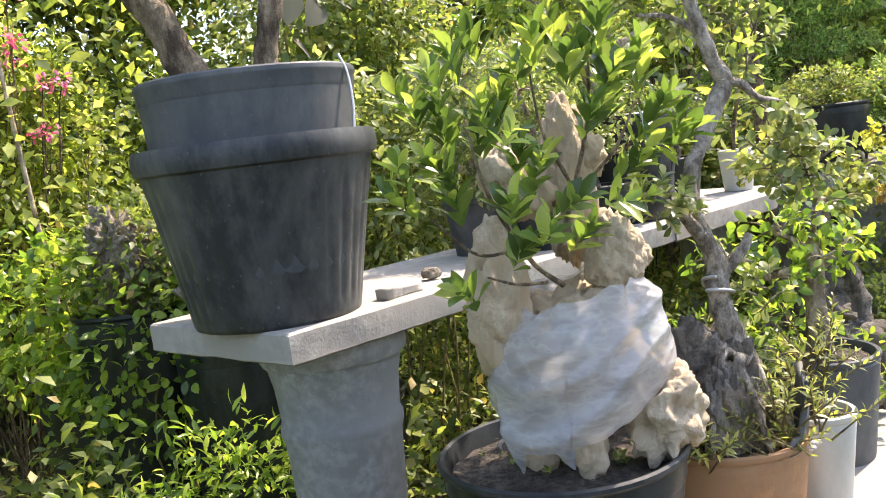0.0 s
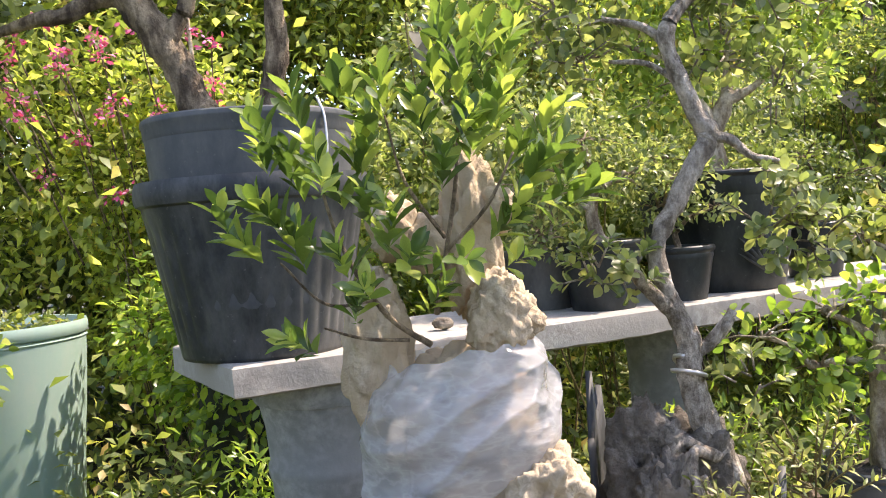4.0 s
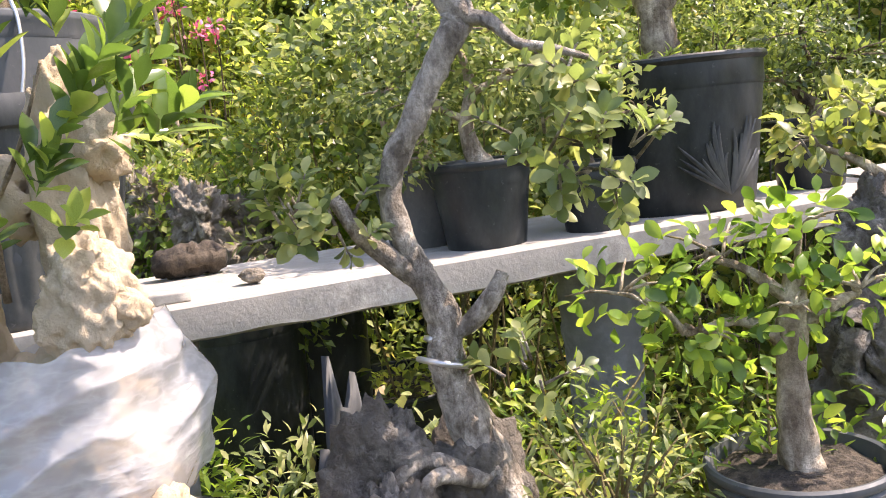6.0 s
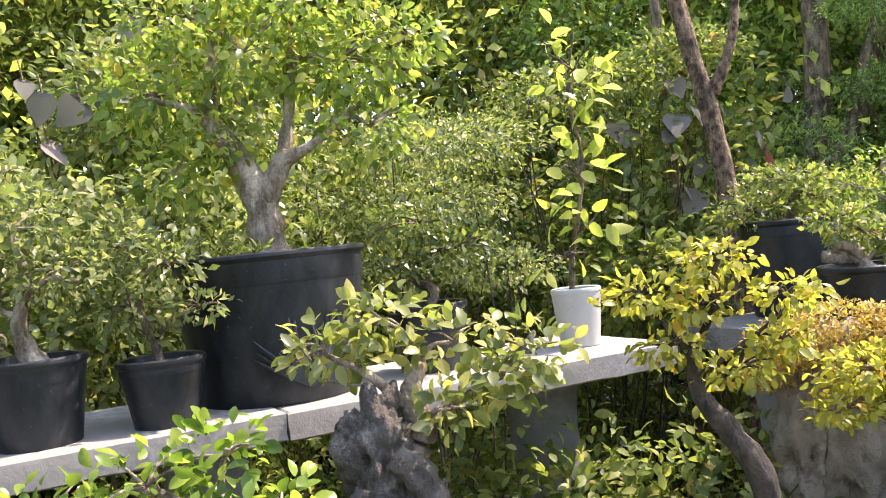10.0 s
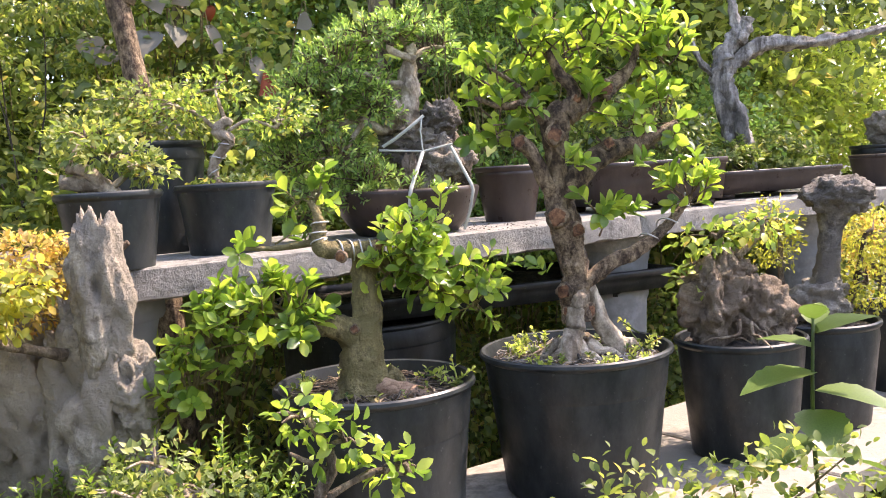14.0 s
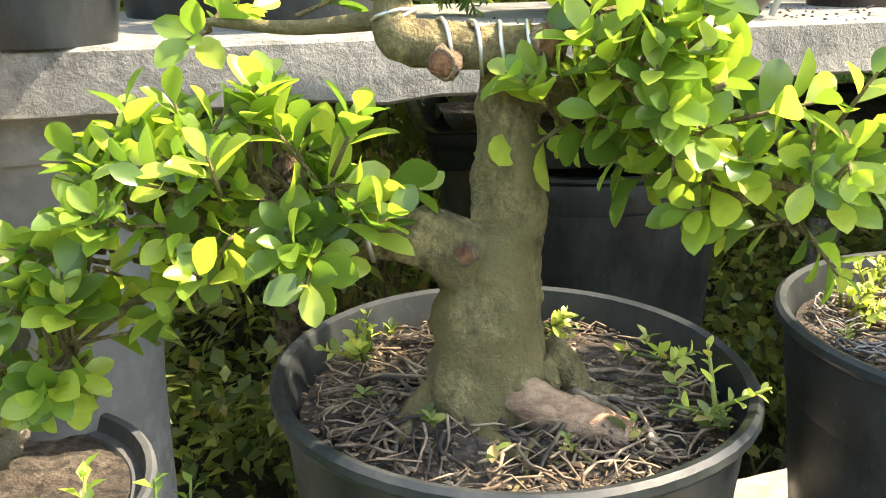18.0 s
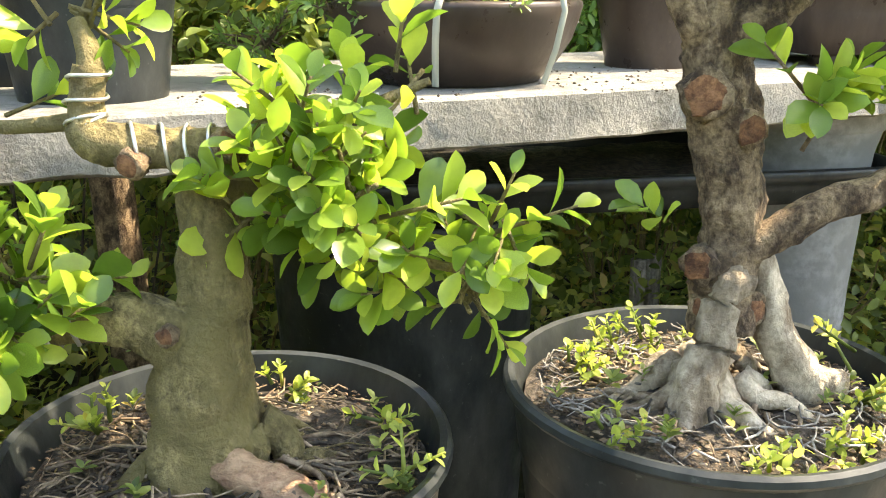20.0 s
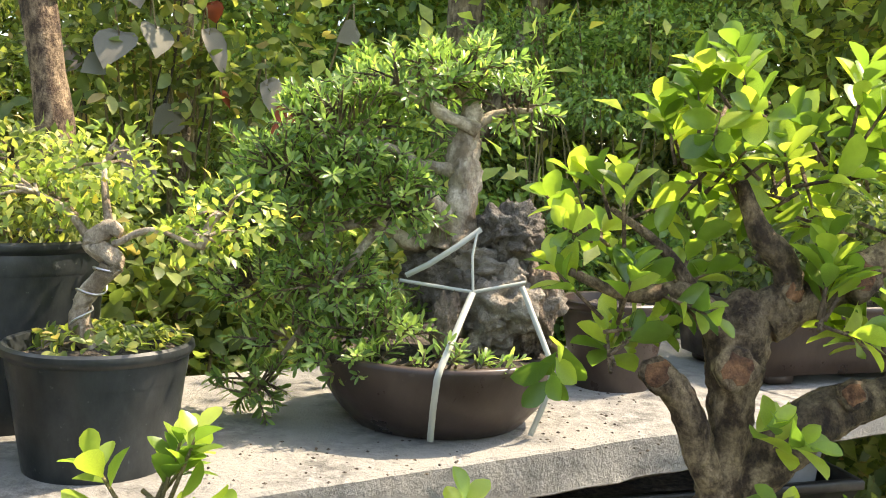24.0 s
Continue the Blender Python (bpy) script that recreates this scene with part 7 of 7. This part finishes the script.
def oleander(s, n, h, flowers, label, mat):
    """A flowering bush: upright woody stems, small leaves and clusters of pink blossom at (along, z)."""
    t = shrub(s, n, label, [((-0.1, 0, h * 0.45), (0.42, 0.25, h * 0.25)), ((0.2, 0.1, h * 0.72), (0.34, 0.22, h * 0.2)), ((-0.35, 0, h * 0.72), (0.34, 0.22, h * 0.2)), ((-0.1, 0.1, h * 0.92), (0.5, 0.25, 0.2))], 4200, 0.042, mat, LEAF_OVAL, 35, 7, "flowering_shrub", "shrub", group=SHR, bark=BARK)
    rr = random.Random(int(h * 100))
    for x, z in flowers:
        c = np.array([x, -0.22 + rr.uniform(-0.08, 0.08), z])
        p = c + rng.normal(0, 0.020, (30, 3)) * [1.25, 1, 0.8]
        cloud_part("blossom", leaf_cloud(LEAF_OVAL, p, unit(p - c + [0, 0, 0.004]), 0.025, 0.4), PETAL, t, "cluster of pink blossom", kind="")
        part("flower_stalk", tube([(x * 0.8, -0.1, z - 0.4), (x * 0.95, -0.18, z - 0.12), tuple(c)], [0.005, 0.0035, 0.002], 6, 4, 0.05), BARK, t)


oleander(0.66, 2.80, 2.1, [(-0.68, 2.13), (-0.50, 2.09), (-0.34, 2.14), (-0.32, 2.05), (-0.50, 1.99), (-0.71, 2.03), (-0.67, 1.88), (-0.65, 1.79), (-0.28, 1.86), (-0.33, 1.80), (-0.45, 1.70), (-0.75, 1.96), (-0.56, 2.2), (-0.9, 2.1), (-0.85, 1.85), (-0.6, 1.55), (-0.3, 1.45)], "tall shrub with clusters of pink flowers", L_LIME)
oleander(0.80, 2.78, 2.0, [(-0.10, 2.15), (0.0, 2.10), (-0.17, 2.04), (-0.01, 1.92), (-0.03, 1.85), (0.08, 1.74), (0.15, 1.75), (-0.20, 1.68), (-0.24, 1.80), (-0.30, 2.16), (0.05, 1.55)], "tall shrub with clusters of pink flowers and yellowing leaves", L_GRASS)
shrub(-0.9, 1.5, "sunlit fresh green shrub behind the bench", [((0, 0, 0.6), (0.4, 0.4, 0.4)), ((0.3, 0.1, 0.9), (0.35, 0.35, 0.3)), ((-0.3, 0, 0.95), (0.35, 0.35, 0.3))], 3400, 0.040, L_OVAL, LEAF_OVAL, group=SHR)
shrub(0.5, 1.35, "sunlit green shrub behind the bench", [((0, 0, 0.75), (0.3, 0.25, 0.35)), ((0.3, 0.1, 0.95), (0.28, 0.25, 0.28)), ((-0.25, 0.2, 0.9), (0.3, 0.25, 0.3))], 4000, 0.042, L_FRESH, LEAF_OVAL, group=SHR)
shrub(0.75, 1.2, "fine-leaved green shrub behind the bench", [((0, 0, 0.9), (0.3, 0.25, 0.35)), ((0.15, 0.1, 1.2), (0.32, 0.28, 0.25)), ((-0.3, 0.1, 1.05), (0.25, 0.25, 0.25))], 6000, 0.032, L_GRASS, group=SHR)
shrub(1.25, 0.95, "grey-green small-leaved bush behind the bench", [((0, 0, 1.1), (0.26, 0.2, 0.3)), ((0.2, 0.1, 1.4), (0.3, 0.25, 0.2)), ((-0.25, 0.1, 1.42), (0.3, 0.25, 0.2)), ((0.0, 0.7, 1.9), (0.45, 0.3, 0.3))], 6500, 0.036, L_OLIVE, LEAF_OVAL, group=SHR)
shrub(1.8, 1.2, "dense green shrub behind the bench", [((0, 0, 1.0), (0.35, 0.3, 0.35)), ((0.15, 0.1, 1.4), (0.35, 0.3, 0.3)), ((-0.2, 0.1, 1.75), (0.35, 0.3, 0.3))], 7000, 0.034, L_GRASS, group=SHR)
shrub(2.2, 1.0, "clipped tiered bonsai tree with fine leaves", [((0, 0, 1.42), (0.38, 0.3, 0.10)), ((0.1, 0.1, 1.62), (0.36, 0.3, 0.10)), ((-0.15, 0, 1.22), (0.25, 0.22, 0.09)), ((0.25, 0, 1.2), (0.22, 0.2, 0.08))], 8000, 0.022, L_OLIVE, LEAF_SMALL, 20, 4, "tiered_tree", "tree", bark=BARK_DARK)
shrub(3.05, 1.35, "clipped tiered tree with fine green leaves", [((0.1, 0, 1.85), (0.4, 0.3, 0.1)), ((0.35, 0.1, 1.65), (0.3, 0.3, 0.1)), ((-0.3, 0, 1.7), (0.25, 0.22, 0.09)), ((0.5, 0, 1.95), (0.25, 0.2, 0.08))], 6500, 0.028, L_GRASS, LEAF_SMALL, 20, 4, "tiered_tree", "tree", bark=BARK_DARK)
shrub(3.3, 1.7, "shaded dark shrub with broad leaves", [((0, 0, 0.9), (0.4, 0.35, 0.5)), ((0.3, 0.1, 1.4), (0.4, 0.35, 0.4)), ((-0.35, 0.1, 1.4), (0.35, 0.3, 0.4))], 6000, 0.04, L_GRASS, LEAF_OVAL, group=SHR)
shrub(4.05, 1.15, "bright fern-leaved shrub behind the bench", [((0, 0, 1.1), (0.35, 0.25, 0.3)), ((-0.35, 0.1, 1.2), (0.3, 0.22, 0.25)), ((0.1, 0.05, 1.5), (0.3, 0.25, 0.2))], 4500, 0.034, L_FINE, LEAF_LANCE, group=SHR)
shrub(4.2, 1.6, "dense small-leaved green shrub behind the bench", [((0, 0, 1.0), (0.45, 0.35, 0.5)), ((0.35, 0.1, 1.5), (0.4, 0.35, 0.4)), ((-0.3, 0.1, 1.6), (0.4, 0.35, 0.35))], 9000, 0.03, L_FINE, group=SHR)
shrub(5.0, 1.3, "grey-green small-leaved shrub behind the bench", [((0, 0, 1.0), (0.45, 0.35, 0.5)), ((0.35, 0.1, 1.5), (0.4, 0.35, 0.4)), ((-0.3, 0.1, 1.7), (0.4, 0.35, 0.35))], 9000, 0.03, L_OLIVE, group=SHR)
shrub(6.0, 1.2, "mixed green shrub behind the bench", [((0, 0, 1.0), (0.5, 0.4, 0.5)), ((0.35, 0.1, 1.5), (0.45, 0.4, 0.4)), ((-0.3, 0.1, 1.6), (0.4, 0.35, 0.35))], 8000, 0.035, L_GRASS, group=SHR)
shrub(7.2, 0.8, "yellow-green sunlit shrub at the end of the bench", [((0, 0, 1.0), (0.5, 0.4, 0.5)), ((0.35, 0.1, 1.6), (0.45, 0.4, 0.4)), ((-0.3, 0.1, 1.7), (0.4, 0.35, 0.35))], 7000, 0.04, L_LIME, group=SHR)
shrub(8.6, -0.4, "sunlit green shrub beyond the benches", [((0, 0, 1.0), (0.6, 0.5, 0.6)), ((0.5, -0.4, 1.5), (0.5, 0.5, 0.5)), ((-0.3, 0.1, 1.9), (0.5, 0.5, 0.4))], 8000, 0.045, L_GRASS, group=SHR)
shrub(6.9, -1.3, "leafy green shrub beyond the low bench", [((0, 0, 0.7), (0.5, 0.5, 0.5)), ((0.5, -0.3, 1.0), (0.5, 0.5, 0.5))], 6000, 0.04, L_GRASS, group=SHR)

shrub(4.7, 0.75, "bright small-leaved bush behind the bench", [((0, 0, 0.95), (0.35, 0.2, 0.3)), ((0.4, 0.1, 1.15), (0.35, 0.25, 0.3)), ((-0.3, 0.1, 1.1), (0.3, 0.2, 0.25)), ((0.9, 0.1, 1.2), (0.35, 0.25, 0.35))], 8000, 0.032, L_FINE, LEAF_OVAL, group=SHR)
shrub(3.4, 0.7, "fresh green leafy bush behind the bench", [((0, 0, 0.95), (0.4, 0.2, 0.3)), ((0.3, 0.15, 1.15), (0.3, 0.2, 0.25)), ((-0.4, 0.1, 1.05), (0.3, 0.2, 0.25))], 5200, 0.045, L_GRASS, LEAF_OVAL, group=SHR)
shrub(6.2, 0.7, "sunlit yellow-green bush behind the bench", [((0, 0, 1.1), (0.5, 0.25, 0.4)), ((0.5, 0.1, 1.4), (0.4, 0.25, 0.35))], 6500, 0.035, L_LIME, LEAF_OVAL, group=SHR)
shrub(0.05, 0.85, "leafy weeds beside the first pedestal", [((0, 0, 0.30), (0.25, 0.2, 0.25)), ((0.3, 0.1, 0.4), (0.25, 0.15, 0.3))], 2600, 0.045, L_FRESH, LEAF_LANCE, group=SHR)
shrub(4.75, 0.85, "clipped tiered tree with fine sunlit leaves", [((0, 0, 1.62), (0.32, 0.25, 0.09)), ((0.2, 0.1, 1.85), (0.32, 0.26, 0.10)), ((-0.22, 0.05, 1.80), (0.26, 0.22, 0.09)), ((0.05, 0.05, 2.05), (0.34, 0.28, 0.10)), ((-0.3, 0.0, 2.15), (0.25, 0.22, 0.09))], 9000, 0.022, L_FINE, LEAF_SMALL, 20, 4, "garden_tree", "tree", group="garden trees")
shrub(4.4, 2.0, "sunlit fine-leaved tree foliage", [((0, 0, 2.0), (0.5, 0.4, 0.35)), ((0.6, 0.1, 2.3), (0.5, 0.4, 0.4)), ((1.3, 0, 2.0), (0.5, 0.4, 0.4)), ((-0.6, 0, 2.3), (0.4, 0.4, 0.35))], 9000, 0.04, L_FINE, LEAF_OVAL, group=SHR)
# heart-leaved climber
def climber(s0, n0, leaves, label, seed):
    """Thin stems carrying large heart-shaped leaves: (s, n, z, length, faded)."""
    t = thing("heart_leaf_climber", at(s0, n0, 0), label, "climber", "climbers", BENCH_TURN)
    rh = random.Random(seed)
    mats, red, st = [], [], []
    for s, n, z, size, faded in leaves:
        x = Vector((rh.uniform(-0.9, 0.9), rh.uniform(-0.8, 0.2), rh.uniform(-1.0, -0.35))).normalized()
        y = Vector((rh.uniform(-0.5, 0.7), -0.8, rh.uniform(0.1, 0.8))).cross(x).normalized()
        m = Matrix((x, y, x.cross(y))).transposed().to_4x4() @ Matrix.Scale(size * 0.85, 4)
        p = Vector((s - s0, n - n0, z + size * 0.4))
        m.translation = p
        (red if faded else mats).append(m)
        st.append(tube([Vector((rh.uniform(-0.1, 0.1), 0.05, 0.0)), Vector((p.x * 0.6, 0.08, p.z * 0.6)), p + Vector((0, 0.06, 0.03)), p], [0.006, 0.005, 0.003, 0.002], 6, 5, 0.05))
    for piece in st:
        part("stem", piece, BARK_OLIVE, t)
    leaf_objects(t, mats, LEAF_HEART, L_PALE, 60, fold=0.12, curl=0.12)
    foliage("leaves", t, [((0, 0.02, 1.45), (0.4, 0.1, 0.3)), ((0.1, 0.05, 1.8), (0.35, 0.1, 0.25))], 1100, 0.045, L_GRASS, LEAF_OVAL)
    leaf_objects(t, red, LEAF_HEART, L_RUST, 60, fold=0.2, curl=0.25)


climber(3.5, 1.02, [(3.55, 0.98, 1.65, 0.13, 0), (3.31, 1.0, 1.58, 0.08, 0), (3.42, 0.97, 1.66, 0.10, 0), (3.40, 0.98, 1.33, 0.12, 0), (3.35, 1.0, 1.38, 0.08, 0), (3.59, 1.0, 1.54, 0.05, 1), (3.48, 1.02, 1.47, 0.09, 0), (3.20, 1.18, 1.64, 0.11, 0), (3.26, 1.15, 1.60, 0.10, 0), (3.34, 0.99, 1.63, 0.12, 0), (3.69, 0.95, 1.54, 0.12, 0), (3.75, 0.96, 1.48, 0.11, 1), (3.82, 0.98, 1.40, 0.12, 0), (3.95, 1.0, 1.73, 0.08, 0), (3.5, 1.05, 1.80, 0.11, 0), (3.38, 1.04, 1.78, 0.10, 0), (3.57, 1.03, 1.76, 0.06, 1)], "climber with large silvery heart-shaped leaves", 5)
climber(1.4, 1.32, [(1.55, 1.3, 1.92, 0.11, 0), (1.78, 1.3, 1.80, 0.10, 0), (1.70, 1.32, 1.9, 0.12, 0), (1.18, 1.3, 1.81, 0.11, 0), (1.28, 1.28, 1.78, 0.12, 0), (1.13, 1.3, 1.87, 0.07, 0), (1.18, 1.3, 1.67, 0.10, 0), (1.37, 1.3, 1.83, 0.10, 0), (1.48, 1.34, 2.05, 0.1, 0)], "climber with large silvery and rust-red heart-shaped leaves", 8)


def garden_tree(s, n, pts, radii, label, mat=None, extra=(), turn=15):
    t = thing("garden_tree", at(s, n, -0.06), label, "tree", "garden trees", turn)
    limbs(t, [(pts, radii), *extra], mat or BARK_DARK, 16, 6, 0.18, 9)
    return t


garden_tree(3.15, 0.56, [(0.05, 0, 0), (0.03, 0, 0.8), (0.0, 0, 1.35), (-0.03, 0, 1.65), (-0.1, 0, 2.0), (-0.2, 0, 2.6)], [0.05, 0.04, 0.034, 0.030, 0.027, 0.02], "brown tree trunk behind the bench", BARK_WARM, [([(-0.02, 0, 1.75), (0.06, 0, 1.95), (0.1, 0, 2.3)], [0.02, 0.016, 0.012])])
garden_tree(3.58, 1.33, [(0, 0, 0), (0.02, 0, 1.0), (0, 0, 2.2), (0.04, 0, 3)], [0.035, 0.028, 0.022, 0.015], "slim grey tree trunk behind the bench", BARK)
garden_tree(4.5, 1.35, [(0, 0, 0), (0.05, 0, 0.9), (-0.02, 0, 1.5), (0.02, 0, 2.0), (0.05, 0, 2.8)], [0.09, 0.075, 0.068, 0.06, 0.045], "dark thick forked tree trunk", BARK, [([(0.0, 0, 1.5), (0.16, 0, 1.7), (0.24, 0, 1.95), (0.4, 0, 2.5)], [0.055, 0.05, 0.042, 0.03])])
stake = thing("garden_stake", at(0.742, 2.407, -0.06), "thin pale bamboo stake among the weeds", "stake", lean=(0.0, -4.0))
part("cane", tube([(0, 0, 0), (0.006, 0, 0.7), (0, 0, 1.5), (0.01, 0, 2.5)], [0.011, 0.0105, 0.0095, 0.008], 8, 6, 0.06, 8), BARK_PALE, stake)
garden_tree(5.6, 2.2, [(0, 0, 0), (0.1, 0, 1.2), (-0.05, 0, 2.2), (0.1, 0, 3.4)], [0.09, 0.08, 0.07, 0.04], "dark tree trunk among the shrubs", BARK_DARK)
garden_tree(7.6, 1.8, [(0, 0, 0), (0.05, 0, 1.2), (-0.05, 0, 2.4), (0.1, 0, 3.4)], [0.08, 0.07, 0.06, 0.04], "dark tree trunk among the shrubs", BARK_DARK)


# wall of trees round the garden
def thicket(label, ring, count, size, mat, h0, h1, seed):
    rr = np.random.default_rng(seed)
    bl = []
    for a0, a1, r0, r1, nb in ring:
        for k in range(nb):
            a, r = radians(rr.uniform(a0, a1)), rr.uniform(r0, r1)
            bl.append(((1.5 + r * math.sin(a), 2.0 + r * math.cos(a), rr.uniform(h0, h1)), (rr.uniform(0.6, 1.2), rr.uniform(0.6, 1.2), rr.uniform(0.45, 0.9))))
    p, d = in_blobs(bl, count, 0.3)
    ob = cloud_part("thicket", leaf_cloud(LEAF_SMALL, p, d, size, 0.7), mat, None)
    return tagged(ob, label, "trees", kind="stuff")


thicket("dense green trees closing the garden behind the benches", [(-75, 26, 4.6, 6.2, 170)], 110000, 0.078, L_GRASS, 0.3, 4.2, 3)
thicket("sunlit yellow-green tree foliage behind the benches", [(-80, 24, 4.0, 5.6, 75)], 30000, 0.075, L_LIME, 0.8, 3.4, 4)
# rear trees: their shade is put into the leaf colour with L_DARK
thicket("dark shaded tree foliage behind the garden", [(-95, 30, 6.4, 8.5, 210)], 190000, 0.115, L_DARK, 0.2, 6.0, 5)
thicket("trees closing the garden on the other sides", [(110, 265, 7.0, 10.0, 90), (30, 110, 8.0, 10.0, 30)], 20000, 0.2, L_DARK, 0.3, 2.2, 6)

# boulders, tub and odd pieces
for s, n, h, sd in ((0.64, 1.10, 0.93, 91), (0.50, 1.42, 0.98, 93), (0.86, 1.26, 0.88, 95)):
    pot(at(s, n, -0.06), 0.19, h, BLACK, "tall black pot holding a jagged rock among weeds", 0.8, 0.12, group=POTS, soil=0.03)
    b = thing("garden_rock", at(s, n, h - 0.10), "jagged grey-brown rock standing in a pot", "rock", "garden rocks", sd)
    lump(b, "rock_body", (0, 0, -0.01), (0.13, 0.11, 0.11), sd, PALESTONE, 0.55, 9, 2.4, sub=5)
    lump(b, "rock_peak", (-0.05, 0.02, 0.12), (0.075, 0.07, 0.10), sd + 1, PALESTONE, 0.6, 6, 2.6, sub=5)
    lump(b, "rock_peak", (0.06, -0.02, 0.10), (0.06, 0.06, 0.08), sd + 2, PALESTONE, 0.6, 5, 2.6)
bk = thing("bark_chunk", (-0.235, 2.215, TOP), "crumbly brown chunk of bark on the slab", "wood", turn=35)
part("chunk", tube([(-0.07, 0, 0.028), (-0.03, 0, 0.03), (0.03, 0.01, 0.032), (0.07, 0.01, 0.028)], [0.018, 0.03, 0.031, 0.018], 14, 6, 0.4, 50), BARK_DARK, bk)
pl = thing("concrete_fragment", (-0.06, 1.95, TOP), "thin pale fragment of concrete lying on the slab", "fragment", turn=52)
bm = bmesh.new()
bmesh.ops.create_cube(bm, size=1, matrix=Matrix.Translation((0, 0, 0.011)) @ Matrix.Diagonal((0.11, 0.035, 0.02, 1)))
bmesh.ops.subdivide_edges(bm, edges=bm.edges[:], cuts=4, use_grid_fill=True)
for v in bm.verts:
    v.co += Vector((noise.noise(v.co * 30), noise.noise(v.co * 31 + Vector((3, 0, 0))), noise.noise(v.co * 29) * (1 if v.co.z > 0.004 else 0))) * 0.005
part("slab_piece", bm, CONCRETE, pl)
pb = thing("pebble", (0.0, 2.12, TOP), "small angular grey pebble on the slab", "stone")
lump(pb, "stone", (0, 0, 0), (0.024, 0.018, 0.014), 99, PALESTONE, 0.3, 0, sub=3)
tub = pot((-1.965, 2.70, -0.05), 0.36, 1.03, GREENPLASTIC, "large sea-green plastic tub with a rolled rim", 0.78, 0.06, 0.05, 0.06, name="plastic_tub", kind_word="tub")
weedtub = thing("low_weeds", (-1.965, 2.70, 0.93), "green weeds growing in a tub", "plant")
foliage("leaves", weedtub, [((0, 0, 0.03), (0.3, 0.3, 0.05))], 700, 0.035, L_GRASS)
for s, n in ((4.22, 0.22), (4.27, 0.23)):
    sk = thing("fence_stake", at(s, n, -0.06), "weathered pale wooden stake", "stake", "stakes", 10)
    part("post", tube([(0, 0, 0), (0.003, 0, 0.3), (0, 0, 0.62)], [0.02, 0.019, 0.018], 8, 4, 0.08, 20), DEADWOOD, sk)
for x, y, h, lab in ((-0.95, 3.0, 0.62, "black plastic tub with mossy earth among the weeds"), (-1.42, 3.55, 0.66, "black plastic tub with weeds beside a green tub"), (-0.45, 3.2, 0.55, "black plastic tub half hidden by weeds")):
    pot((x, y, -0.06), 0.25, h, BLACK, lab, 0.8, 0.12, group=POTS, soil=0.03)
    gm = thing("ground_cover", (x, y, h - 0.09), "low sunlit moss and sprouts in a black tub", "plant")
    foliage("leaves", gm, [((0, 0, 0.01), (0.2, 0.2, 0.025))], 500, 0.025, L_LIME)
